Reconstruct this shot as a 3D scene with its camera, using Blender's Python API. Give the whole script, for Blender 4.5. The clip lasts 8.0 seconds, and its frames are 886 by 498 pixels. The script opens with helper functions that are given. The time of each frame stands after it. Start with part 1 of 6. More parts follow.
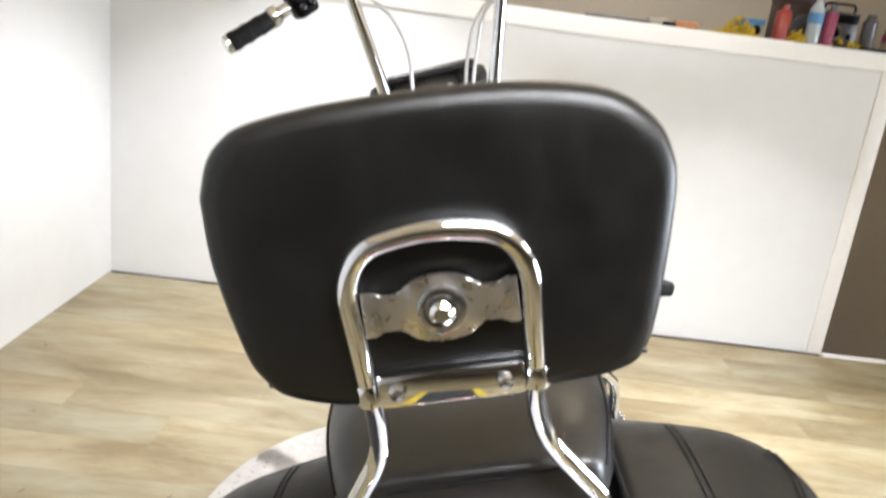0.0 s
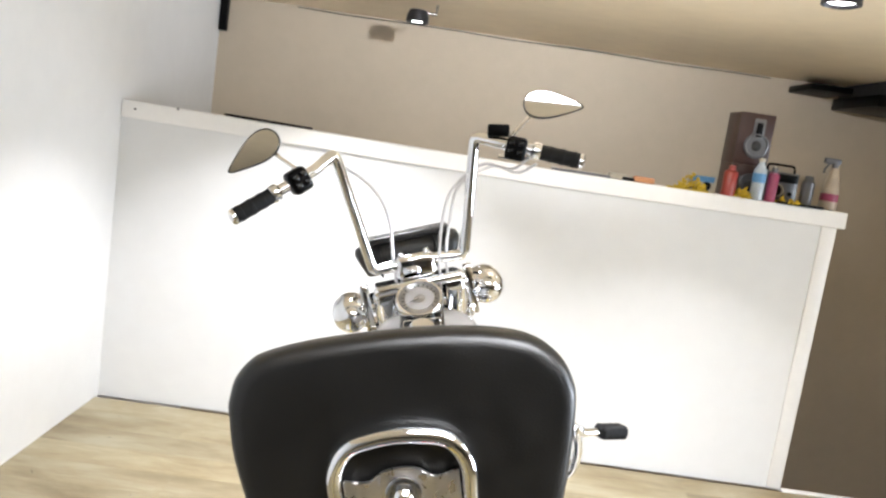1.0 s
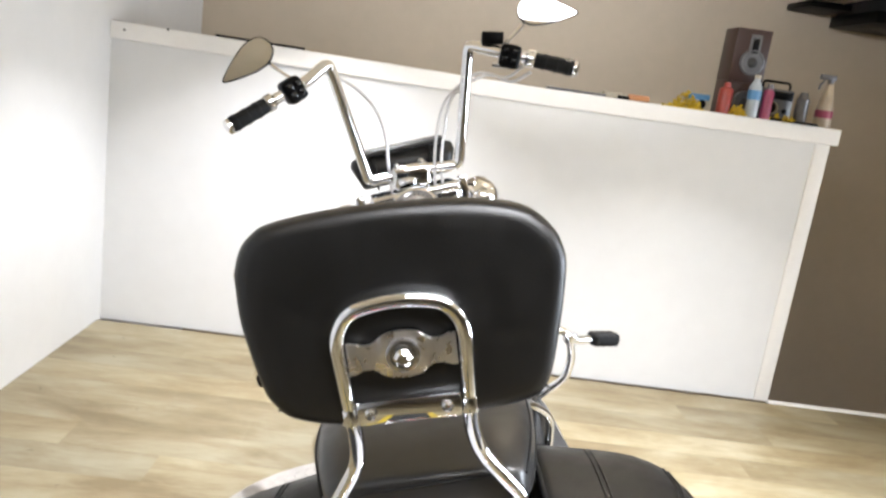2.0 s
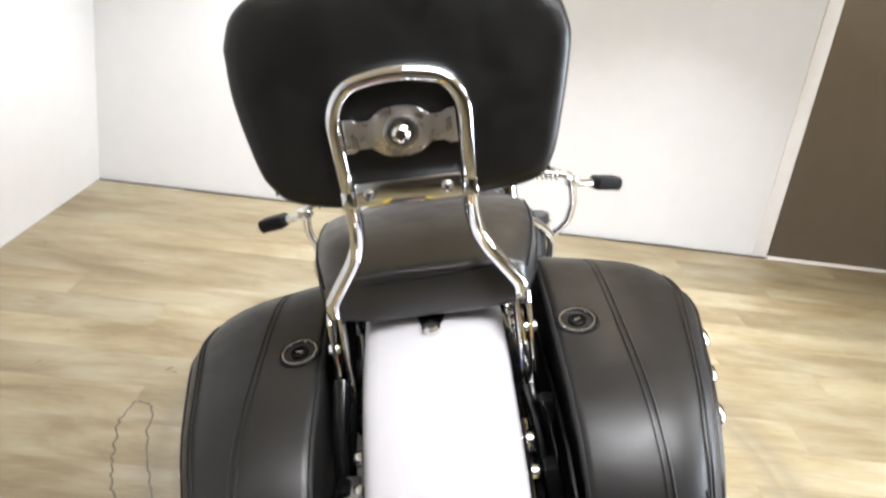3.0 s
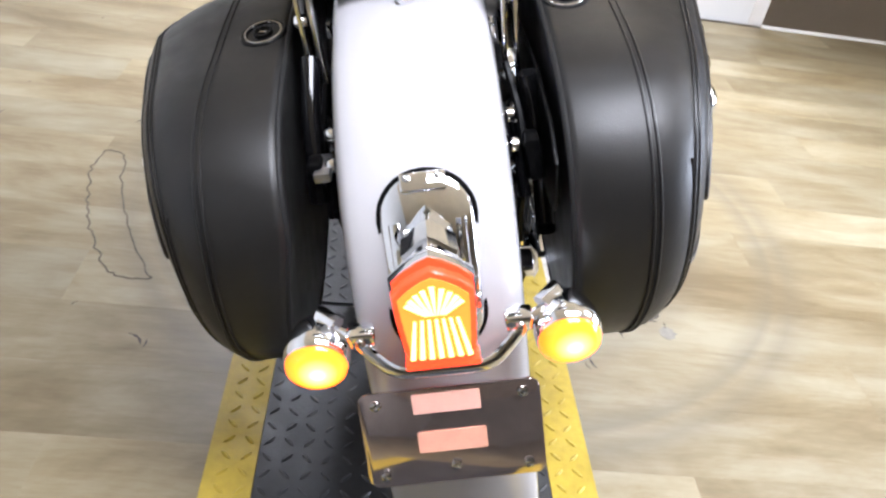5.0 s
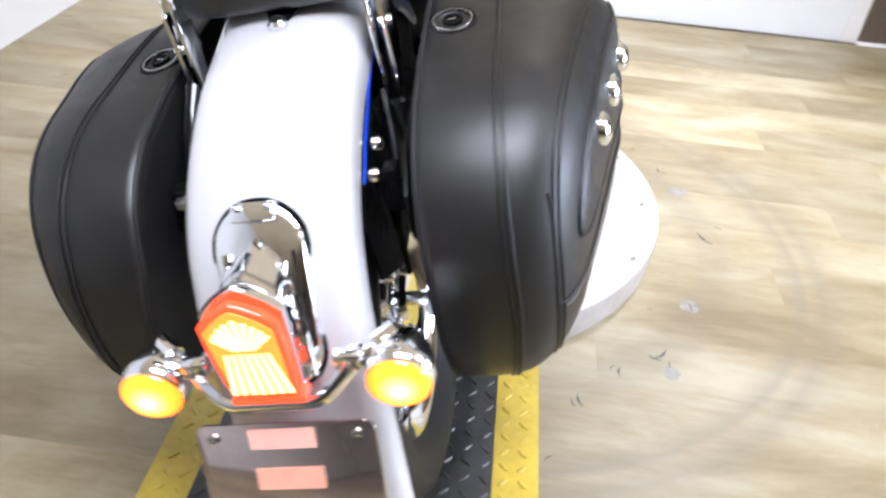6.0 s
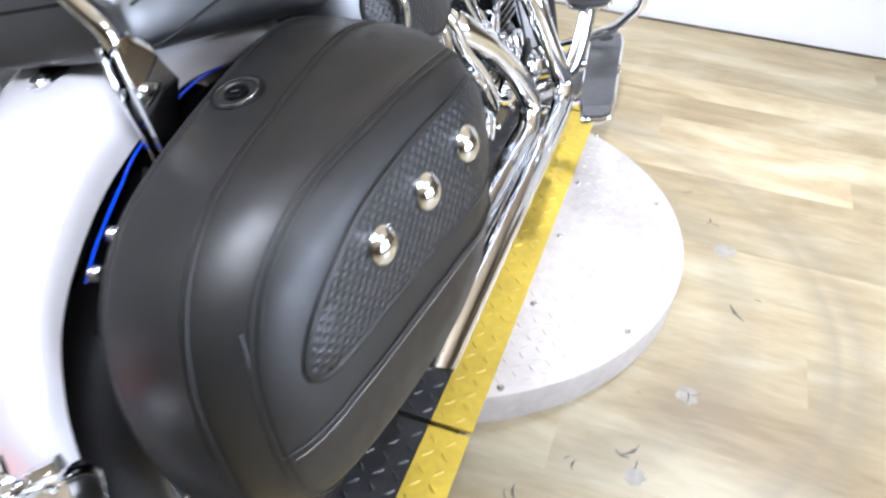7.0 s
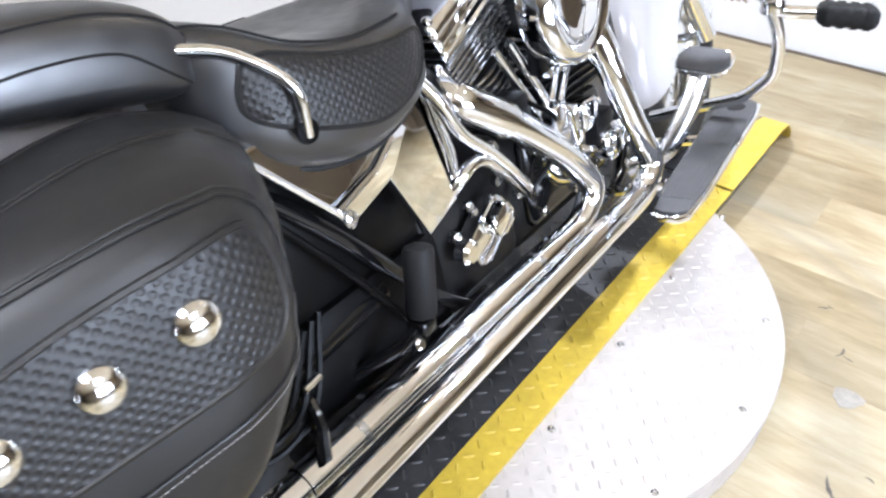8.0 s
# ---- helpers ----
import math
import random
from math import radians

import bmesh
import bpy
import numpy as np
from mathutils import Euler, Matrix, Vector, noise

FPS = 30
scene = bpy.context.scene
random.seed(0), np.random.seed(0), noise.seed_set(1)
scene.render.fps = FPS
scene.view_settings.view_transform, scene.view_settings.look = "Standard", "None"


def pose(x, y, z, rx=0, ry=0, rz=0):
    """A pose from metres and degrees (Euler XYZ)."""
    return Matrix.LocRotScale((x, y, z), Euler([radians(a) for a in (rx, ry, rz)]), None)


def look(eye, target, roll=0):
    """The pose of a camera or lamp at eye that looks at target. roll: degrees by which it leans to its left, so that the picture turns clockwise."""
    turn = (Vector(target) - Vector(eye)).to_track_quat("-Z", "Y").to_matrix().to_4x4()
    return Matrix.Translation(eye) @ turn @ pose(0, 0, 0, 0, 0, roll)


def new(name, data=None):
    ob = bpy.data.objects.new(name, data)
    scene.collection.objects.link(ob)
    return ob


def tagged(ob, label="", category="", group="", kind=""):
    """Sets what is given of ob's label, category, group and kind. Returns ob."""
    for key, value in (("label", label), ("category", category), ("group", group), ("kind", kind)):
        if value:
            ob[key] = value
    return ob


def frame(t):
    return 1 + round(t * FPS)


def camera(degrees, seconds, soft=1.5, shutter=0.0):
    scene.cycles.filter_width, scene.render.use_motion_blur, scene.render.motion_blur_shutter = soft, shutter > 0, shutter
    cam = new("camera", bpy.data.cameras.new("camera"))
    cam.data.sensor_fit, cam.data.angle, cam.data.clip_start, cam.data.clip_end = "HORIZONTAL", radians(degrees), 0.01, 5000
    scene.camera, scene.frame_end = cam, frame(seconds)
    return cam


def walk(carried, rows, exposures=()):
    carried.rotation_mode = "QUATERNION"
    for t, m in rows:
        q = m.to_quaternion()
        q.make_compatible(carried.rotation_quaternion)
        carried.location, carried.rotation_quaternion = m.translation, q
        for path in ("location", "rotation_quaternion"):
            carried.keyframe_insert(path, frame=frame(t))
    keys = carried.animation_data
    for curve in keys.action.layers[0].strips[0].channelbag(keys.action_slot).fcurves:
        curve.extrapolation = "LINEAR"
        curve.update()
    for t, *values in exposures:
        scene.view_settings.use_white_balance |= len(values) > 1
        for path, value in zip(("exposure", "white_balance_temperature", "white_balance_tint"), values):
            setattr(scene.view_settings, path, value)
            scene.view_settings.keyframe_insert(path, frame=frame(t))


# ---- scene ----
cam = camera(60.2, 8.0, 2.4, 0.3)
PATH = [
    (0, (0.028, 0.019, 1.357), (0.061, 1.937, 0.793), 7.1),
    (0.5, (0.015, -0.14, 1.469), (0.081, 1.828, 1.12), 7.7),
    (1, (0.029, -0.187, 1.514), (0.073, 1.793, 1.242), 8.4),
    (2.3, (0.041, -0.233, 1.42), (0.131, 1.698, 0.908), 7.9),
    (2.5, (0.045, -0.233, 1.399), (0.131, 1.684, 0.835), 7.6),
    (3, (0.056, -0.241, 1.337), (0.168, 1.616, 0.604), 7.9),
    (3.5, (0.062, -0.251, 1.284), (0.198, 1.549, 0.424), 9.0),
    (4, (0.071, -0.259, 1.227), (0.251, 1.473, 0.243), 10.2),
    (4.5, (0.078, -0.259, 1.187), (0.281, 1.414, 0.111), 10.3),
    (4.7, (0.081, -0.264, 1.172), (0.311, 1.38, 0.056), 10.9),
    (5.8, (0.242, -0.232, 1.177), (0.271, 1.342, -0.057), 3.0),
    (6, (0.383, -0.211, 1.199), (0.277, 1.41, 0.032), 5.2),
    (6.5, (0.601, -0.146, 1.228), (0.218, 1.407, 0.028), 2.2),
    (7, (0.731, 0.095, 1.249), (0.258, 1.598, 0.017), 3.7),
    (7.5, (0.878, 0.313, 1.272), (0.13, 1.732, 0.078), 2.2),
    (8, (0.967, 0.57, 1.258), (-0.018, 1.784, 0.01), -1.0),
]
walk(cam, [(t, look(eye, target, roll)) for t, eye, target, roll in PATH],
     [(0, 0.09, 6150, 11), (0.5, 0.17, 6100, 11), (1.0, 0.17, 6100, 11), (2.5, 0.03, 6150, 12), (3.5, 0.05, 6200, 13), (4.5, 0.14, 5900, 15), (6.0, 0.14, 5650, 15), (7.0, 0.10, 5550, 14), (8.0, 0.12, 5600, 14)])

# ---------------------------------------------------------------- light
world = bpy.data.worlds.new("world")
scene.world = world
world.use_nodes = True
wn = world.node_tree.nodes
sky = wn.new("ShaderNodeTexSky")
sky.sky_type = "NISHITA"
sky.sun_disc = False
sky.sun_elevation, sky.sun_rotation = radians(40), radians(200)
world.node_tree.links.new(sky.outputs[0], wn["Background"].inputs[0])
wn["Background"].inputs[1].default_value = 0.06

FLOOR_Y = 3.578          # front face of the half wall and the edge of the floor
LEFT_X, RIGHT_X, REAR_Y, BACK_Y, CEIL = -1.524, 4.6, -7.2, 5.0, 2.26


def area_lamp(x, y, z, w, h, power, colour=(1, 0.97, 0.93), target=None):
    data = bpy.data.lights.new("lamp", "AREA")
    data.shape, data.size, data.size_y = "RECTANGLE", w, h
    data.energy, data.color, data.spread = power, colour, radians(108)
    ob = new("lamp", data)
    ob.matrix_world = look((x, y, z), target) if target else pose(x, y, z)
    return ob


# the tilted last head is unseen, added to lighten ceiling and back wall
LAMPS = ((1.27, 2.42, 26, 0, 94), (-0.45, 2.75, 33, 0, 104), (-0.2, 4.2, 15, 0, 64), (0.5, 2.0, 70, 120, 129))
# unseen ceiling panels, added for soft fill and broad chrome highlights
FILL_PANELS = ((0.45, 0.0, 28, 135), (2.4, 0.7, 24, 112))
ADDED_WINDOW_POWER = 86

# ---------------------------------------------------------------- materials
def mat(name, base, rough=0.5, metal=0.0, vary=0.0, scale=8.0, bump=0.0, bump_scale=120.0, spec=0.5,
        coat=0.0, spread=0.0, island=False, rough_vary=0.0, emit=None, emit_strength=0.0):
    """A principled material with two scales of noise in colour and gloss, and a fine relief."""
    m = bpy.data.materials.new(name)
    m.use_nodes = True
    n, l = m.node_tree.nodes, m.node_tree.links
    b = n["Principled BSDF"]
    b.inputs["Roughness"].default_value = rough
    b.inputs["Metallic"].default_value = metal
    b.inputs["Specular IOR Level"].default_value = spec
    b.inputs["Coat Weight"].default_value = coat
    b.inputs["Coat Roughness"].default_value = 0.05
    co = n.new("ShaderNodeTexCoord")
    colour = n.new("ShaderNodeRGB")
    colour.outputs[0].default_value = (*base, 1)
    out = colour.outputs[0]
    if vary:
        for k, (sc, amount) in enumerate(((scale, vary), (scale * 9, vary * 0.5))):
            no = n.new("ShaderNodeTexNoise")
            no.inputs["Scale"].default_value, no.inputs["Detail"].default_value = sc, 5
            l.new(co.outputs["Object"], no.inputs["Vector"])
            mr = n.new("ShaderNodeMapRange")
            mr.inputs["From Min"].default_value, mr.inputs["From Max"].default_value = 0.3, 0.7
            mr.inputs["To Min"].default_value, mr.inputs["To Max"].default_value = 1 - amount, 1 + amount
            l.new(no.outputs["Fac"], mr.inputs["Value"])
            mx = n.new("ShaderNodeMix")
            mx.data_type, mx.blend_type = "RGBA", "MULTIPLY"
            mx.inputs[0].default_value = 1
            l.new(out, mx.inputs[6])
            l.new(mr.outputs[0], mx.inputs[7])
            out = mx.outputs[2]
    if spread:
        if island:
            src = n.new("ShaderNodeNewGeometry").outputs["Random Per Island"]
        else:
            src = n.new("ShaderNodeObjectInfo").outputs["Random"]
        mr = n.new("ShaderNodeMapRange")
        mr.inputs["To Min"].default_value, mr.inputs["To Max"].default_value = 1 - spread, 1 + spread
        l.new(src, mr.inputs["Value"])
        mx = n.new("ShaderNodeMix")
        mx.data_type, mx.blend_type = "RGBA", "MULTIPLY"
        mx.inputs[0].default_value = 1
        l.new(out, mx.inputs[6])
        l.new(mr.outputs[0], mx.inputs[7])
        out = mx.outputs[2]
    l.new(out, b.inputs["Base Color"])
    if rough_vary:
        no = n.new("ShaderNodeTexNoise")
        no.inputs["Scale"].default_value, no.inputs["Detail"].default_value = scale * 3, 6
        l.new(co.outputs["Object"], no.inputs["Vector"])
        mr = n.new("ShaderNodeMapRange")
        mr.inputs["From Min"].default_value, mr.inputs["From Max"].default_value = 0.3, 0.7
        mr.inputs["To Min"].default_value = max(0.02, rough - rough_vary)
        mr.inputs["To Max"].default_value = min(1, rough + rough_vary)
        l.new(no.outputs["Fac"], mr.inputs["Value"])
        l.new(mr.outputs[0], b.inputs["Roughness"])
    if bump:
        no = n.new("ShaderNodeTexNoise")
        no.inputs["Scale"].default_value, no.inputs["Detail"].default_value = bump_scale, 3
        l.new(co.outputs["Object"], no.inputs["Vector"])
        bu = n.new("ShaderNodeBump")
        bu.inputs["Strength"].default_value, bu.inputs["Distance"].default_value = bump, 0.002
        l.new(no.outputs["Fac"], bu.inputs["Height"])
        l.new(bu.outputs[0], b.inputs["Normal"])
    if emit:
        b.inputs["Emission Color"].default_value = (*emit, 1)
        b.inputs["Emission Strength"].default_value = emit_strength
    return m


WALL = mat("white_wall", (0.68, 0.68, 0.675), 0.75, vary=0.03, scale=1.2, bump=0.25, bump_scale=90)
TAUPE = mat("taupe_wall", (0.47, 0.405, 0.315), 0.8, vary=0.04, scale=1.5, bump=0.25, bump_scale=90)
CEILING = mat("ceiling_paint", (0.86, 0.745, 0.56), 0.85, vary=0.05, scale=1.0, bump=0.3, bump_scale=60)
REARWALL = mat("rear_wall_paint", (0.40, 0.375, 0.34), 0.8, vary=0.08, scale=1.5, bump=0.25, bump_scale=90)
TRIM = mat("white_trim", (0.80, 0.785, 0.76), 0.45, vary=0.03, scale=3, bump=0.1, bump_scale=40)
CHROME = mat("chrome", (0.86, 0.875, 0.90), 0.05, 1.0, vary=0.03, scale=20, rough_vary=0.03)
STEEL = mat("polished_steel", (0.50, 0.505, 0.515), 0.22, 1.0, vary=0.06, scale=30, rough_vary=0.08)
LEATHER = mat("black_leather", (0.009, 0.0087, 0.0084), 0.43, vary=0.18, scale=9, bump=0.12, bump_scale=520, rough_vary=0.06, spec=0.42)
SEATLEATHER = mat("smooth_seat_leather", (0.010, 0.010, 0.0107), 0.37, vary=0.15, scale=9, bump=0.06, bump_scale=520, rough_vary=0.06, spec=0.95)
VINYL = mat("black_vinyl", (0.0032, 0.0031, 0.003), 0.36, spec=0.5, vary=0.12, scale=12, bump=0.22, bump_scale=500, rough_vary=0.06)
SEAM = mat("seam_leather", (0.012, 0.012, 0.012), 0.55, spec=0.2, vary=0.1, scale=60, bump=0.3, bump_scale=700)
THREAD = mat("grey_thread", (0.16, 0.155, 0.15), 0.7, vary=0.1, scale=200)
PAINT = mat("white_paint", (0.43, 0.423, 0.433), 0.16, vary=0.02, scale=6, coat=0.6, rough_vary=0.03)
BLUE = mat("blue_trim", (0.01, 0.06, 0.62), 0.3, vary=0.05, scale=20)
BLACK = mat("black_plastic", (0.0018, 0.0018, 0.002), 0.40, spec=0.10, vary=0.15, scale=25, bump=0.1, bump_scale=300, rough_vary=0.08)
GLOSSBLACK = mat("gloss_black", (0.004, 0.004, 0.0045), 0.14, spec=0.3, vary=0.1, scale=20, coat=0.25)
CRINKLE = mat("wrinkle_black", (0.003, 0.003, 0.0033), 0.42, spec=0.18, vary=0.2, scale=30, bump=0.4, bump_scale=260)
RUBBER = mat("black_rubber", (0.008, 0.008, 0.0085), 0.6, spec=0.22, vary=0.2, scale=18, bump=0.25, bump_scale=240)
GREYRUBBER = mat("grey_rubber_pad", (0.05, 0.05, 0.053), 0.6, vary=0.15, scale=25, bump=0.3, bump_scale=240)
TYRE = mat("tyre_rubber", (0.009, 0.009, 0.0095), 0.55, spec=0.25, vary=0.2, scale=10, bump=0.3, bump_scale=160)
WINGSTEEL = mat("satin_steel", (0.78, 0.76, 0.74), 0.3, 1.0, vary=0.06, scale=30, rough_vary=0.08)
FIN = mat("cylinder_fin", (0.02, 0.02, 0.021), 0.4, 0.3, vary=0.15, scale=30)
ALU = mat("cast_aluminium", (0.45, 0.45, 0.46), 0.35, 1.0, vary=0.1, scale=30, bump=0.2, bump_scale=300)
DARK = mat("dark_metal", (0.02, 0.02, 0.022), 0.45, 0.4, vary=0.2, scale=20)
CLEAR = mat("clear_cable", (0.75, 0.75, 0.77), 0.2, 0.3, vary=0.05, scale=60)
PLATE_BLACK = mat("number_plate_reflective", (0.62, 0.53, 0.50), 0.07, 0.95, vary=0.1, scale=20, rough_vary=0.04)
PLATE_BAR = mat("plate_pink_label", (0.75, 0.42, 0.34), 0.5, vary=0.06, scale=40)
PLATE_BAR2 = mat("plate_orange_label", (0.72, 0.36, 0.26), 0.5, vary=0.06, scale=40)
DISC = mat("aluminium_tread_plate", (0.40, 0.375, 0.35), 0.46, 0.3, vary=0.16, scale=4, bump=0.1, bump_scale=180, rough_vary=0.1)
YELLOW = mat("yellow_floor_paint", (0.47, 0.345, 0.032), 0.48, vary=0.18, scale=7, bump=0.25, bump_scale=160, rough_vary=0.1)
TRACK = mat("dark_tread_plate", (0.042, 0.043, 0.045), 0.40, 0.35, vary=0.25, scale=9, bump=0.25, bump_scale=160, rough_vary=0.12)
SCUFF = mat("floor_scuff", (0.07, 0.06, 0.05), 0.8, vary=0.3, scale=60)
SEALER = mat("floor_patch_line", (0.12, 0.10, 0.08), 0.8, vary=0.3, scale=60)
MIRROR = mat("mirror_glass", (0.92, 0.93, 0.94), 0.015, 1.0)


def amber(name, centre):
    """A lit amber lens: hot yellow over its bulb, orange towards the rim."""
    m = mat(name, (0.62, 0.13, 0.004), 0.15, vary=0.1, scale=60, emit=(1, 0.3, 0.01), emit_strength=3.4)
    n, l = m.node_tree.nodes, m.node_tree.links
    co = n.new("ShaderNodeTexCoord")
    dist = n.new("ShaderNodeVectorMath")
    dist.operation = "DISTANCE"
    dist.inputs[1].default_value = centre
    l.new(co.outputs["Object"], dist.inputs[0])
    mr = n.new("ShaderNodeMapRange")
    mr.inputs["From Max"].default_value = 0.036
    l.new(dist.outputs["Value"], mr.inputs["Value"])
    ramp = n.new("ShaderNodeValToRGB")
    ramp.color_ramp.elements[0].color = (1.0, 0.86, 0.46, 1)
    ramp.color_ramp.elements[1].color = (0.85, 0.13, 0.002, 1)
    ramp.color_ramp.elements.new(0.30).color = (1.0, 0.56, 0.13, 1)
    ramp.color_ramp.elements.new(0.62).color = (1.0, 0.25, 0.012, 1)
    l.new(mr.outputs[0], ramp.inputs[0])
    l.new(ramp.outputs[0], n["Principled BSDF"].inputs["Emission Color"])
    return m


RED = mat("red_lens", (0.75, 0.03, 0.01), 0.12, vary=0.1, scale=60, emit=(1.0, 0.06, 0.012), emit_strength=2.2)
GLOW = mat("lens_glow", (0.8, 0.15, 0.02), 0.2, vary=0.1, scale=80, emit=(1.0, 0.20, 0.02), emit_strength=2.2)
LED = mat("led_bar", (1.0, 0.6, 0.2), 0.3, emit=(1.0, 0.66, 0.22), emit_strength=3.4)


def woven(name, base):
    """Embossed basket-weave leather: a raised grid of soft squares."""
    m = mat(name, base, 0.45, vary=0.15, scale=14, rough_vary=0.06)
    n, l = m.node_tree.nodes, m.node_tree.links
    co = n.new("ShaderNodeTexCoord")
    mp = n.new("ShaderNodeMapping")
    mp.inputs["Rotation"].default_value = (radians(45), 0, 0)
    mp.inputs["Scale"].default_value = (0, 1, 1)
    l.new(co.outputs["Object"], mp.inputs["Vector"])
    vo = n.new("ShaderNodeTexVoronoi")
    vo.inputs["Scale"].default_value, vo.inputs["Randomness"].default_value = 105, 0.12
    l.new(mp.outputs[0], vo.inputs["Vector"])
    pit = n.new("ShaderNodeMapRange")
    pit.interpolation_type = "SMOOTHSTEP"
    pit.inputs["From Min"].default_value, pit.inputs["From Max"].default_value = 0.14, 0.46
    l.new(vo.outputs["Distance"], pit.inputs["Value"])
    bu = n.new("ShaderNodeBump")
    bu.inputs["Strength"].default_value, bu.inputs["Distance"].default_value = 0.42, 0.0022
    l.new(pit.outputs[0], bu.inputs["Height"])
    l.new(bu.outputs[0], n["Principled BSDF"].inputs["Normal"])
    return m


WOVEN = woven("basket_weave_leather", (0.0075, 0.0074, 0.0078))


def planks(name):
    """Pale oak-look vinyl: long streaks along the plank, knots, and a tone of its own for each."""
    m = bpy.data.materials.new(name)
    m.use_nodes = True
    n, l = m.node_tree.nodes, m.node_tree.links
    b = n["Principled BSDF"]
    co = n.new("ShaderNodeTexCoord")
    info = n.new("ShaderNodeObjectInfo")
    off = n.new("ShaderNodeVectorMath")
    off.operation = "MULTIPLY_ADD"
    comb = n.new("ShaderNodeCombineXYZ")
    l.new(info.outputs["Random"], comb.inputs[0])
    l.new(info.outputs["Random"], comb.inputs[1])
    l.new(comb.outputs[0], off.inputs[0])
    off.inputs[1].default_value = (0.7, 0.06, 0)
    where = n.new("ShaderNodeNewGeometry")
    l.new(where.outputs["Position"], off.inputs[2])
    layers = []
    for sx, sy, sc, detail in ((1.6, 7, 1.6, 7), (5.0, 40, 2.4, 8), (0.9, 1.7, 1.6, 6)):
        mp = n.new("ShaderNodeMapping")
        mp.inputs["Scale"].default_value = (sx, sy, 1)
        l.new(off.outputs[0], mp.inputs["Vector"])
        no = n.new("ShaderNodeTexNoise")
        no.inputs["Scale"].default_value, no.inputs["Detail"].default_value = sc, detail
        no.inputs["Distortion"].default_value, no.inputs["Roughness"].default_value = 0.6, 0.62
        l.new(mp.outputs[0], no.inputs["Vector"])
        layers.append(no.outputs["Fac"])
    mixv = n.new("ShaderNodeMath")
    mixv.operation = "MULTIPLY_ADD"
    l.new(layers[1], mixv.inputs[0])
    mixv.inputs[1].default_value = 0.30
    l.new(layers[0], mixv.inputs[2])
    mix2 = n.new("ShaderNodeMath")
    mix2.operation = "MULTIPLY_ADD"
    l.new(layers[2], mix2.inputs[0])
    mix2.inputs[1].default_value = 1.25
    l.new(mixv.outputs[0], mix2.inputs[2])
    ramp = n.new("ShaderNodeValToRGB")
    ramp.color_ramp.elements[0].position, ramp.color_ramp.elements[0].color = 0.49, (0.155, 0.113, 0.055, 1)
    ramp.color_ramp.elements[1].position, ramp.color_ramp.elements[1].color = 0.77, (0.312, 0.275, 0.188, 1)
    mid = ramp.color_ramp.elements.new(0.625)
    mid.color = (0.232, 0.188, 0.108, 1)
    half = n.new("ShaderNodeMath")
    half.operation = "MULTIPLY"
    half.inputs[1].default_value = 0.5
    l.new(mix2.outputs[0], half.inputs[0])
    l.new(half.outputs[0], ramp.inputs[0])
    mr = n.new("ShaderNodeMapRange")
    mr.inputs["To Min"].default_value, mr.inputs["To Max"].default_value = 0.84, 1.12
    l.new(info.outputs["Random"], mr.inputs["Value"])
    mx = n.new("ShaderNodeMix")
    mx.data_type, mx.blend_type = "RGBA", "MULTIPLY"
    mx.inputs[0].default_value = 1
    l.new(ramp.outputs[0], mx.inputs[6])
    l.new(mr.outputs[0], mx.inputs[7])
    # dull tyre marks in a wide ring round the turntable
    dist = n.new("ShaderNodeVectorMath")
    dist.operation = "DISTANCE"
    dist.inputs[1].default_value = (0.38, 1.60, 0)
    l.new(where.outputs["Position"], dist.inputs[0])
    fall = n.new("ShaderNodeValToRGB")
    fall.color_ramp.elements[0].position, fall.color_ramp.elements[0].color = 0.55, (0, 0, 0, 1)
    fall.color_ramp.elements[1].position, fall.color_ramp.elements[1].color = 1.0, (0, 0, 0, 1)
    for place, value in ((0.60, 0.55), (0.66, 0.5), (0.70, 0), (0.80, 0), (0.855, 1), (0.875, 0.35), (0.91, 0.9), (0.95, 0.3)):
        fall.color_ramp.elements.new(place).color = (value, value, value, 1)
    l.new(dist.outputs["Value"], fall.inputs[0])
    wear = n.new("ShaderNodeMath")
    wear.operation = "MULTIPLY"
    l.new(fall.outputs[0], wear.inputs[0])
    l.new(layers[2], wear.inputs[1])
    dull = n.new("ShaderNodeMix")
    dull.data_type = "RGBA"
    scale_wear = n.new("ShaderNodeMath")
    scale_wear.operation = "MULTIPLY"
    scale_wear.inputs[1].default_value = 0.8
    l.new(wear.outputs[0], scale_wear.inputs[0])
    l.new(scale_wear.outputs[0], dull.inputs[0])
    l.new(mx.outputs[2], dull.inputs[6])
    dull.inputs[7].default_value = (0.12, 0.105, 0.08, 1)
    l.new(dull.outputs[2], b.inputs["Base Color"])
    b.inputs["Roughness"].default_value = 0.42
    rr = n.new("ShaderNodeMapRange")
    rr.inputs["To Min"].default_value, rr.inputs["To Max"].default_value = 0.34, 0.58
    l.new(layers[0], rr.inputs["Value"])
    l.new(rr.outputs[0], b.inputs["Roughness"])
    bu = n.new("ShaderNodeBump")
    bu.inputs["Strength"].default_value, bu.inputs["Distance"].default_value = 0.15, 0.001
    l.new(layers[1], bu.inputs["Height"])
    l.new(bu.outputs[0], b.inputs["Normal"])
    return m


PLANK = planks("oak_vinyl")

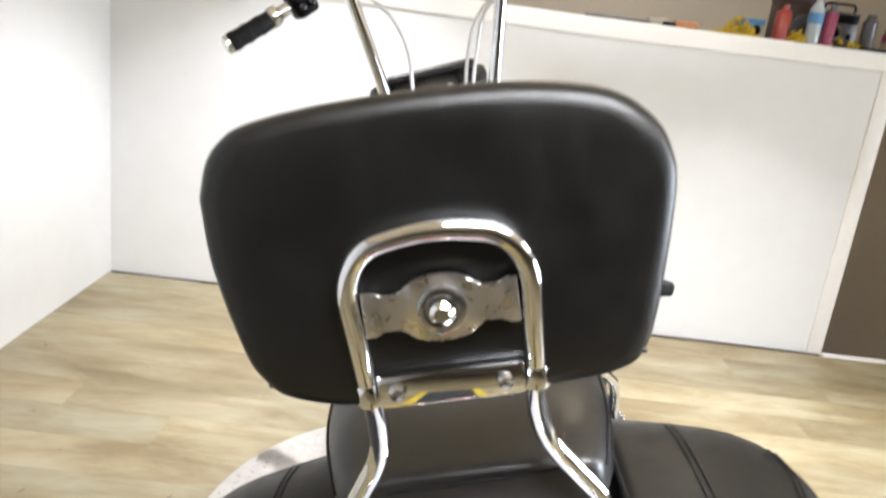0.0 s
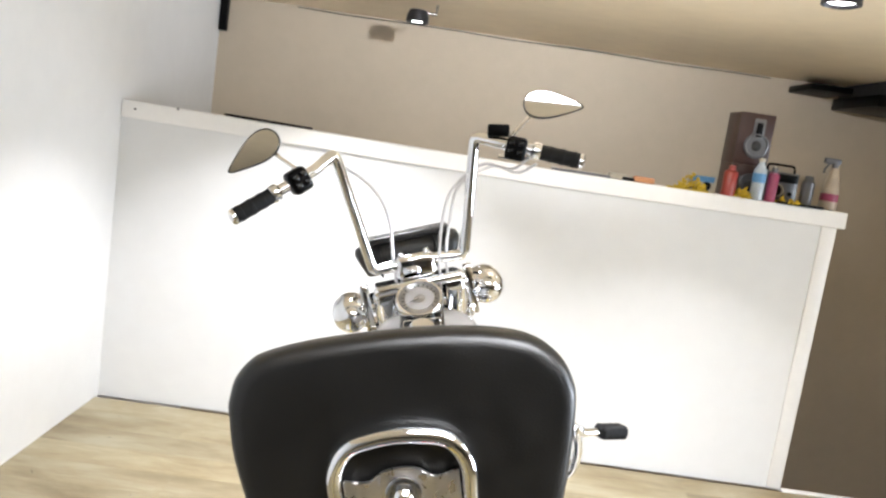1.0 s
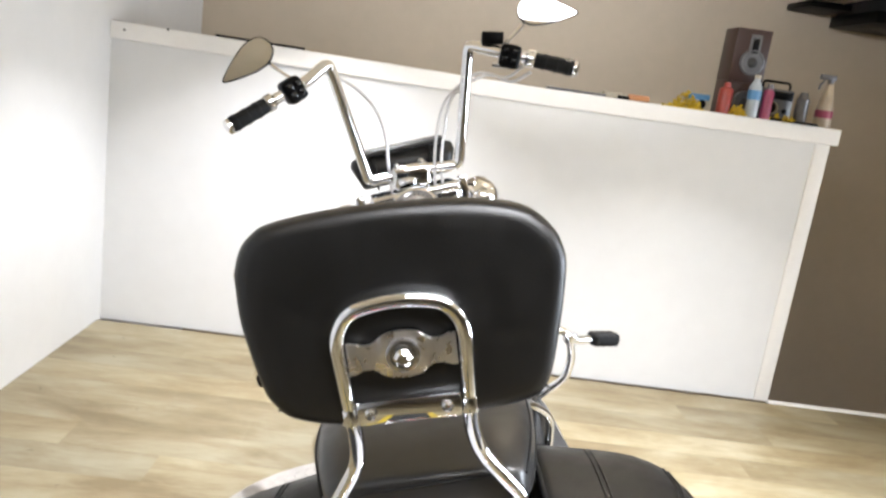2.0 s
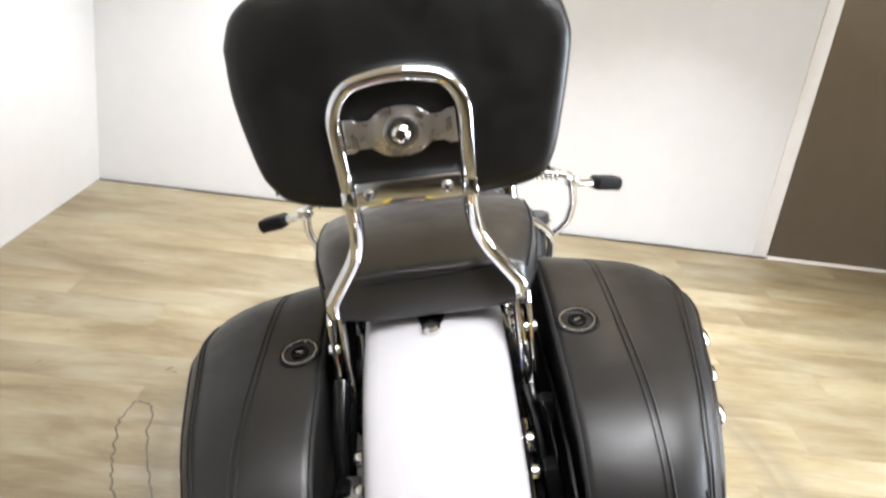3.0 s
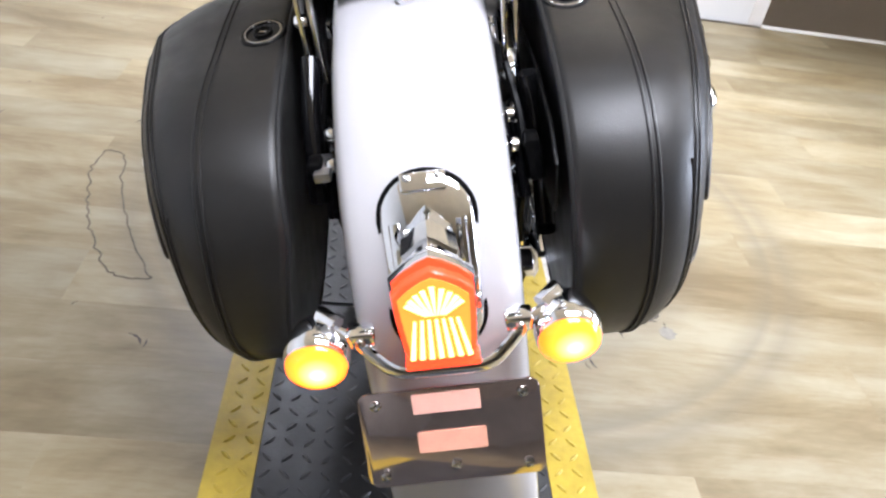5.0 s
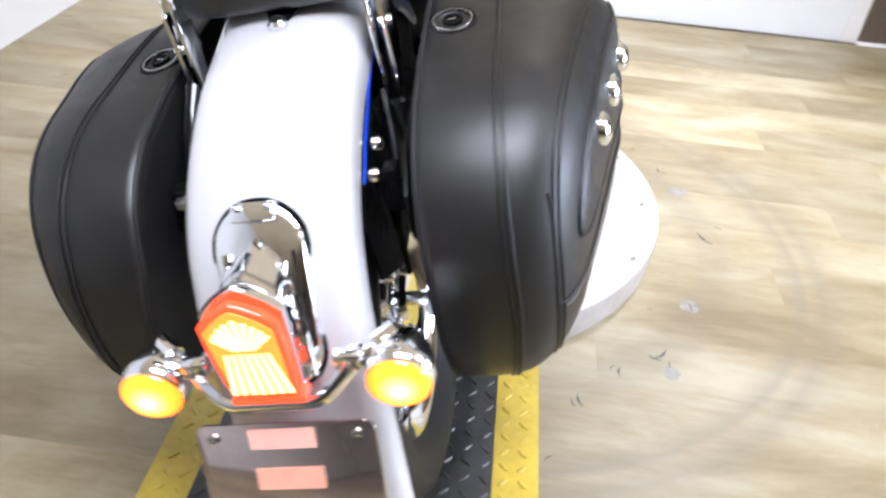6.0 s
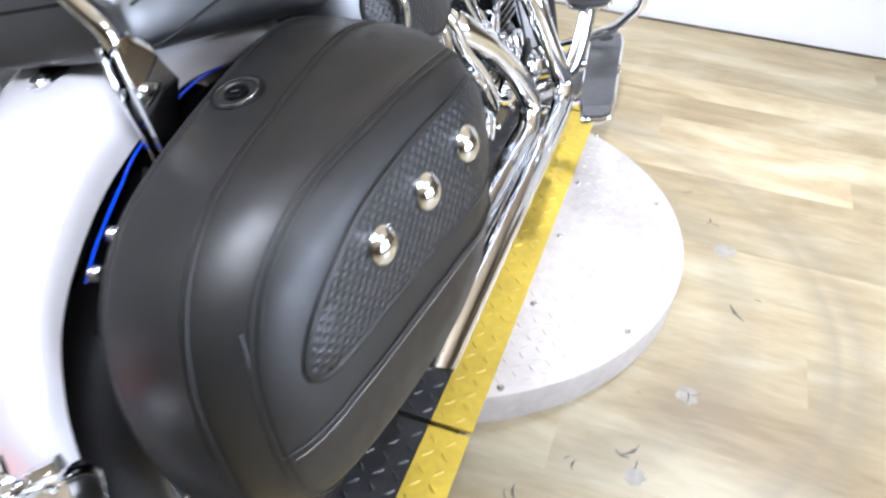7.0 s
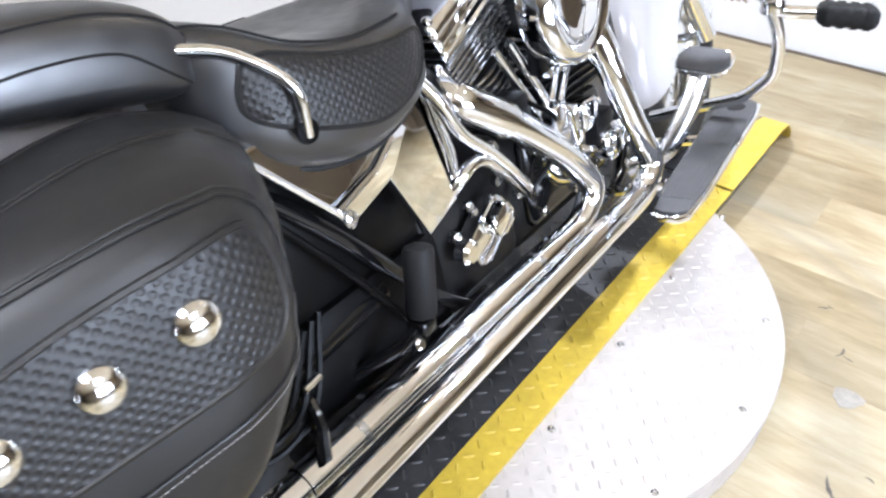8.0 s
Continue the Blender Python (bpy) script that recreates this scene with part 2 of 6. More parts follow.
# ---------------------------------------------------------------- mesh helpers


def ob_from(name, bm, material, parent=None, label="", smooth=40, m=None):
    bmesh.ops.recalc_face_normals(bm, faces=bm.faces[:])
    me = bpy.data.meshes.new(name)
    bm.to_mesh(me)
    bm.free()
    me.materials.append(material)
    if smooth:
        me.shade_smooth()
        me.set_sharp_from_angle(angle=radians(smooth))
    ob = new(name, me)
    if parent:
        ob.parent = parent
    if m is not None:
        ob.matrix_basis = m
    if label:
        tagged(ob, label)
    return ob


def part(name, bm, material, parent, label="", smooth=40):
    return ob_from(name, bm, material, parent, label, smooth)


def thing(name, label, category, m=None, group="", kind=""):
    ob = new(name)
    if m is not None:
        ob.matrix_basis = m
    return tagged(ob, label, category, group, kind)


def box(x0, x1, y0, y1, z0, z1, bevel=0.0, segs=2, m=None):
    bm = bmesh.new()
    bmesh.ops.create_cube(bm, size=1)
    for v in bm.verts:
        v.co = Vector(((x0 + x1) / 2 + v.co.x * (x1 - x0), (y0 + y1) / 2 + v.co.y * (y1 - y0), (z0 + z1) / 2 + v.co.z * (z1 - z0)))
    if bevel:
        bmesh.ops.bevel(bm, geom=bm.edges[:], offset=bevel, segments=segs, affect="EDGES", profile=0.5)
    if m is not None:
        bmesh.ops.transform(bm, matrix=m, verts=bm.verts[:])
    return bm


def spline(points, n=8):
    """A smooth line through the points (Catmull-Rom)."""
    p = [Vector(q) for q in points]
    p = [2 * p[0] - p[1]] + p + [2 * p[-1] - p[-2]]
    out = []
    for i in range(1, len(p) - 2):
        for k in range(n):
            t = k / n
            a, b, c, d = p[i - 1], p[i], p[i + 1], p[i + 2]
            out.append(0.5 * ((2 * b) + (c - a) * t + (2 * a - 5 * b + 4 * c - d) * t * t + (3 * b - a - 3 * c + d) * t ** 3))
    out.append(p[-2])
    return out


def rounded(points, r, n=5):
    """A polyline whose inner corners are rounded by the radius r."""
    p = [Vector(q) for q in points]
    out = [p[0]]
    for a, b, c in zip(p, p[1:], p[2:]):
        u, w = (a - b), (c - b)
        k = min(r, u.length * 0.48, w.length * 0.48)
        s, e = b + u.normalized() * k, b + w.normalized() * k
        for i in range(n + 1):
            t = i / n
            out.append((1 - t) ** 2 * s + 2 * t * (1 - t) * b + t * t * e)
    out.append(p[-1])
    return out


def sweep(bm, path, radius, segs=10, closed=False, cap=True, flat=1.0):
    """A tube along the path; radius is a number or one for each point. flat squashes it along the second axis."""
    path = [Vector(q) for q in path]
    n = len(path)
    rings = []
    prev = None
    for i, q in enumerate(path):
        if closed:
            t = (path[(i + 1) % n] - path[i - 1]).normalized()
        else:
            t = (path[min(i + 1, n - 1)] - path[max(i - 1, 0)]).normalized()
        if prev is None:
            up = Vector((0, 0, 1)) if abs(t.z) < 0.9 else Vector((0, 1, 0))
            u = t.cross(up).normalized()
        else:
            u = (prev - t * prev.dot(t)).normalized()
        prev = u
        w = t.cross(u)
        r = radius[i] if isinstance(radius, (list, tuple)) else radius
        rings.append([bm.verts.new(q + (u * math.cos(a) + w * math.sin(a) * flat) * r) for a in [2 * math.pi * k / segs for k in range(segs)]])
    pairs = list(zip(rings, rings[1:])) + ([(rings[-1], rings[0])] if closed else [])
    for a, b in pairs:
        for k in range(segs):
            bm.faces.new((a[k], a[(k + 1) % segs], b[(k + 1) % segs], b[k]))
    if cap and not closed:
        bm.faces.new(rings[0])
        bm.faces.new(rings[-1][::-1])
    return bm


def tube(path, radius, segs=10, closed=False, flat=1.0):
    return sweep(bmesh.new(), path, radius, segs, closed, True, flat)


def revolve(profile, centre, axis, segs=24, bm=None, close=False):
    """Turns a profile of (distance along the axis, radius) round the axis through centre."""
    bm = bm or bmesh.new()
    axis = Vector(axis).normalized()
    up = Vector((0, 0, 1)) if abs(axis.z) < 0.9 else Vector((1, 0, 0))
    u = axis.cross(up).normalized()
    w = axis.cross(u)
    c = Vector(centre)
    rings = []
    for d, r in profile:
        if r < 1e-6:
            rings.append([bm.verts.new(c + axis * d)])
        else:
            rings.append([bm.verts.new(c + axis * d + (u * math.cos(a) + w * math.sin(a)) * r) for a in [2 * math.pi * k / segs for k in range(segs)]])
    pairs = list(zip(rings, rings[1:])) + ([(rings[-1], rings[0])] if close else [])
    for a, b in pairs:
        for k in range(segs):
            if len(a) == 1 and len(b) == 1:
                continue
            if len(a) == 1:
                bm.faces.new((a[0], b[(k + 1) % segs], b[k]))
            elif len(b) == 1:
                bm.faces.new((a[k], a[(k + 1) % segs], b[0]))
            else:
                bm.faces.new((a[k], a[(k + 1) % segs], b[(k + 1) % segs], b[k]))
    if not close:
        for r in (rings[0], rings[-1]):
            if len(r) > 1:
                bm.faces.new(r)
    return bm


def skin(rings, caps=True, bm=None):
    """A skin over rings of equally many points."""
    bm = bm or bmesh.new()
    vr = [[bm.verts.new(q) for q in r] for r in rings]
    n = len(vr[0])
    for a, b in zip(vr, vr[1:]):
        for k in range(n):
            bm.faces.new((a[k], a[(k + 1) % n], b[(k + 1) % n], b[k]))
    if caps:
        bm.faces.new(vr[0])
        bm.faces.new(vr[-1][::-1])
    return bm


def slab(outline, depth, m=None, bevel=0.0, segs=2):
    """A flat outline in x, y drawn up to the thickness depth in z."""
    bm = bmesh.new()
    low = [bm.verts.new((x, y, 0)) for x, y in outline]
    high = [bm.verts.new((x, y, depth)) for x, y in outline]
    n = len(low)
    bm.faces.new(low[::-1])
    bm.faces.new(high)
    for k in range(n):
        bm.faces.new((low[k], low[(k + 1) % n], high[(k + 1) % n], high[k]))
    if bevel:
        edges = [e for e in bm.edges if abs(e.verts[0].co.z - e.verts[1].co.z) < 1e-6]
        bmesh.ops.bevel(bm, geom=edges, offset=bevel, segments=segs, affect="EDGES", profile=0.5)
    if m is not None:
        bmesh.ops.transform(bm, matrix=m, verts=bm.verts[:])
    return bm


def soft_rect(w, h, r, n=5, taper=0.0):
    """A rounded rectangle, w wide and h high, whose lower edge is narrower by taper on each side."""
    out = []
    for cx, cy, a0 in ((w / 2 - r, h / 2 - r, 0), (-w / 2 + r, h / 2 - r, 90), (-w / 2 + r, -h / 2 + r, 180), (w / 2 - r, -h / 2 + r, 270)):
        for k in range(n + 1):
            a = radians(a0 + 90 * k / n)
            x, y = cx + r * math.cos(a), cy + r * math.sin(a)
            out.append((x * (1 - taper * (0.5 - y / h) * 2 / w), y))
    return out


def join(*bms):
    out = bmesh.new()
    for b in bms:
        me = bpy.data.meshes.new("tmp")
        b.to_mesh(me)
        b.free()
        out.from_mesh(me)
        bpy.data.meshes.remove(me)
    return out


def structure(name, bm, material, label, category, smooth=30):
    ob = ob_from(name, bm, material, None, "", smooth)
    return tagged(ob, label, category, "", "structure")


# ---------------------------------------------------------------- the room
T = 0.12
structure("wall_left", box(LEFT_X - T, LEFT_X, REAR_Y - T, BACK_Y + T, -2.6, CEIL + 0.1), WALL, "plain white painted plaster wall", "wall")
structure("wall_back", box(LEFT_X, RIGHT_X, BACK_Y, BACK_Y + T, -2.6, CEIL + 0.1), TAUPE, "taupe painted wall behind the stairwell", "wall")
structure("ceiling", box(LEFT_X - T, RIGHT_X + T, REAR_Y - T, BACK_Y + T, CEIL, CEIL + 0.1), CEILING, "beige painted low ceiling", "ceiling")
structure("wall_stair_front", box(LEFT_X, RIGHT_X, FLOOR_Y + 0.01, FLOOR_Y + T, -2.6, -0.13), TAUPE, "plain wall of the stairwell below the floor", "wall")
structure("floor_stairwell", box(LEFT_X, RIGHT_X, FLOOR_Y + T, BACK_Y, -2.7, -2.6), TAUPE, "floor at the bottom of the stairwell", "floor")

# plain rear wall, and the side wall with a wide added window, all out of view
# closes the room unseen, set far back so leather and chrome reflect less light
structure("wall_rear", box(LEFT_X, RIGHT_X, REAR_Y - T, REAR_Y, -0.1, CEIL), REARWALL, "unseen plain pale painted plaster wall", "wall")
WIN = (-0.4, 2.2, 0.45, 2.05)
y0, y1, z0, z1 = WIN
side = join(box(RIGHT_X, RIGHT_X + T, REAR_Y - T, y0, -2.6, CEIL + 0.1), box(RIGHT_X, RIGHT_X + T, y1, BACK_Y + T, -2.6, CEIL + 0.1),
            box(RIGHT_X, RIGHT_X + T, y0, y1, -2.6, z0), box(RIGHT_X, RIGHT_X + T, y0, y1, z1, CEIL + 0.1))
structure("wall_right", side, TAUPE, "unseen taupe painted plaster wall with an added window opening", "wall")
window = thing("added_window_1", "wide window with a dark frame, added out of view for side light", "window", kind="structure")
part("window_frame", join(*[box(RIGHT_X + 0.03, RIGHT_X + 0.09, a, b, c, d) for a, b, c, d in (
    (y0, y0 + 0.06, z0, z1), (y1 - 0.06, y1, z0, z1), (y0 + 0.06, y1 - 0.06, z0, z0 + 0.06), (y0 + 0.06, y1 - 0.06, z1 - 0.06, z1),
    (0.87, 0.93, z0 + 0.06, z1 - 0.06))]), BLACK, window, "", 0)

# half wall beside the stairwell, its cap board and end trim
WEND = 2.03
half_wall = thing("half_wall", "white half wall along the stairwell with a cap board", "wall", kind="structure")
part("wall_panel", box(LEFT_X, WEND - 0.075, FLOOR_Y, FLOOR_Y + T, 0, 1.385), WALL, half_wall, "", 0)
part("end_trim", box(WEND - 0.075, WEND, FLOOR_Y - 0.006, FLOOR_Y + T + 0.006, 0, 1.38, 0.003), TRIM, half_wall)
def cap_rise(x):
    """How much the cap board climbs towards its left end."""
    return 0.036 * max(0.0, 0.6 - x) / (0.6 - LEFT_X)


rings = []
for x in (LEFT_X + 0.004, 0.6, WEND + 0.03):
    za, zb, ya, yb = 1.38 + cap_rise(x), 1.462 + cap_rise(x), FLOOR_Y - 0.02, FLOOR_Y + T + 0.09
    rings.append([(x, ya, za + 0.004), (x, ya + 0.004, za), (x, yb, za), (x, yb, zb - 0.004), (x, yb - 0.004, zb), (x, ya + 0.004, zb), (x, ya, zb - 0.004)])
part("cap_board", skin(rings), TRIM, half_wall)
part("wall_wedge", skin([[(LEFT_X + 0.002, FLOOR_Y + 0.001, 1.384), (LEFT_X + 0.002, FLOOR_Y + T - 0.001, 1.384), (LEFT_X + 0.002, FLOOR_Y + T - 0.001, 1.384 + 0.033), (LEFT_X + 0.002, FLOOR_Y + 0.001, 1.384 + 0.033)],
                         [(0.6, FLOOR_Y + 0.001, 1.384), (0.6, FLOOR_Y + T - 0.001, 1.384), (0.6, FLOOR_Y + T - 0.001, 1.385), (0.6, FLOOR_Y + 0.001, 1.385)]]), WALL, half_wall, "", 0)
structure("floor_edge_trim", box(WEND + 0.002, RIGHT_X, FLOOR_Y - 0.03, FLOOR_Y + 0.012, -0.13, 0.006, 0.003), TRIM, "white nosing along the floor edge", "trim")

# ceiling cables, dark duct and track lamp
pts = [(LEFT_X + 0.5 + 0.35 * i, BACK_Y - 0.02, CEIL - 0.012 - 0.006 * (i % 3 == 1)) for i in range(10)]
ob = ob_from("cable", tube(spline(pts, 4), 0.0035, 6), DARK)
tagged(ob, "thin dark cable along the ceiling edge", "cable")

# ---------------------------------------------------------------- lamps of the room, and added fill lights
def track_lamp(x, y, power, tilt, spread, label="grey track spotlight, lit, on a ceiling arm"):
    """A round spotlight head on a short arm below the ceiling."""
    root = thing("spotlight", label, "lamp", pose(x, y, CEIL), "spotlights on the ceiling")
    turn = Matrix.Translation((0, 0, -0.05)) @ pose(0, 0, 0, tilt, 0, 0) @ Matrix.Translation((0, 0, 0.05))
    part("arm", tube([(0.10, 0.02, 0), (0.10, 0.02, -0.05), (0, 0, -0.055)], 0.008, 8), STEEL, root)
    part("head", revolve([(-0.04, 0.03), (-0.045, 0.05), (-0.075, 0.062), (-0.11, 0.064), (-0.112, 0.058), (-0.098, 0.052)], (0, 0, 0), (0, 0, 1), 20), DARK, root)
    part("bulb", revolve([(-0.105, 0.0), (-0.104, 0.03), (-0.098, 0.05), (-0.096, 0.0)], (0, 0, 0), (0, 0, 1), 20), BULB, root, "glowing white diffuser")
    data = bpy.data.lights.new("spot_lamp", "AREA")
    data.spread = radians(spread)
    data.shape, data.size, data.energy, data.color = "DISK", 0.11, power, (1.0, 0.982, 0.962)
    lamp = new("spot_lamp", data)
    lamp.matrix_world = pose(x, y, CEIL) @ turn @ pose(0, 0, -0.116)
    for ob in root.children:
        if not ob.name.startswith("arm"):
            ob.matrix_basis = turn
    return root


BULB = mat("lamp_diffuser", (1, 1, 1), 0.3, emit=(1, 0.98, 0.95), emit_strength=12)
for lx, ly, p, tilt, spread in LAMPS:
    track_lamp(lx, ly, p, tilt, spread)


def fill_panel(x, y, power, spread):
    """A flush rectangular panel with a milky diffuser, unseen and added as fill light."""
    root = thing("fill_light_panel", "flush rectangular fill light with a milky diffuser, lit, added out of view", "lamp", pose(x, y, CEIL), "panel lights on the ceiling")
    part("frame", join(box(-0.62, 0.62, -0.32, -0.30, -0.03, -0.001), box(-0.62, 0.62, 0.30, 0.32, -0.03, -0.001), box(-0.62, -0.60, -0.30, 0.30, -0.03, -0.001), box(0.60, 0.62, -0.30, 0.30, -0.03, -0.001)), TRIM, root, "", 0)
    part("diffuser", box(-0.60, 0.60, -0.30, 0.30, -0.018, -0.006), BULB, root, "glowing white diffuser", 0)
    data = bpy.data.lights.new("fill_panel_lamp", "AREA")
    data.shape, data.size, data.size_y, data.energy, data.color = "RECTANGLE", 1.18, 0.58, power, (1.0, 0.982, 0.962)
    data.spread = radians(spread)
    lamp = new("fill_panel_lamp", data)
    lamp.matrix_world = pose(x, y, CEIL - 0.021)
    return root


for lx, ly, p, spread in FILL_PANELS:
    fill_panel(lx, ly, p, spread)
# area light in the added window, gives bluish side light
area_lamp(RIGHT_X - 0.02, 0.9, 1.25, 2.4, 1.5, ADDED_WINDOW_POWER, (0.90, 0.95, 1.0), (0.5, 0.9, 1.25))

# ---------------------------------------------------------------- turntable
TRACK_Z = 0.09
DISC_C, DISC_R = (0.183, 1.677), 0.671
TRACK_M = pose(0.206, 0.0, 0.0, 0, 0, 0.85)
TRACK_W = 0.335
YELLOW_W = 0.083


def lugs(spots, length, width, height):
    """Raised lozenge lugs of a tread plate: (x, y, z, turn) each, in one mesh."""
    verts, faces = [], []
    for x, y, z, a in spots:
        c, s = math.cos(a), math.sin(a)
        k = len(verts)
        for u, v, h in ((-1, 0, 0), (-0.35, -1, 0), (0.35, -1, 0), (1, 0, 0), (0.35, 1, 0), (-0.35, 1, 0), (-0.55, 0, 1), (0.55, 0, 1)):
            px, py = u * length / 2, v * width / 2
            verts.append((x + px * c - py * s, y + px * s + py * c, z + h * height))
        faces += [(k, k + 1, k + 6), (k + 1, k + 2, k + 7, k + 6), (k + 2, k + 3, k + 7), (k + 3, k + 4, k + 7), (k + 4, k + 5, k + 6, k + 7), (k + 5, k, k + 6)]
    me = bpy.data.meshes.new("lug")
    me.from_pydata(verts, [], faces)
    me.update()
    return me


def lug_part(spots, material, parent, length=0.022, width=0.006, height=0.0016, label=""):
    me = lugs(spots, length, width, height)
    me.materials.append(material)
    ob = new("tread_pattern", me)
    ob.parent = parent
    return tagged(ob, label, "", "", "stuff")


turntable = thing("turntable", "round aluminium tread-plate turntable under the motorcycle", "turntable", pose(DISC_C[0], DISC_C[1], 0))
part("disc", revolve([(0.0, DISC_R - 0.004), (0.076, DISC_R), (0.081, DISC_R - 0.002), (0.082, DISC_R - 0.006), (0.082, 0)], (0, 0, 0), (0, 0, 1), 96), DISC, turntable)
spots = []
step = 0.029
for i in range(-25, 26):
    for j in range(-25, 26):
        x, y = i * step, j * step
        if math.hypot(x, y) < DISC_R - 0.02 and (x + DISC_C[0] > 0.45 or x + DISC_C[0] < -0.12):
            spots.append((x, y, 0.082, radians(45 if (i + j) % 2 else -45)))
lug_part(spots, DISC, turntable, 0.0225, 0.0065, 0.0018)
for bx, by in ((0.361, -0.54), (0.36, -0.267), (0.357, 0.013), (0.348, 0.282), (0.345, 0.578), (0.577, -0.274), (0.627, 0.0), (0.574, 0.27)):
    part("bolt", revolve([(0, 0.0085), (0.002, 0.0075), (0.0035, 0.004), (0.0015, 0)], (bx, by, 0.082), (0, 0, 1), 10), STEEL, turntable, "recessed steel bolt")


def track_section(name, y0, y1, label, ramp=False):
    """A channel of dark tread plate between two yellow edges."""
    root = thing(name, label, "ramp", TRACK_M, "sections of the wheel track")
    zt, th = TRACK_Z, 0.006
    inner = TRACK_W - YELLOW_W
    def strip(xa, xb, mat_, nm):
        if ramp:
            prof = [(y0, zt), (y1 - 0.12, zt), (y1 - 0.05, zt - 0.012), (y1, zt - 0.05), (y1 + 0.02, 0.004)]
        else:
            prof = [(y0, zt), (y1, zt)]
        rings = [[(xa, y, z), (xb, y, z), (xb, y, z - th), (xa, y, z - th)] for y, z in prof]
        return part(nm, skin(rings), mat_, root, "", 30)
    plate = strip(-inner, inner, TRACK, "plate")
    left = strip(-TRACK_W, -inner - 0.001, YELLOW, "yellow_edge")
    right = strip(inner + 0.001, TRACK_W, YELLOW, "yellow_edge")
    for sx in (-1, 1):
        part("side_flange", box(min(sx * (TRACK_W - 0.030), sx * (TRACK_W - 0.024)), max(sx * (TRACK_W - 0.030), sx * (TRACK_W - 0.024)), y0, y1 - (0.12 if ramp else 0), 0.0, zt - th - 0.001), TRACK, root, "dark steel flange under the edge", 0)
    dark, bright = [], []
    n = int((y1 - y0) / 0.034)
    for j in range(n):
        y = y0 + 0.02 + j * 0.034
        if ramp and y > y1 - 0.13:
            break
        for i in range(-9, 10):
            x = i * 0.034
            if abs(x) > TRACK_W - 0.012:
                continue
            near = abs(abs(x) - inner) < 0.010
            if near:
                continue
            (bright if abs(x) > inner else dark).append((x, y, zt, radians(45 if (i + j) % 2 else -45)))
    lug_part(dark, TRACK, plate, 0.027, 0.0078, 0.0026)
    lug_part([q for q in bright if q[0] < 0], YELLOW, left, 0.027, 0.0078, 0.0026)
    lug_part([q for q in bright if q[0] > 0], YELLOW, right, 0.027, 0.0078, 0.0026)
    return root


track_section("rear_ramp", -0.9, 0.985, "tread-plate ramp with yellow edges behind the turntable")
track_section("turntable_track", 0.997, 2.363, "dark tread-plate wheel track with yellow edges on the turntable")
track_section("front_ramp", 2.376, 2.89, "tread-plate ramp with yellow edges ahead of the turntable", True)

# ---------------------------------------------------------------- the motorcycle
bike = thing("motorcycle", "white cruiser motorcycle with chrome parts and black leather saddlebags", "motorcycle", pose(0.317, 0, TRACK_Z, 0, -14.2, 0.85))
AXLE_Y, AXLE_Z, WHEEL_R = 0.73, 0.325, 0.325


def wheel(name, y, z, radius, width, rim_r, turn=0.0):
    """A laced wheel: tyre with tread grooves, chrome rim, hub, spokes and brake disc."""
    root = part(name, tube([(-0.09, y, z), (0.09, y, z)], 0.012, 10), STEEL, bike, "")
    h = width / 2
    prof = [(-h * 0.62, rim_r + 0.006), (-h * 0.92, rim_r + 0.03), (-h, rim_r + 0.065), (-h * 0.86, radius - 0.022), (-h * 0.6, radius - 0.007), (-h * 0.3, radius - 0.0015),
            (-0.004, radius), (0, radius - 0.004), (0.004, radius), (h * 0.3, radius - 0.0015), (h * 0.6, radius - 0.007), (h * 0.86, radius - 0.022), (h, rim_r + 0.065), (h * 0.92, rim_r + 0.03), (h * 0.62, rim_r + 0.006)]
    part("tyre", revolve(prof, (0, y, z), (1, 0, 0), 64, close=True), TYRE, root, "black road tyre")
    rim = [(-h * 0.62, rim_r + 0.008), (-h * 0.66, rim_r + 0.012), (-h * 0.6, rim_r - 0.004), (-h * 0.35, rim_r - 0.018), (0, rim_r - 0.024), (h * 0.35, rim_r - 0.018),
           (h * 0.6, rim_r - 0.004), (h * 0.66, rim_r + 0.012), (h * 0.62, rim_r + 0.008)]
    part("rim", revolve(rim, (0, y, z), (1, 0, 0), 64, close=True), CHROME, root, "chrome rim")
    part("hub", revolve([(-0.055, 0), (-0.055, 0.045), (-0.045, 0.05), (-0.03, 0.035), (0.03, 0.035), (0.045, 0.05), (0.055, 0.045), (0.055, 0)], (0, y, z), (1, 0, 0), 24), CHROME, root)
    for k in range(40):
        a = 2 * math.pi * k / 40
        b = a + (0.45 if k % 2 else -0.45)
        sx = 0.042 if (k // 2) % 2 else -0.042
        p = (sx, y + 0.045 * math.cos(b), z + 0.045 * math.sin(b))
        q = (sx * 0.25, y + (rim_r - 0.02) * math.cos(a), z + (rim_r - 0.02) * math.sin(a))
        part("spoke", tube([p, q], 0.002, 5), CHROME, root)
    part("brake_disc", revolve([(-0.072, 0.06), (-0.072, 0.145), (-0.067, 0.145), (-0.067, 0.06)], (0, y, z), (1, 0, 0), 40, close=True), STEEL, root)
    return root


wheel("rear_wheel", AXLE_Y, AXLE_Z, WHEEL_R, 0.15, 0.212)


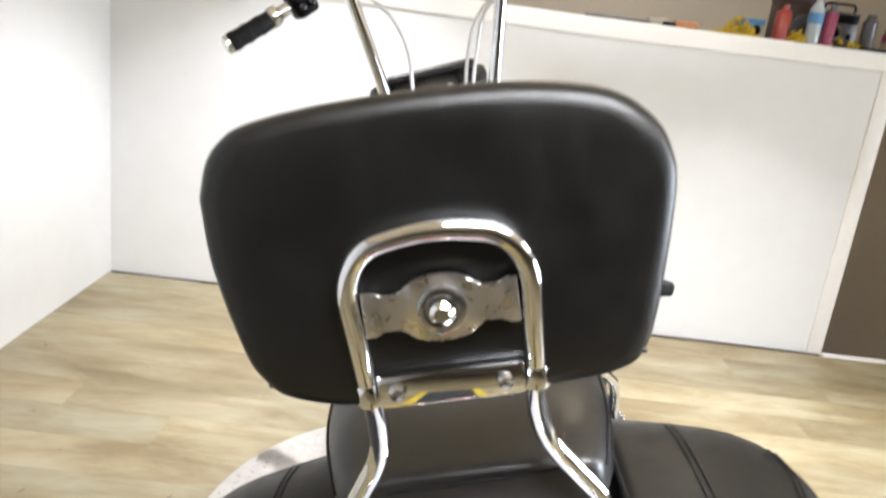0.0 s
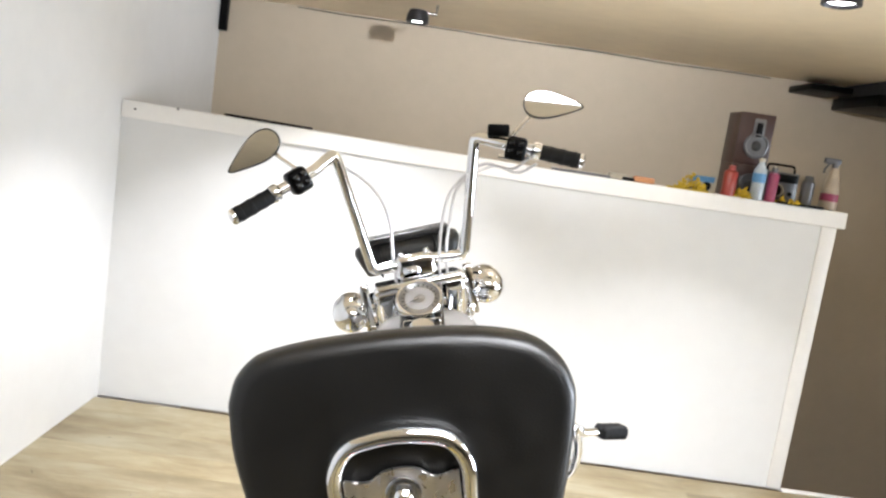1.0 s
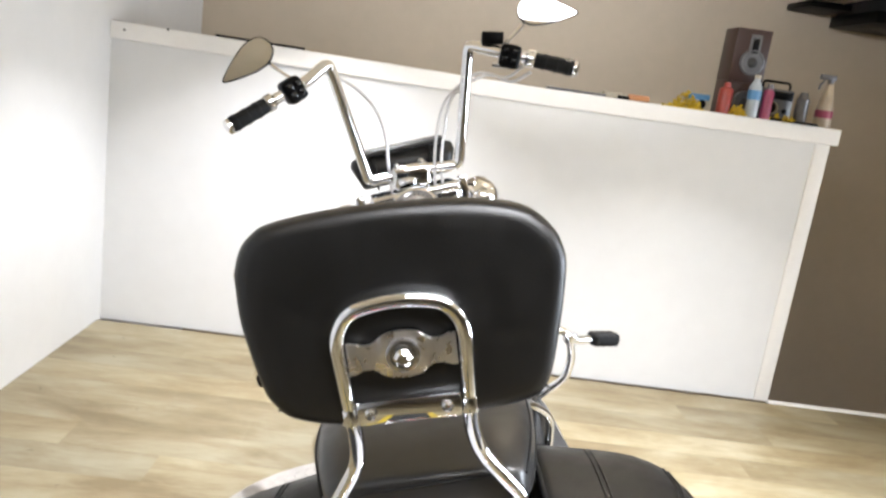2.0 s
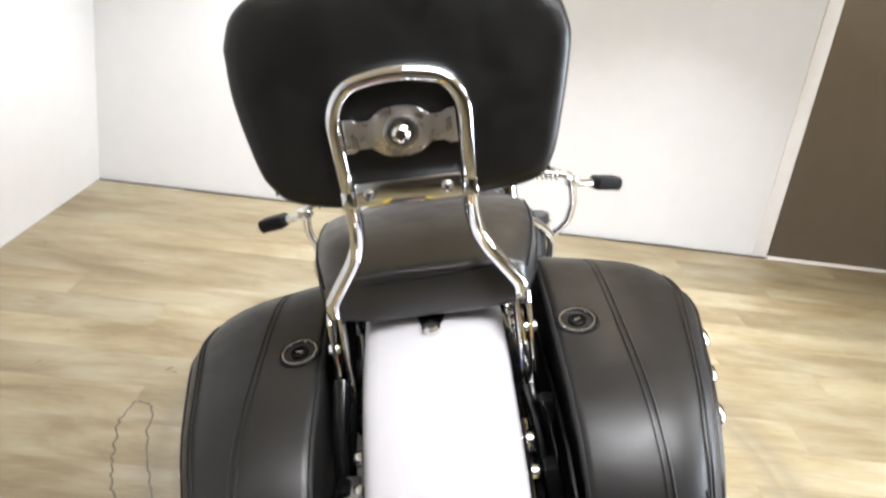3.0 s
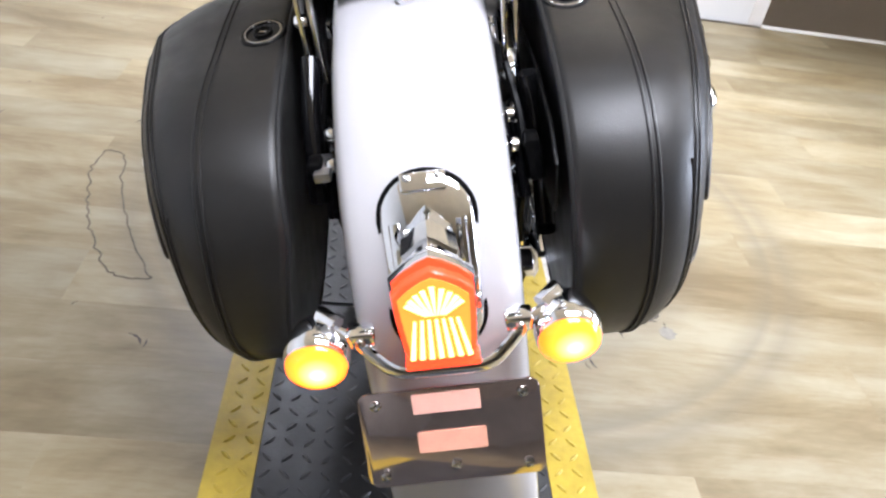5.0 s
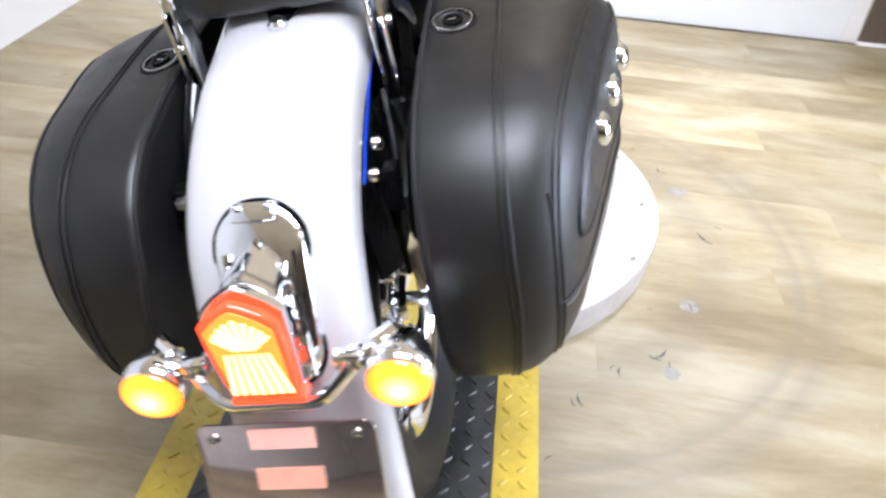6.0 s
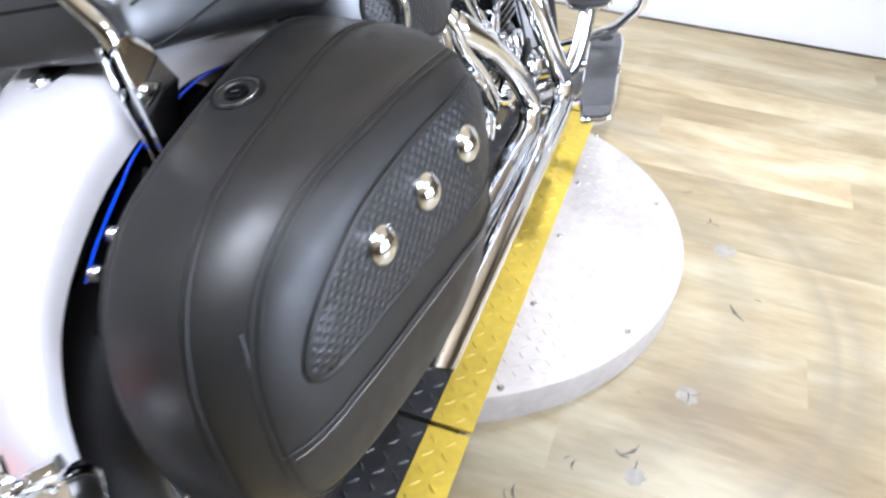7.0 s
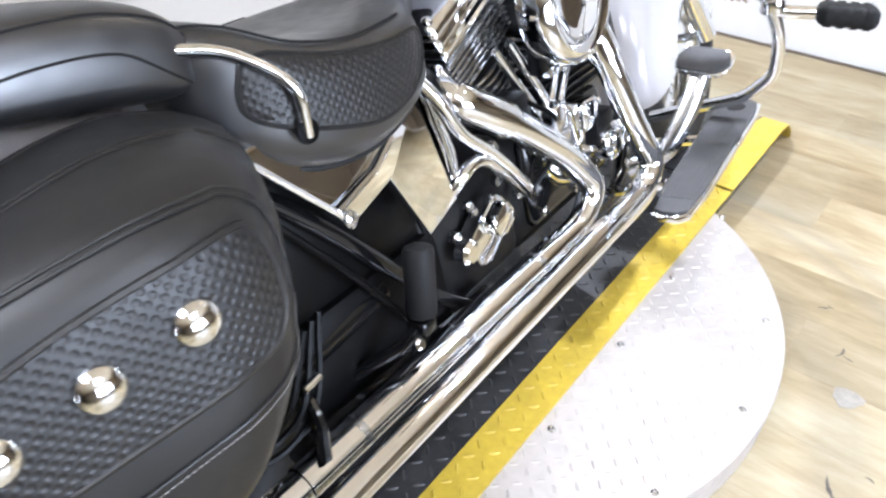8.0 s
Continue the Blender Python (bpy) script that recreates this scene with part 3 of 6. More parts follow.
def fender_skin(profile, half, drop, n=7, thick=0.004):
    """A rolled mudguard along a side profile of (y, z), half as wide as the tyre cover, with side skirts drop deep."""
    line = spline([(0, y, z) for y, z in profile], n)
    rings = []
    for i, q in enumerate(line):
        deep = drop if not isinstance(drop, tuple) else drop[0] + (drop[1] - drop[0]) * i / (len(line) - 1)
        t = (line[min(i + 1, len(line) - 1)] - line[max(i - 1, 0)]).normalized()
        nrm = Vector((0, t.z, -t.y))
        if nrm.dot(Vector((0, AXLE_Y, AXLE_Z)) - q) < 0:
            nrm = -nrm
        outer, inner = [], []
        sec = [(-1.0, 1.0), (-0.995, 0.75), (-0.975, 0.52), (-0.93, 0.35), (-0.85, 0.215), (-0.72, 0.12), (-0.5, 0.05), (-0.25, 0.012), (0, 0)]
        sec = sec + [(-a, b) for a, b in sec[-2::-1]]
        for a, b in sec:
            outer.append(Vector((a * half, q.y, q.z)) + nrm * (b * deep))
        for a, b in reversed(sec):
            inner.append(Vector((a * (half - thick), q.y, q.z)) + nrm * (b * deep + thick))
        rings.append(outer + inner)
    return skin(rings)


REAR_LINE = [(1.02, 0.745), (0.92, 0.80), (0.80, 0.825), (0.72, 0.825), (0.651, 0.805), (0.56, 0.772), (0.48, 0.722), (0.425, 0.665), (0.390, 0.595), (0.371, 0.52),
             (0.362, 0.44), (0.354, 0.36), (0.347, 0.28), (0.343, 0.215), (0.340, 0.155), (0.338, 0.12)]
rear_fender = part("rear_fender", fender_skin(REAR_LINE, 0.098, (0.072, 0.024)), PAINT, bike, "white painted rear fender")
# fender edge trim, fixing bolt and chrome support struts
edge = [(0.0965, y, z - 0.002) for y, z in ((0.96, 0.722), (0.90, 0.745), (0.82, 0.757), (0.74, 0.758), (0.645, 0.737), (0.60, 0.715), (0.545, 0.684), (0.515, 0.66))]
part("edge_trim", tube(spline(edge, 5), 0.0015, 6), BLUE, rear_fender, "bright blue strip along the fender edge")
part("seat_bolt", revolve([(0, 0.012), (0.006, 0.012), (0.010, 0.008), (0.010, 0)], (0, 0.651, 0.806), (0, -0.3, 1), 14), CHROME, bike)
part("seat_tab", slab([(-0.026, 0.0), (0.026, 0.0), (0.01, -0.045), (-0.01, -0.045)], 0.003, pose(0, 0.695, 0.819, 14, 0, 0)), BLACK, bike, "black triangular seat bracket")
for sx in (-1, 1):
    strut = part("fender_strut", tube(rounded([(sx * 0.106, 0.63, 0.690), (sx * 0.112, 0.75, 0.675), (sx * 0.115, 0.95, 0.61)], 0.05), 0.014, 10, flat=1.6), GLOSSBLACK, bike, "black fender strut with chrome bolts")
    for by, bz in ((0.56, 0.685), (0.522, 0.665)):
        part("bolt", revolve([(0, 0.009), (0.007, 0.009), (0.011, 0.006), (0.011, 0)], (sx * 0.104, by, bz), (sx, 0, 0), 12), CHROME, strut)
    part("bag_clamp", join(box(min(sx * 0.118, sx * 0.136), max(sx * 0.118, sx * 0.136), 0.51, 0.54, 0.635, 0.675, 0.005), tube([(sx * 0.128, 0.52, 0.66), (sx * 0.13, 0.51, 0.625)], 0.011, 8)), BLACK, bike, "black saddlebag mount")
    part("link_rod", tube([(sx * 0.11, 0.53, 0.665), (sx * 0.116, 0.51, 0.60)], 0.007, 8), GLOSSBLACK, bike)
    part("wire", tube(spline([(sx * 0.112, 0.63, 0.72), (sx * 0.122, 0.58, 0.66), (sx * 0.117, 0.54, 0.60), (sx * 0.112, 0.55, 0.55), (sx * 0.11, 0.56, 0.50)], 5), 0.005, 6), BLACK, bike)
# added black plate, stands in for the shade between fender and right bag
gap_plate = slab([(0.475, 0.66), (0.52, 0.695), (0.62, 0.715), (0.84, 0.70), (0.86, 0.62), (0.80, 0.585), (0.62, 0.575), (0.50, 0.58), (0.475, 0.61)], 0.006, Matrix(((0, 0, 1, 0.146), (1, 0, 0, 0), (0, 1, 0, 0), (0, 0, 0, 1))), 0.002)
# added black sheets hide the upper wheel and keep the fender inside dark
for sx in (-1, 1):
    dark_sheet = slab([(0.505, 0.60), (0.56, 0.665), (0.65, 0.718), (0.75, 0.742), (0.88, 0.735), (0.97, 0.70), (0.97, 0.50), (0.62, 0.47), (0.52, 0.52)], 0.004, Matrix(((0, 0, 1, sx * 0.086 - 0.002), (1, 0, 0, 0), (0, 1, 0, 0), (0, 0, 0, 1))))
    part("dark_fender_sheet", dark_sheet, BLACK, bike, "black sheet added inside the fender for its dark inside", 0)
part("dark_gap_plate", gap_plate, BLACK, bike, "black plate added to darken the gap beside the saddlebag")
guard_tube = part("bag_guard", tube(rounded([(0.134, 0.605, 0.715), (0.143, 0.60, 0.635), (0.146, 0.575, 0.505)], 0.03), 0.0125, 12), GLOSSBLACK, bike, "gloss black bag guard tube")
# highlight along the glossy tube, built as a thin chrome line
part("guard_highlight", tube([(0.1555, 0.592, 0.675), (0.1565, 0.585, 0.60), (0.1565, 0.567, 0.515)], 0.0028, 6), CHROME, guard_tube, "thin chrome line for the highlight on the tube")
part("guard_cap", revolve([(0, 0.0125), (0.006, 0.0145), (0.016, 0.0145), (0.018, 0)], (0.146, 0.577, 0.515), (0.02, -0.19, -1), 14), BLACK, guard_tube)
part("bag_guard", tube(rounded([(-0.128, 0.645, 0.748), (-0.133, 0.60, 0.70), (-0.134, 0.555, 0.625)], 0.03), 0.0125, 12), GLOSSBLACK, bike, "gloss black bag guard tube")
part("guard_bracket", box(-0.128, -0.108, 0.50, 0.55, 0.655, 0.668, 0.003), ALU, bike, "bare metal bracket behind the fender")

# swingarm, axle covers, belt guard, inner mud flap
for sx in (-1, 1):
    part("swingarm", tube(rounded([(sx * 0.105, AXLE_Y - 0.03, AXLE_Z), (sx * 0.11, 0.9, 0.33), (sx * 0.12, 1.20, 0.36)], 0.1), 0.024, 10), GLOSSBLACK, bike)
    part("axle_cover", revolve([(0, 0.03), (0.02, 0.028), (0.03, 0.015), (0.03, 0)], (sx * 0.122, AXLE_Y, AXLE_Z), (sx, 0, 0), 18), CHROME, bike)
part("belt_guard", tube([(-0.115, 0.76, 0.43), (-0.118, 1.0, 0.43), (-0.118, 1.15, 0.42)], 0.022, 8, flat=0.4), CHROME, bike)

# ---------------------------------------------------------------- tail lamp, signals, number plate
FENDER_LINE = spline([(0, y, z) for y, z in REAR_LINE], 8)


def on_fender(x, s, lift):
    """A point s along the fender's crown from its height 0.69 downwards, x to the side and lift above the paint."""
    i0 = min(range(len(FENDER_LINE)), key=lambda i: abs(FENDER_LINE[i].z - 0.69) + (1 if FENDER_LINE[i].y > 0.6 else 0))
    i, left = i0, s
    while left > (FENDER_LINE[i + 1] - FENDER_LINE[i]).length:
        left -= (FENDER_LINE[i + 1] - FENDER_LINE[i]).length
        i += 1
    t = (FENDER_LINE[i + 1] - FENDER_LINE[i]).normalized()
    out = Vector((0, t.z, -t.y))
    if out.y > 0:
        out = -out
    q = FENDER_LINE[i] + t * left + out * (lift - 0.016 * (x / 0.05) ** 2 * 0.4)
    return Vector((x, q.y, q.z))


def fender_plate(w, h, r, low, high):
    """A rounded plate w wide and h long, bent over the fender's crown."""
    ring = [(x, h / 2 - y) for x, y in soft_rect(w, h, r, 8)]
    rows = []
    for f, lift in ((1.0, low), (1.0, high - 0.002), (0.95, high), (0.6, high), (0.2, high)):
        rows.append([on_fender(x * f, h / 2 + (s_ - h / 2) * f, lift) for x, s_ in ring])
    return skin(rows)


tail = part("tail_lamp", fender_plate(0.100, 0.205, 0.048, 0.0, 0.010), CHROME, bike, "chrome tail lamp with a glowing red lens", 50)
part("gasket", tube([on_fender(x, 0.1025 - y, 0.003) for x, y in soft_rect(0.105, 0.211, 0.050, 8)], 0.0032, 6, True), BLACK, tail, "black rubber gasket")
# the lamp shell: from the shield-shaped rim up and forward to the base plate
SHIELD = [(-0.0415, 0.030), (-0.029, 0.042), (-0.013, 0.053), (0.0, 0.0585), (0.013, 0.053), (0.029, 0.042), (0.0415, 0.030), (0.0405, 0.0), (0.0375, -0.045), (0.0355, -0.066), (0.0, -0.069), (-0.0355, -0.066), (-0.0375, -0.045), (-0.0405, 0.0)]
LENS_M = pose(0.0, 0.327, 0.599, 92.5, 0, 0)


def shell_ring(f, y, rise, low):
    """The shield outline shrunk to f, moved forward to y; its lower edge climbs by low."""
    ring = []
    for x, z in SHIELD:
        k = max(0.0, min(1.0, (0.036 - z) / 0.105))
        ring.append((x * f, y, 0.602 + z * (0.55 + 0.45 * f) + rise + low * k))
    return ring


part("housing", skin([shell_ring(1.04, 0.330, 0, 0), shell_ring(1.06, 0.337, 0.001, 0), shell_ring(1.02, 0.343, 0.002, 0.004), shell_ring(0.76, 0.351, 0.004, 0.046), shell_ring(0.68, 0.360, 0.007, 0.060), shell_ring(0.64, 0.385, 0.011, 0.066), shell_ring(0.60, 0.410, 0.016, 0.070), shell_ring(0.56, 0.440, 0.020, 0.072)]), CHROME, tail, "tapered chrome lamp shell", 35)
part("neck_cap", box(-0.025, 0.025, 0.418, 0.440, 0.683, 0.691, 0.003, m=Matrix.Translation((0, 0.43, 0.687)) @ pose(0, 0, 0, 38, 0, 0) @ Matrix.Translation((0, -0.43, -0.687))), CHROME, tail, "flat chrome bracket")
part("neck_band", skin([shell_ring(0.72, 0.362, 0.009, 0.060), shell_ring(0.70, 0.386, 0.014, 0.066)]), CHROME, tail)
for sx in (-1, 1):
    part("screw", revolve([(0, 0.0045), (0.002, 0.0045), (0.003, 0.002), (0.002, 0)], (sx * 0.017, 0.430, 0.692), (0, -0.6, 1), 10), STEEL, tail)
    part("base_rib", tube([on_fender(sx * 0.036, f, 0.012) for f in (0.05, 0.08, 0.11, 0.14, 0.17, 0.188)], 0.0055, 8), CHROME, tail)
lens = part("lens", slab(SHIELD, 0.012, LENS_M, 0.004), RED, tail, "glowing red shield-shaped lens")
part("reflector", slab([(x * 0.86, y * 0.88 - 0.001) for x, y in SHIELD], 0.0012, LENS_M @ pose(0, 0, 0.012)), GLOW, lens, "glowing orange lamp core", 0)
for k in range(-4, 5):
    ln = 0.038 - abs(k) * 0.0032
    part("led", slab([(-0.0009, 0), (0.0009, 0), (0.0027, ln), (-0.0027, ln)], 0.0012, LENS_M @ pose(0.0024 * k, 0.002, 0.0133, 0, 0, -k * 12)), LED, lens, "", 0)
for k in range(-3, 4):
    part("led", slab([(-0.0027, -0.026), (0.0027, -0.026), (0.0015, 0.030), (-0.0015, 0.030)], 0.0012, LENS_M @ pose(0.0088 * k, -0.034, 0.0133, 0, 0, k * 3)), LED, lens, "", 0)
part("plate_lamp", box(-0.040, 0.040, 0.318, 0.340, 0.520, 0.529, 0.002), RED, tail, "red lamp strip under the lens")

bar = part("signal_bar", join(tube(rounded([(-0.136, 0.372, 0.548), (-0.10, 0.352, 0.552), (-0.078, 0.338, 0.534), (-0.052, 0.324, 0.512), (0.052, 0.324, 0.512), (0.078, 0.338, 0.534), (0.10, 0.352, 0.552), (0.136, 0.372, 0.548)], 0.02), 0.0062, 10, flat=1.4),
                              box(-0.101, -0.070, 0.340, 0.364, 0.538, 0.560, 0.005), box(0.070, 0.101, 0.340, 0.364, 0.538, 0.560, 0.005)), CHROME, bike, "chrome turn signal bar")
for sx in (-1, 1):
    part("bar_bolt", revolve([(0, 0.0055), (0.004, 0.0055), (0.006, 0.003), (0.005, 0)], (sx * 0.086, 0.341, 0.549), (0, -1, 0.3), 10), STEEL, bar)
    sig = part("turn_signal", revolve([(0.0, 0.0325), (0.004, 0.036), (0.014, 0.0372), (0.030, 0.035), (0.048, 0.028), (0.064, 0.015), (0.070, 0)], (sx * 0.137, 0.333, 0.529), (0, 1, 0.12), 28), CHROME, bike, "chrome bullet turn signal with a lit amber lens")
    part("lens", revolve([(0.0, 0.034), (-0.006, 0.0325), (-0.012, 0.025), (-0.016, 0.012), (-0.017, 0)], (sx * 0.137, 0.333, 0.529), (0, 1, 0.12), 28), amber("amber_lens", (sx * 0.137 + 0.003, 0.317, 0.531)), sig, "lit amber lens")
    part("stem", tube([(sx * 0.137, 0.372, 0.544), (sx * 0.127, 0.378, 0.562), (sx * 0.112, 0.364, 0.556)], 0.011, 8), CHROME, sig)

PLATE_M = pose(0.0, 0.3076, 0.4277, 70, 0, 0)
plate = part("number_plate", slab(soft_rect(0.203, 0.119, 0.012), 0.003, PLATE_M, 0.0008), PLATE_BLACK, bike, "glossy mirror-like plate with plain label bars")
part("writing_bar", slab(soft_rect(0.076, 0.024, 0.002), 0.001, PLATE_M @ pose(-0.003, 0.042, 0.004)), PLATE_BAR, plate, "pink label bar")
part("writing_bar", slab(soft_rect(0.078, 0.026, 0.002), 0.001, PLATE_M @ pose(-0.001, -0.006, 0.004)), PLATE_BAR2, plate, "salmon label bar")
for bx, by in ((-0.082, 0.045), (0.082, 0.045), (0.0, -0.038), (0.082, -0.045), (-0.082, -0.045)):
    part("bolt", revolve([(0, 0.006), (0.003, 0.006), (0.004, 0.003), (0.002, 0)], PLATE_M @ Vector((bx, by, 0.0035)), PLATE_M.to_3x3() @ Vector((0, 0, 1)), 10), STEEL, plate)
part("plate_bracket", slab(soft_rect(0.11, 0.10, 0.01), 0.010, PLATE_M @ pose(0, 0.004, -0.016)), CHROME, bike)

# ---------------------------------------------------------------- saddlebags
BAG_IN, BAG_OUT = 0.160, 0.397
BAG_C = (0.70, 0.570)
BAG_SIDE = [(0.885, 0.757), (0.80, 0.765), (0.69, 0.757), (0.585, 0.745), (0.515, 0.718), (0.465, 0.672), (0.437, 0.605), (0.432, 0.525), (0.444, 0.452), (0.480, 0.388), (0.55, 0.357), (0.65, 0.358),
            (0.755, 0.386), (0.835, 0.441), (0.885, 0.512), (0.915, 0.595), (0.928, 0.675), (0.918, 0.728)]
BAG_EDGE = [(0.0, 0.90), (0.008, 0.955), (0.03, 0.988), (0.08, 1.0), (0.40, 1.0), (0.58, 0.997), (0.70, 0.982), (0.80, 0.95), (0.88, 0.90), (0.935, 0.84), (0.97, 0.77), (0.99, 0.69), (1.0, 0.45), (1.0, 0.06)]
_dense = [(math.atan2(q.z - BAG_C[1], q.y - BAG_C[0]), math.hypot(q.y - BAG_C[0], q.z - BAG_C[1])) for q in spline([(0, y, z) for y, z in BAG_SIDE + BAG_SIDE[:1]], 10)]
_dense = sorted(_dense)


def bag_radius(a):
    """How far the bag's side outline lies from its middle in the direction a."""
    a = (a + math.pi) % (2 * math.pi) - math.pi
    angles = [q[0] for q in _dense]
    return float(np.interp(a, angles, [q[1] for q in _dense], period=2 * math.pi))


def bag_point(u, s, deg, grow=0.0):
    """A point of the bag: u from its inner (0) to its outer face (1), s of the outline's size, in the direction deg (0 ahead, 90 up)."""
    a = radians(deg)
    r = bag_radius(a) * s + grow
    y, z = BAG_C[0] + r * math.cos(a), BAG_C[1] + r * math.sin(a)
    taper = 1 - 0.90 * max(0.0, 0.80 - y)
    low = 0.357 + 0.9 * max(0.0, y - 0.72) ** 2 * 6
    tuck = max(0.0, min(1.0, (0.575 - z) / (0.600 - low)))
    taper *= (1 - tuck ** 2.2) ** 0.5 * 0.62 + 0.38
    x = BAG_IN + (BAG_OUT - BAG_IN) * u * taper + (grow if s < 0.9 and u > 0.5 else 0)
    # the lid rises towards the seat
    crown = max(0.0, min(1.0, (y - 0.58) / 0.22, (0.90 - y) / 0.06)) * max(0.0, min(1.0, (z - 0.66) / 0.09)) * max(0.0, 1 - u / 0.75)
    z += 0.024 * crown
    return Vector((x, y + 0.11 * max(0.0, 0.85 - u) * max(0.0, min(1.0, (y - 0.74) / 0.18)), z))


def bag_taper(deg):
    """How much of its full width the bag has on its outline in the direction deg."""
    return 1 - 0.90 * max(0.0, 0.80 - BAG_C[0] - bag_radius(radians(deg)) * math.cos(radians(deg)))


def bag_size(u):
    return float(np.interp(u, [q[0] for q in BAG_EDGE], [q[1] for q in BAG_EDGE]))


def bag_depth(s):
    """The u of the outer shoulder at which the outline has shrunk to s."""
    tail_ = [q for q in BAG_EDGE if q[0] >= 0.4]
    return float(np.interp(-s, [-q[1] for q in tail_], [q[0] for q in tail_]))


def bag_face(y, z):
    """The point of the bag's outer face at y, z."""
    a = math.atan2(z - BAG_C[1], y - BAG_C[0])
    s = math.hypot(y - BAG_C[0], z - BAG_C[1]) / bag_radius(a)
    return bag_point(bag_depth(s), s, math.degrees(a))


def flip(points, sx):
    """The points on the right side, or mirrored to the left one, whose bag is a little shallower."""
    if sx < 0:
        # its inner face leans out below the middle
        points = [Vector((p[0] + 0.032 * max(0.0, min(1.0, (0.62 - p[2]) / 0.14)) * max(0.0, min(1.0, (0.30 - p[0]) / 0.14)) * (p[1] < 0.97), p[1], p[2] + 0.028 * max(0.0, min(1.0, (0.47 - p[2]) / 0.11)))) for p in points]
    return [Vector((sx * (p[0] if sx > 0 else p[0] + 0.005 * max(0.0, p[0] - 0.16)), p[1], p[2])) for p in points]


PANEL = [(0.882, 0.655), (0.876, 0.695), (0.852, 0.712), (0.78, 0.712), (0.70, 0.704), (0.62, 0.687), (0.565, 0.659), (0.522, 0.626), (0.500, 0.592), (0.506, 0.572), (0.535, 0.567), (0.60, 0.573), (0.68, 0.580), (0.78, 0.586), (0.85, 0.595), (0.876, 0.617)]


def saddlebag(sx):
    n = 72
    root = part("saddlebag", skin([flip([bag_point(u, s, 360 * k / n) for k in range(n)], sx) for u, s in BAG_EDGE]), LEATHER, bike, "rounded black leather saddlebag with chrome studs and a lid lock", 60)
    for x in (0.091, 0.099):
        part("seam", tube(flip([bag_point(x / ((BAG_OUT - BAG_IN) * bag_taper(d)), 1.0, d, 0.0004) for d in range(28, 246, 4)], sx), 0.0017, 6), LEATHER, root, "raised leather seam")
    for u in (0.865, 0.89):
        part("seam", tube(flip([bag_point(u, bag_size(u), d, 0.0008) for d in range(14, 232, 4)], sx), 0.0019, 6), LEATHER, root, "raised leather seam")
    part("piping", tube(flip([bag_point(0.02, 0.975, d) for d in range(0, 360, 5)], sx), 0.004, 8, True), SEAM, root, "leather piping along the inner edge")
    # embossed side panel: a pointed teardrop on the outer face with a sewn border
    outline = [bag_face(q.y, q.z) for q in spline([(0, y, z) for y, z in PANEL + PANEL[:1]], 5)[:-1]]
    mid = Vector((0, 0.72, 0.645))
    bm = bmesh.new()
    rows = []
    m = len(outline)
    for f, g in ((1.0, 0.0004), (0.975, 0.0035), (0.8, 0.004), (0.55, 0.004), (0.3, 0.004), (0.05, 0.004)):
        row = []
        for q in outline:
            p = mid + (q - mid) * f
            row.append(bm.verts.new(flip([bag_face(p.y, p.z) + Vector((g, 0, 0))], sx)[0]))
        rows.append(row)
    for a, b in zip(rows, rows[1:]):
        for k in range(m):
            bm.faces.new((a[k], a[(k + 1) % m], b[(k + 1) % m], b[k]))
    bm.faces.new(rows[-1])
    part("side_panel", bm, WOVEN, root, "basket-weave embossed leather panel")
    part("panel_border", tube(flip([q + Vector((0.001, 0, 0)) for q in outline], sx), 0.0042, 6, True), LEATHER, root, "rolled leather border")
    line = [bag_face(q.y, q.z) for q in spline([(0, y, z) for y, z in ((0.915, 0.62), (0.89, 0.575), (0.84, 0.552), (0.74, 0.540), (0.62, 0.528), (0.53, 0.520), (0.475, 0.513), (0.4565, 0.518), (0.455, 0.55), (0.459, 0.60), (0.472, 0.65))], 6)]
    part("lower_seam", tube(flip([q + Vector((0.001, 0, 0)) for q in line], sx), 0.0014, 6), LEATHER, root)
    stitches = []
    for a, b in zip(line[2:38], line[3:39]):
        for f in (0.0, 0.34, 0.67):
            p, q = a.lerp(b, f), a.lerp(b, f + 0.2)
            stitches.append(tube(flip([p + Vector((0.0012, 0, -0.008)), q + Vector((0.0012, 0, -0.008))], sx), 0.0009, 4))
    part("stitching", join(*stitches), THREAD, root, "grey stitching")
    for y, z in ((0.623, 0.641), (0.706, 0.651), (0.789, 0.661)):
        c = bag_face(y, z) + Vector((0.003, 0, 0))
        d = Vector((1, -0.10, 0.10)).normalized()
        c, d = flip([c], sx)[0], flip([d], sx)[0]
        part("stud", revolve([(-0.004, 0.0205), (0.002, 0.0212), (0.0045, 0.0205), (0.008, 0.018), (0.0110, 0.0135), (0.0130, 0.0075), (0.0137, 0)], c, d, 22), CHROME, root, "domed chrome stud")
    c = bag_point(0.175, 1.0, 90)
    d = Vector((0.05, -0.20, 1)).normalized()
    c, d = flip([c], sx)[0], flip([d], sx)[0]
    lock = part("lock", revolve([(-0.006, 0.031), (0.0, 0.031), (0.0025, 0.029), (0.0025, 0.025), (0.0, 0.022), (-0.003, 0.020), (-0.004, 0.0)], c, d, 28), CRINKLE, root, "round black lid lock")
    part("lock_ring", revolve([(0.0018, 0.0255), (0.0034, 0.0248), (0.0034, 0.0232), (0.0012, 0.0226)], c, d, 28, close=True), STEEL, lock, "thin steel ring")
    part("key_barrel", revolve([(-0.004, 0.014), (0.003, 0.013), (0.004, 0.011), (0.002, 0.007), (0.002, 0)], c, d, 16), BLACK, lock)
    part("key_slot", box(-0.005, 0.005, -0.0012, 0.0012, 0.0022, 0.0032, 0, m=Matrix.Translation(c) @ d.to_track_quat("Z", "Y").to_matrix().to_4x4()), STEEL, lock)
    return root


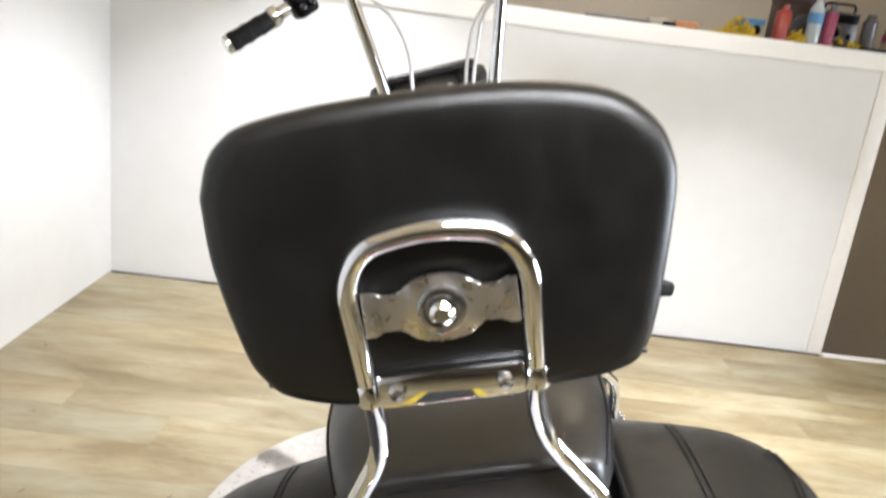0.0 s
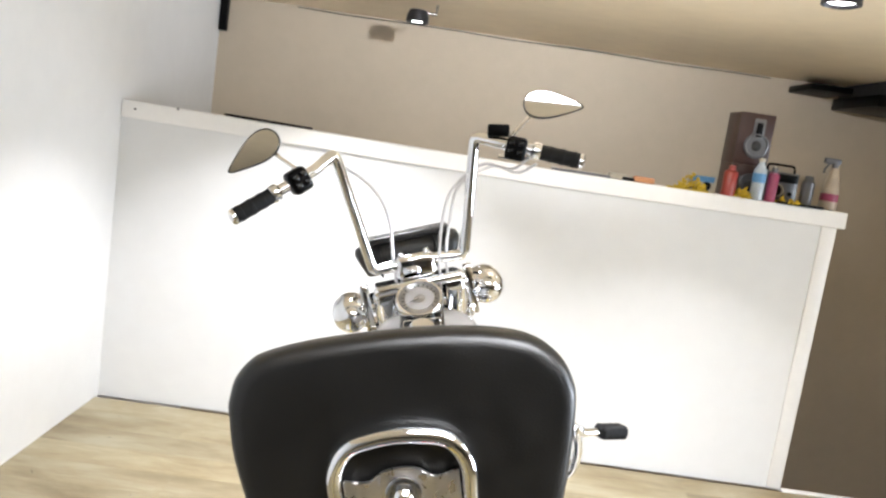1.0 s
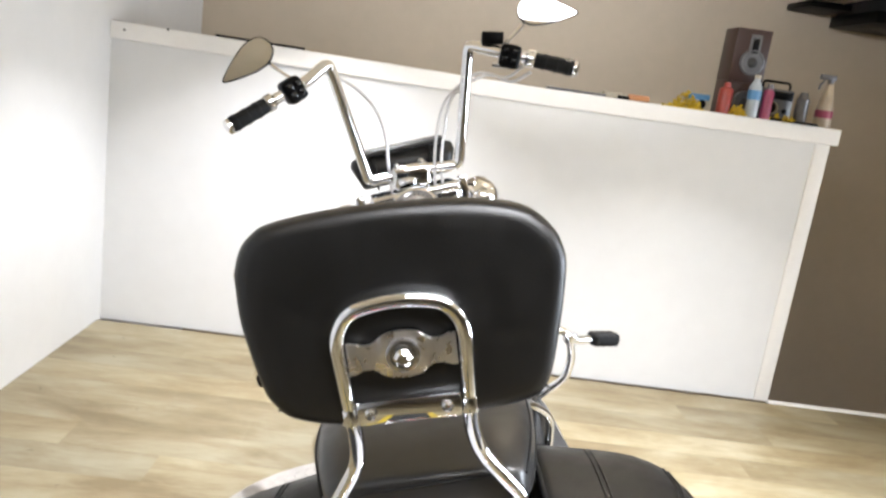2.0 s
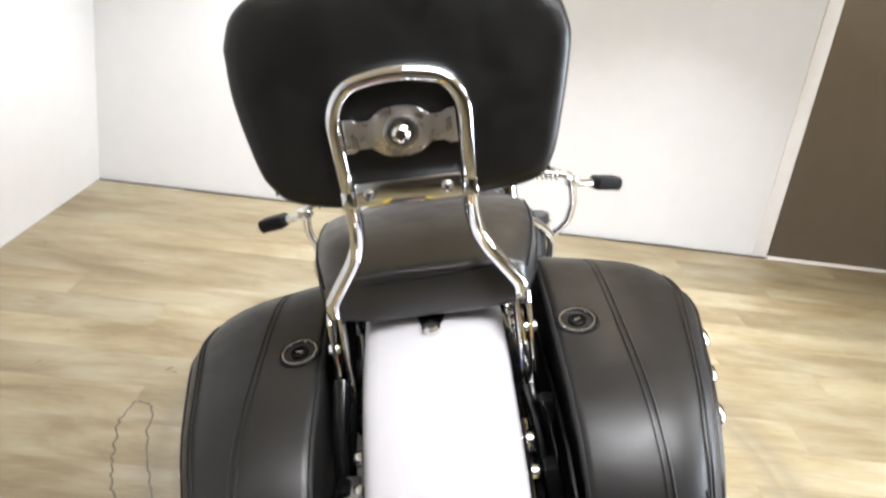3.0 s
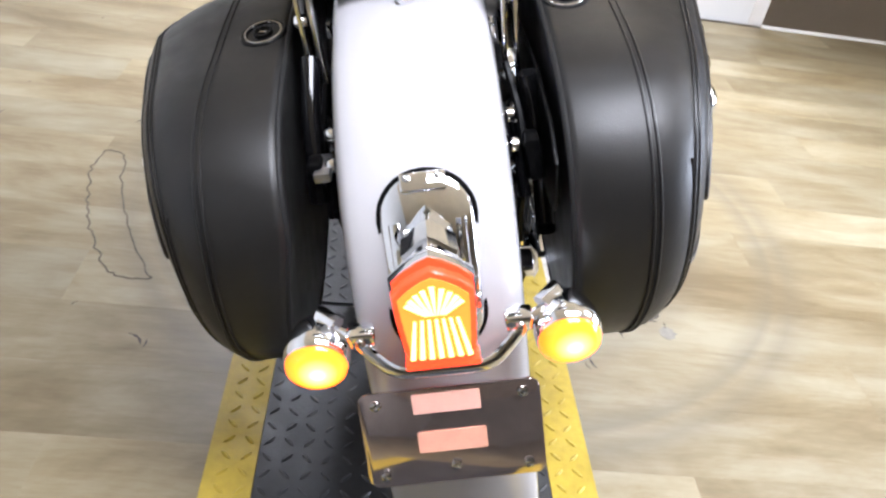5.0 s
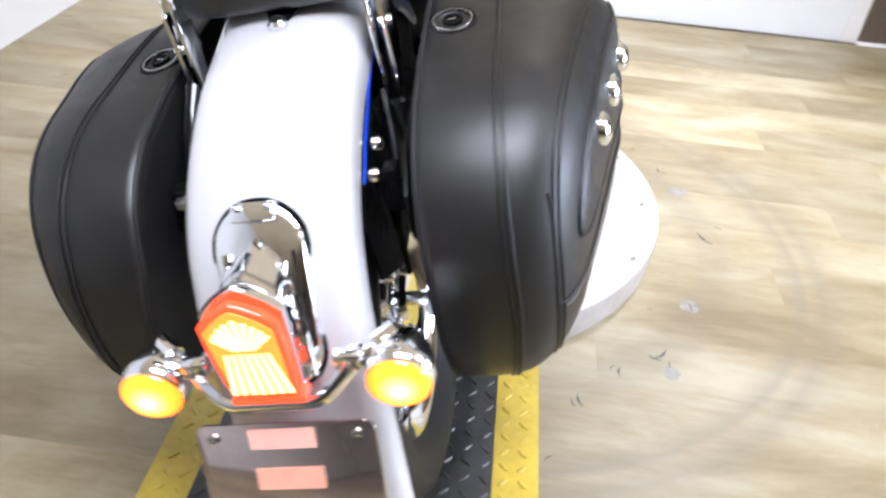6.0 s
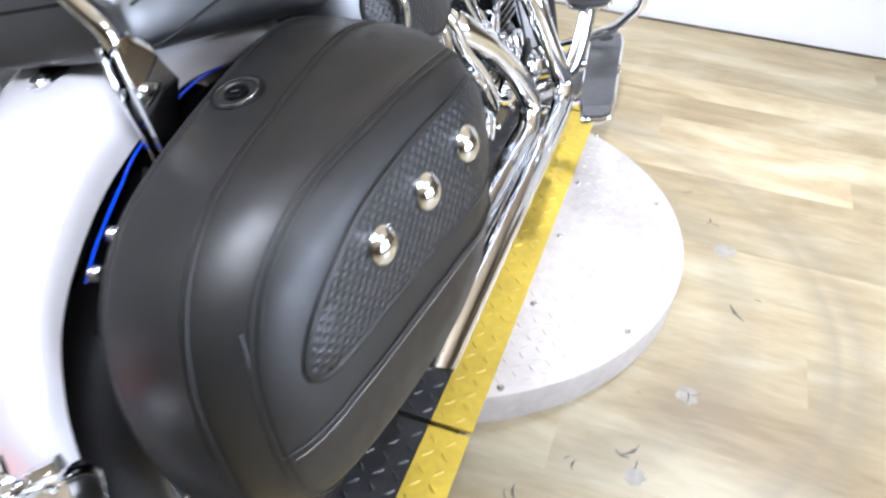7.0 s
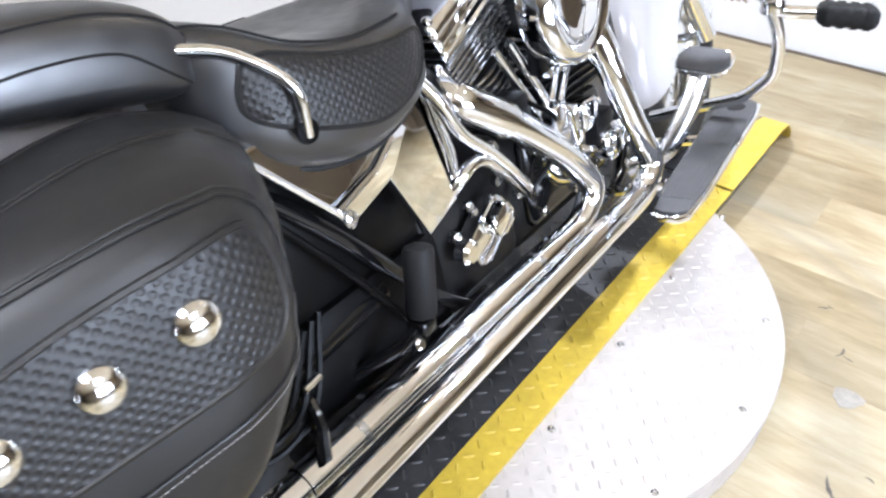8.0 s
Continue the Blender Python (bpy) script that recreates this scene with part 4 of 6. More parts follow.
saddlebag(1)
left_bag = saddlebag(-1)
# the far bag is mounted with its nose turned in a little
left_bag.matrix_basis = Matrix.Translation((-0.20, 0.36, 0)) @ pose(0, 0, 0, 0, 0, -1.5) @ Matrix.Translation((0.20, -0.36, 0))

# ---------------------------------------------------------------- backrest and sissy bar
half_loop = [(0.121, 0.645, 0.845), (0.121, 0.643, 0.862), (0.074, 0.632, 0.935), (0.068, 0.612, 0.985), (0.070, 0.600, 1.02), (0.0735, 0.590, 1.112), (0.055, 0.588, 1.142), (0.0, 0.587, 1.152)]
loop = half_loop[:5] + [(0.0715, 0.594, 1.07)] + half_loop[5:] + [(-x, y, z) for x, y, z in half_loop[-2:4:-1]] + [(-0.0715, 0.594, 1.07)] + [(-x, y, z) for x, y, z in half_loop[4::-1]]
sissy = part("sissy_bar", tube(rounded(loop, 0.035, 5), 0.0095, 12), CHROME, bike, "arched chrome sissy bar")
for sx in (-1, 1):
    part("socket", revolve([(0, 0.0125), (0.02, 0.0125), (0.022, 0.011)], (sx * 0.0695, 0.606, 1.003), (sx * 0.03, -0.15, 1), 14), CHROME, sissy)
    narrow = [(0.632, 0.847), (0.664, 0.847), (0.668, 0.805), (0.662, 0.755), (0.648, 0.675), (0.643, 0.675), (0.640, 0.745), (0.630, 0.805)]
    wide = [(0.634, 0.838), (0.644, 0.850), (0.662, 0.848), (0.678, 0.836), (0.686, 0.815), (0.702, 0.786), (0.694, 0.774), (0.646, 0.69), (0.642, 0.69), (0.641, 0.74), (0.637, 0.80)]
    clip = part("side_plate", join(*[slab(shape, 0.005, Matrix(((0, 0, 1, sx * xx - 0.0025), (1, 0, 0, 0), (0, 1, 0, 0), (0, 0, 0, 1))), 0.001) for shape, xx in ((narrow, 0.1135), (wide, 0.1285))]), CHROME, sissy, "forked chrome side plate")
    part("bolt", revolve([(0, 0.009), (0.012, 0.009), (0.016, 0.006), (0.016, 0)], (sx * 0.121, 0.651, 0.794), (sx, 0, 0), 12), CHROME, clip)
part("cross_plate", box(-0.060, 0.060, 0.582, 0.592, 1.006, 1.034, 0.003), CHROME, sissy, "flat chrome cross plate")
for sx in (-1, 1):
    part("screw", revolve([(0, 0.007), (0.004, 0.007), (0.006, 0.004), (0.004, 0)], (sx * 0.044, 0.582, 1.021), (0, -1, 0), 12), STEEL, sissy)
wing = []
for k in range(41):
    x = -0.062 + 0.124 * k / 40
    wing.append((x, 0.0145 + 0.013 * max(0.0, 1 - (x / 0.030) ** 2) ** 0.5 + (0.004 if abs(x) > 0.05 else 0)))
wing = wing + [(x, -y) for x, y in wing[::-1]]
part("pad_mount", slab(wing, 0.006, pose(0.0, 0.590, 1.087, 90, 0, 0), 0.0015), WINGSTEEL, sissy, "winged steel pad mount")
part("mount_washer", revolve([(0, 0.0195), (0.004, 0.0195), (0.005, 0.0175), (0.005, 0.014), (0.003, 0.013), (0.003, 0)], (0.001, 0.583, 1.087), (0, -1, 0), 26), STEEL, sissy)
part("mount_bolt", revolve([(0, 0.010), (0.008, 0.010), (0.012, 0.006), (0.012, 0)], (0.001, 0.579, 1.087), (0, -1, 0), 14), CHROME, sissy)

# padded backrest: a rounded trapezoid, crowned at the front
PAD_C = Vector((0.007, 0.0, 1.126))
PAD = [(-0.180, 1.193), (-0.169, 1.220), (-0.153, 1.236), (-0.133, 1.244), (-0.076, 1.251), (0.010, 1.253), (0.090, 1.248), (0.151, 1.234), (0.183, 1.208), (0.195, 1.181), (0.196, 1.152), (0.182, 1.081), (0.166, 1.026), (0.143, 1.006), (0.086, 0.999), (0.0, 0.998), (-0.082, 1.000), (-0.137, 1.014), (-0.158, 1.034), (-0.169, 1.060), (-0.181, 1.135)]
outline = spline([(x, 0, z) for x, z in PAD + PAD[:1]], 4)[:-1]
rings = []
for d, size in ((0.597, 0.80), (0.5975, 0.90), (0.600, 0.955), (0.606, 0.985), (0.616, 1.0), (0.630, 1.0), (0.645, 0.985), (0.657, 0.955), (0.666, 0.90), (0.672, 0.80), (0.675, 0.6)):
    rings.append([Vector((PAD_C.x + (q.x - PAD_C.x) * size, d + 0.010 * (q.z - PAD_C.z) / 0.12 * 0.3, PAD_C.z + (q.z - PAD_C.z) * (1 - (1 - size) * 1.25))) for q in outline])
pad = part("backrest_pad", skin(rings), VINYL, bike, "black vinyl backrest pad", 60)
for px_, pz_ in ((-0.150, 1.030), (0.160, 1.022)):
    part("corner_fold", tube([(px_ * 0.9, 0.599, pz_ + 0.012), (px_, 0.604, pz_), (px_ * 1.01, 0.612, pz_ - 0.004)], 0.004, 6, flat=0.6), VINYL, pad)

# ---------------------------------------------------------------- seats
def loft(sections, n=36, expo=0.62, dip=0.0, round_ends=True):
    """A cushion along y: sections of (y, half width, bottom, top)."""
    st = spline([Vector((hx, zb, zt)) for _, hx, zb, zt in sections], 4)
    ys = spline([Vector((y, 0, 0)) for y, *_ in sections], 4)
    rings = []
    for (hx, zb, zt), yv in zip(st, ys):
        zc, hz = (zb + zt) / 2, (zt - zb) / 2
        ring = []
        for k in range(n):
            a = 2 * math.pi * k / n
            c, s_ = math.cos(a), math.sin(a)
            u = math.copysign(abs(c) ** expo, c)
            v = math.copysign(abs(s_) ** expo, s_)
            ring.append(Vector((u * hx, yv.x, zc + hz * v - (dip * (1 - abs(u)) if v > 0 else 0))))
        rings.append(ring)
    return rings


PILLION = [(0.655, 0.098, 0.832, 0.884), (0.659, 0.120, 0.824, 0.892), (0.675, 0.133, 0.818, 0.898), (0.74, 0.150, 0.806, 0.908), (0.82, 0.163, 0.791, 0.905), (0.91, 0.170, 0.772, 0.893), (0.975, 0.169, 0.758, 0.874), (1.008, 0.160, 0.754, 0.852), (1.026, 0.140, 0.762, 0.828), (1.034, 0.10, 0.775, 0.812)]
rings = loft(PILLION, 36, 0.45)
pillion = part("pillion_seat", skin(rings), SEATLEATHER, bike, "black leather passenger seat", 60)
PILL_Y = [q.x for q in spline([Vector((y, 0, 0)) for y, *_ in PILLION], 4)]
PILL_S = spline([Vector((hx, zb, zt)) for _, hx, zb, zt in PILLION], 4)


def pillion_face(y, z):
    """The point of the passenger seat's side at y, z."""
    hx, zb, zt = [float(np.interp(y, PILL_Y, [q[i] for q in PILL_S])) for i in range(3)]
    v = max(-0.985, min(0.985, (z - (zb + zt) / 2) / ((zt - zb) / 2)))
    return Vector((hx * (1 - abs(v) ** (2 / 0.45)) ** (0.45 / 2) + 0.0006, y, z))


ARCH = [(0.685, 0.826), (0.705, 0.829), (0.735, 0.836), (0.781, 0.844), (0.82, 0.8465), (0.862, 0.845), (0.905, 0.839), (0.935, 0.829), (0.958, 0.811), (0.978, 0.793), (1.0, 0.775)]
RIDGE = [(0.675, 0.872), (0.70, 0.879), (0.74, 0.884), (0.79, 0.886), (0.85, 0.884), (0.91, 0.877), (0.95, 0.866), (0.985, 0.850), (1.008, 0.832)]
for sx in (-1, 1):
    for nm, curve in (("side_seam", ARCH), ("top_seam", RIDGE)):
        line = [pillion_face(q.y, q.z) for q in spline([(0, y, z) for y, z in curve], 5)]
        part(nm, tube([Vector((sx * q.x, q.y, q.z)) for q in line], 0.0017, 6), SEAM, pillion)
part("rear_seam", tube([(x, 0.6545 + 4.5 * abs(x) ** 3, 0.882 + 0.004 * (x / 0.1)) for x in [-0.10 + 0.02 * k for k in range(11)]], 0.002, 6), SEAM, pillion)

RIDER = [(0.975, 0.09, 0.72, 0.80), (0.985, 0.13, 0.69, 0.835), (1.01, 0.165, 0.655, 0.850), (1.06, 0.195, 0.62, 0.835), (1.13, 0.212, 0.592, 0.795), (1.21, 0.217, 0.585, 0.772), (1.29, 0.208, 0.60, 0.768), (1.345, 0.185, 0.618, 0.768), (1.385, 0.140, 0.645, 0.770), (1.43, 0.095, 0.68, 0.775), (1.48, 0.07, 0.72, 0.785), (1.52, 0.04, 0.75, 0.785)]
rings = loft(RIDER, 40, 0.55, 0.02)
rider = part("rider_seat", skin(rings), SEATLEATHER, bike, "black leather rider saddle with embossed sides", 60)
SEAT_Y = [q.x for q in spline([Vector((y, 0, 0)) for y, *_ in RIDER], 4)]
SEAT_S = spline([Vector((hx, zb, zt)) for _, hx, zb, zt in RIDER], 4)


def seat_face(y, z):
    """The point of the saddle's side at y, z."""
    hx, zb, zt = [float(np.interp(y, SEAT_Y, [q[i] for q in SEAT_S])) for i in range(3)]
    v = max(-0.97, min(0.97, (z - (zb + zt) / 2) / ((zt - zb) / 2)))
    return Vector((hx * (1 - abs(v) ** (2 / 0.55)) ** (0.55 / 2), y, z))


SEAT_PANEL = [(1.046, 0.778), (1.034, 0.742), (1.041, 0.716), (1.075, 0.692), (1.14, 0.665), (1.21, 0.646), (1.275, 0.653), (1.325, 0.682), (1.343, 0.712), (1.328, 0.728), (1.26, 0.732), (1.18, 0.746), (1.12, 0.766), (1.076, 0.781)]
for sx in (-1, 1):
    # embossed side panel with its sewn border, and the rolled welt along the lower edge
    outline = [q.yz for q in spline([(0, y, z) for y, z in SEAT_PANEL + SEAT_PANEL[:1]], 5)[:-1]]
    bm = bmesh.new()
    rows = []
    for f, g in ((1.0, 0.0), (0.97, 0.003), (0.75, 0.0035), (0.5, 0.0035), (0.25, 0.0035), (0.05, 0.0035)):
        rows.append([bm.verts.new(flip([seat_face(1.185 + (q[0] - 1.185) * f, 0.708 + (q[1] - 0.708) * f) + Vector((g, 0, 0))], sx)[0]) for q in outline])
    for a, b in zip(rows, rows[1:]):
        for k in range(len(outline)):
            bm.faces.new((a[k], a[(k + 1) % len(outline)], b[(k + 1) % len(outline)], b[k]))
    bm.faces.new(rows[-1])
    part("side_panel", bm, WOVEN, rider, "basket-weave embossed side panel")
    part("panel_border", tube(flip([seat_face(q[0], q[1]) + Vector((0.0015, 0, 0)) for q in outline], sx), 0.0035, 6, True), SEAM, rider)
    welt = []
    for y in [1.0 + 0.012 * k for k in range(28)]:
        hx, zb, zt = [float(np.interp(y, SEAT_Y, [q[i] for q in SEAT_S])) for i in range(3)]
        welt.append(seat_face(y, zb + (zt - zb) * 0.10))
    part("welt", tube(flip(welt, sx), 0.005, 8), SEAM, rider)
    top = [seat_face(y, float(np.interp(y, SEAT_Y, [q[2] for q in SEAT_S])) - 0.018) for y in [1.0 + 0.012 * k for k in range(28)]]
    part("top_seam", tube(flip(top, sx), 0.002, 6), SEAM, rider)
    part("grab_rail", tube(rounded([(sx * 0.155, 0.985, 0.815), (sx * 0.178, 1.035, 0.80), (sx * 0.208, 1.07, 0.765), (sx * 0.222, 1.09, 0.735), (sx * 0.212, 1.09, 0.675)], 0.03), 0.008, 10), CHROME, bike, "bent chrome grab rail")
    part("rail_grommet", revolve([(0, 0.017), (0.004, 0.016), (0.005, 0.011)], (sx * 0.212, 1.09, 0.682), (sx, 0, 0.1), 16), BLACK, bike)

# ---------------------------------------------------------------- frame, oil tank and covers
for sx in (-1, 1):
    part("frame_rail", tube(rounded([(sx * 0.10, 1.02, 0.64), (sx * 0.125, 1.14, 0.50), (sx * 0.125, 1.30, 0.28), (sx * 0.13, 1.42, 0.17), (sx * 0.13, 1.95, 0.17), (sx * 0.09, 2.06, 0.35), (sx * 0.04, 2.02, 0.85)], 0.07), 0.017, 10), GLOSSBLACK, bike, "black frame tube")
    across = Matrix(((0, 0, sx, sx * 0.172), (1, 0, 0, 0), (0, 1, 0, 0), (0, 0, 0, 1)))
    strut = part("seat_strut", slab([(1.005, 0.685), (1.02, 0.668), (1.121, 0.541), (1.137, 0.516), (1.238, 0.545), (1.285, 0.60), (1.20, 0.68)], 0.006, across, 0.002), CHROME, bike, "chrome triangular seat strut plate")
    part("strut_rim", tube([(sx * 0.180, 1.012, 0.678), (sx * 0.183, 1.123, 0.543), (sx * 0.183, 1.137, 0.519)], 0.0055, 8), CHROME, strut)
    part("strut_ridge", tube([(sx * 0.183, 1.119, 0.552), (sx * 0.180, 1.203, 0.572), (sx * 0.178, 1.25, 0.60)], 0.0065, 8), CHROME, strut)
    part("strut_bolt", revolve([(0, 0.012), (0.01, 0.012), (0.014, 0.007), (0.014, 0)], (sx * 0.180, 1.133, 0.533), (sx, 0, 0), 12), STEEL, strut)
    bm = slab([(1.285, 0.60), (1.236, 0.541), (1.289, 0.416), (1.366, 0.441), (1.340, 0.544), (1.328, 0.60), (1.31, 0.65)], 0.02, Matrix(((0, 0, sx, sx * 0.150), (1, 0, 0, 0), (0, 1, 0, 0), (0, 0, 0, 1))), 0.004)
    part("side_cover", bm, CHROME, bike, "chrome triangular side cover")
    part("down_bracket", slab([(1.338, 0.64), (1.360, 0.64), (1.396, 0.50), (1.386, 0.445), (1.368, 0.443), (1.366, 0.52)], 0.010, Matrix(((0, 0, sx, sx * 0.152), (1, 0, 0, 0), (0, 1, 0, 0), (0, 0, 0, 1))), 0.003), CHROME, bike, "chrome frame bracket")
    part("bracket_edge", tube([(sx * 0.166, 1.352, 0.635), (sx * 0.166, 1.381, 0.52), (sx * 0.166, 1.377, 0.45)], 0.0055, 8), CHROME, bike, "chrome tube along the bracket")
    part("under_fairing", box(min(sx * 0.02, sx * 0.12), max(sx * 0.02, sx * 0.12), 1.02, 1.36, 0.36, 0.63, 0.03), BLACK, bike)
    part("battery_cable", tube(spline([(sx * 0.14, 1.05, 0.56), (sx * 0.165, 1.12, 0.45), (sx * 0.15, 1.18, 0.36), (sx * 0.165, 1.22, 0.29), (sx * 0.14, 1.3, 0.26)], 6), 0.006, 8), BLACK, bike)
part("inner_fender", box(-0.088, 0.088, 1.062, 1.30, 0.14, 0.70, 0.03), BLACK, bike, "black plastic inner fender")
for sx in (-1, 1):
    # added black box, fills the dark gap so no lit floor shows through
    part("dark_filler_box", box(min(sx * 0.09, sx * 0.135), max(sx * 0.09, sx * 0.135), 1.00, 1.34, 0.22, 0.40, 0.02), BLACK, bike)
    part("lower_rail", tube([(sx * 0.140, 1.42, 0.215), (sx * 0.138, 0.95, 0.235)], 0.014, 8), GLOSSBLACK, bike)
    for k in range(3):
        part("wire_loom", tube(spline([(sx * (0.150 + 0.008 * k), 1.06 - 0.02 * k, 0.42), (sx * 0.165, 1.0 - 0.02 * k, 0.31 + 0.01 * k), (sx * (0.160 - 0.01 * k), 0.93, 0.275 + 0.012 * k), (sx * 0.15, 0.86, 0.29)], 6), 0.0055, 6), BLACK, bike)
    part("wire_end", revolve([(0, 0.006), (0.03, 0.006), (0.031, 0)], (sx * 0.172, 0.985, 0.345), (0, 1, 0.1), 10), CHROME, bike)
    part("frame_bolt", revolve([(0, 0.010), (0.008, 0.010), (0.012, 0.006), (0.012, 0)], (sx * 0.212, 1.165, 0.305), (sx, 0, 0.3), 12), CHROME, bike)
    bits = part("seat_bracket", join(box(min(sx * 0.13, sx * 0.158), max(sx * 0.13, sx * 0.158), 0.925, 0.985, 0.665, 0.695, 0.006), box(min(sx * 0.13, sx * 0.16), max(sx * 0.13, sx * 0.16), 0.955, 0.985, 0.60, 0.67, 0.006)), CHROME, bike, "chrome seat bracket")
    for by, bz in ((0.945, 0.703), (0.972, 0.692), (0.985, 0.66)):
        part("bolt", revolve([(0, 0.010), (0.008, 0.010), (0.012, 0.006), (0.012, 0)], (sx * 0.155, by, bz), (sx, 0, 0.6), 12), CHROME, bits)
part("oil_line", tube(rounded([(0.15, 1.355, 0.44), (0.172, 1.378, 0.468), (0.175, 1.412, 0.482), (0.175, 1.442, 0.473), (0.175, 1.474, 0.444), (0.17, 1.505, 0.410), (0.165, 1.55, 0.36)], 0.02), 0.0115, 10), CHROME, bike, "chrome oil line")
part("line_clamp", revolve([(0, 0.0135), (0.006, 0.0145), (0.012, 0.0135)], (0.175, 1.478, 0.440), (-0.04, 0.66, -0.75), 14), STEEL, bike)
part("oil_hose", tube(rounded([(0.165, 1.34, 0.65), (0.184, 1.359, 0.608), (0.185, 1.386, 0.542), (0.185, 1.439, 0.496), (0.185, 1.478, 0.452), (0.18, 1.535, 0.382), (0.165, 1.56, 0.35)], 0.03), 0.0105, 10), CHROME, bike, "chrome oil line")

# gearbox with its chrome side plate, and primary cover on the other side
part("gearbox", box(-0.12, 0.13, 1.30, 1.56, 0.22, 0.47, 0.03), CRINKLE, bike, "black crinkle gearbox")
part("gearbox_cover", slab(soft_rect(0.12, 0.075, 0.02), 0.03, Matrix(((0, 0, 1, 0.14), (0.86, -0.5, 0, 1.43), (0.5, 0.86, 0, 0.345), (0, 0, 0, 1))), 0.006), CHROME, bike, "chrome gearbox side cover")
part("gearbox_cap", slab(soft_rect(0.055, 0.045, 0.012), 0.028, Matrix(((0, 0, 1, 0.168), (0.86, -0.5, 0, 1.44), (0.5, 0.86, 0, 0.365), (0, 0, 0, 1))), 0.006), CHROME, bike)
for y, z in ((1.42, 0.392), (1.508, 0.397), (1.562, 0.343), (1.373, 0.356), (1.40, 0.455), (1.515, 0.46)):
    part("case_bolt", revolve([(0, 0.010), (0.012, 0.010), (0.016, 0.006), (0.016, 0)], (0.13, y, z), (1, 0, 0), 10), STEEL, bike)
part("primary_cover", slab([(1.22, 0.27), (1.30, 0.23), (1.75, 0.22), (1.86, 0.28), (1.88, 0.38), (1.78, 0.45), (1.35, 0.46), (1.23, 0.40)], 0.07, Matrix(((0, 0, -1, -0.125), (1, 0, 0, 0), (0, 1, 0, 0), (0, 0, 0, 1))), 0.02, 3), CHROME, bike, "chrome primary cover")

# ---------------------------------------------------------------- engine
part("crankcase", box(-0.11, 0.115, 1.54, 1.90, 0.20, 0.46, 0.04), CRINKLE, bike, "black crinkle-finish crankcase")
part("cam_cover", revolve([(0, 0.085), (0.03, 0.082), (0.042, 0.07), (0.045, 0)], (0.115, 1.74, 0.36), (1, 0, 0), 28), CHROME, bike, "round chrome cam cover")
part("oil_filter", revolve([(0, 0.036), (0.07, 0.036), (0.08, 0.028), (0.08, 0)], (0.10, 1.96, 0.28), (0.2, 1, 0), 20), BLACK, bike)
part("lifter_block", box(0.12, 0.175, 1.80, 1.87, 0.33, 0.395, 0.006, m=None), CRINKLE, bike, "black lifter block")
part("cover_plug", revolve([(-0.03, 0.040), (0.012, 0.040), (0.018, 0.034), (0.020, 0.026), (0.026, 0.024), (0.026, 0)], (0.170, 1.845, 0.327), (1, 0.1, 0), 28), CHROME, bike, "round chrome ignition cover")
part("lifter_cap", box(0.115, 0.172, 1.765, 1.825, 0.375, 0.435, 0.010, 3), CHROME, bike, "chrome lifter cap")
part("lifter_cap", box(0.115, 0.165, 1.675, 1.725, 0.405, 0.465, 0.010, 3), CHROME, bike, "chrome lifter cap")
part("clutch_cap", revolve([(0, 0.022), (0.02, 0.022), (0.026, 0.015), (0.026, 0)], (0.150, 1.368, 0.335), (1, 0, 0), 20), CHROME, bike)
cooler = part("oil_cooler", box(0.05, 0.118, 1.70, 1.925, 0.43, 0.520, 0.006), BLACK, bike, "black finned oil cooler")
for k in range(5):
    part("cooler_fin", box(0.05, 0.130, 1.697, 1.928, 0.443 + 0.016 * k, 0.4475 + 0.016 * k, 0.0015), GLOSSBLACK, cooler)
for k in range(4):
    part("fin_tab", box(0.128, 0.15, 1.70 + 0.035 * k, 1.725 + 0.035 * k, 0.512, 0.53, 0.003), CHROME, bike)
part("sensor_wire", tube(spline([(0.15, 1.62, 0.50), (0.17, 1.66, 0.46), (0.15, 1.69, 0.42), (0.16, 1.64, 0.37), (0.14, 1.58, 0.33)], 6), 0.005, 6), BLACK, bike)
part("timing_cover", box(0.10, 0.135, 1.60, 1.90, 0.24, 0.43, 0.02, 3), GLOSSBLACK, bike, "gloss black timing cover")
for y, z in ((1.63, 0.27), (1.63, 0.40), (1.75, 0.26), (1.86, 0.28), (1.87, 0.40), (1.70, 0.42)):
    part("case_bolt", revolve([(0, 0.009), (0.008, 0.009), (0.011, 0.006), (0.011, 0)], (0.135, y, z), (1, 0, 0), 10), CHROME, bike)
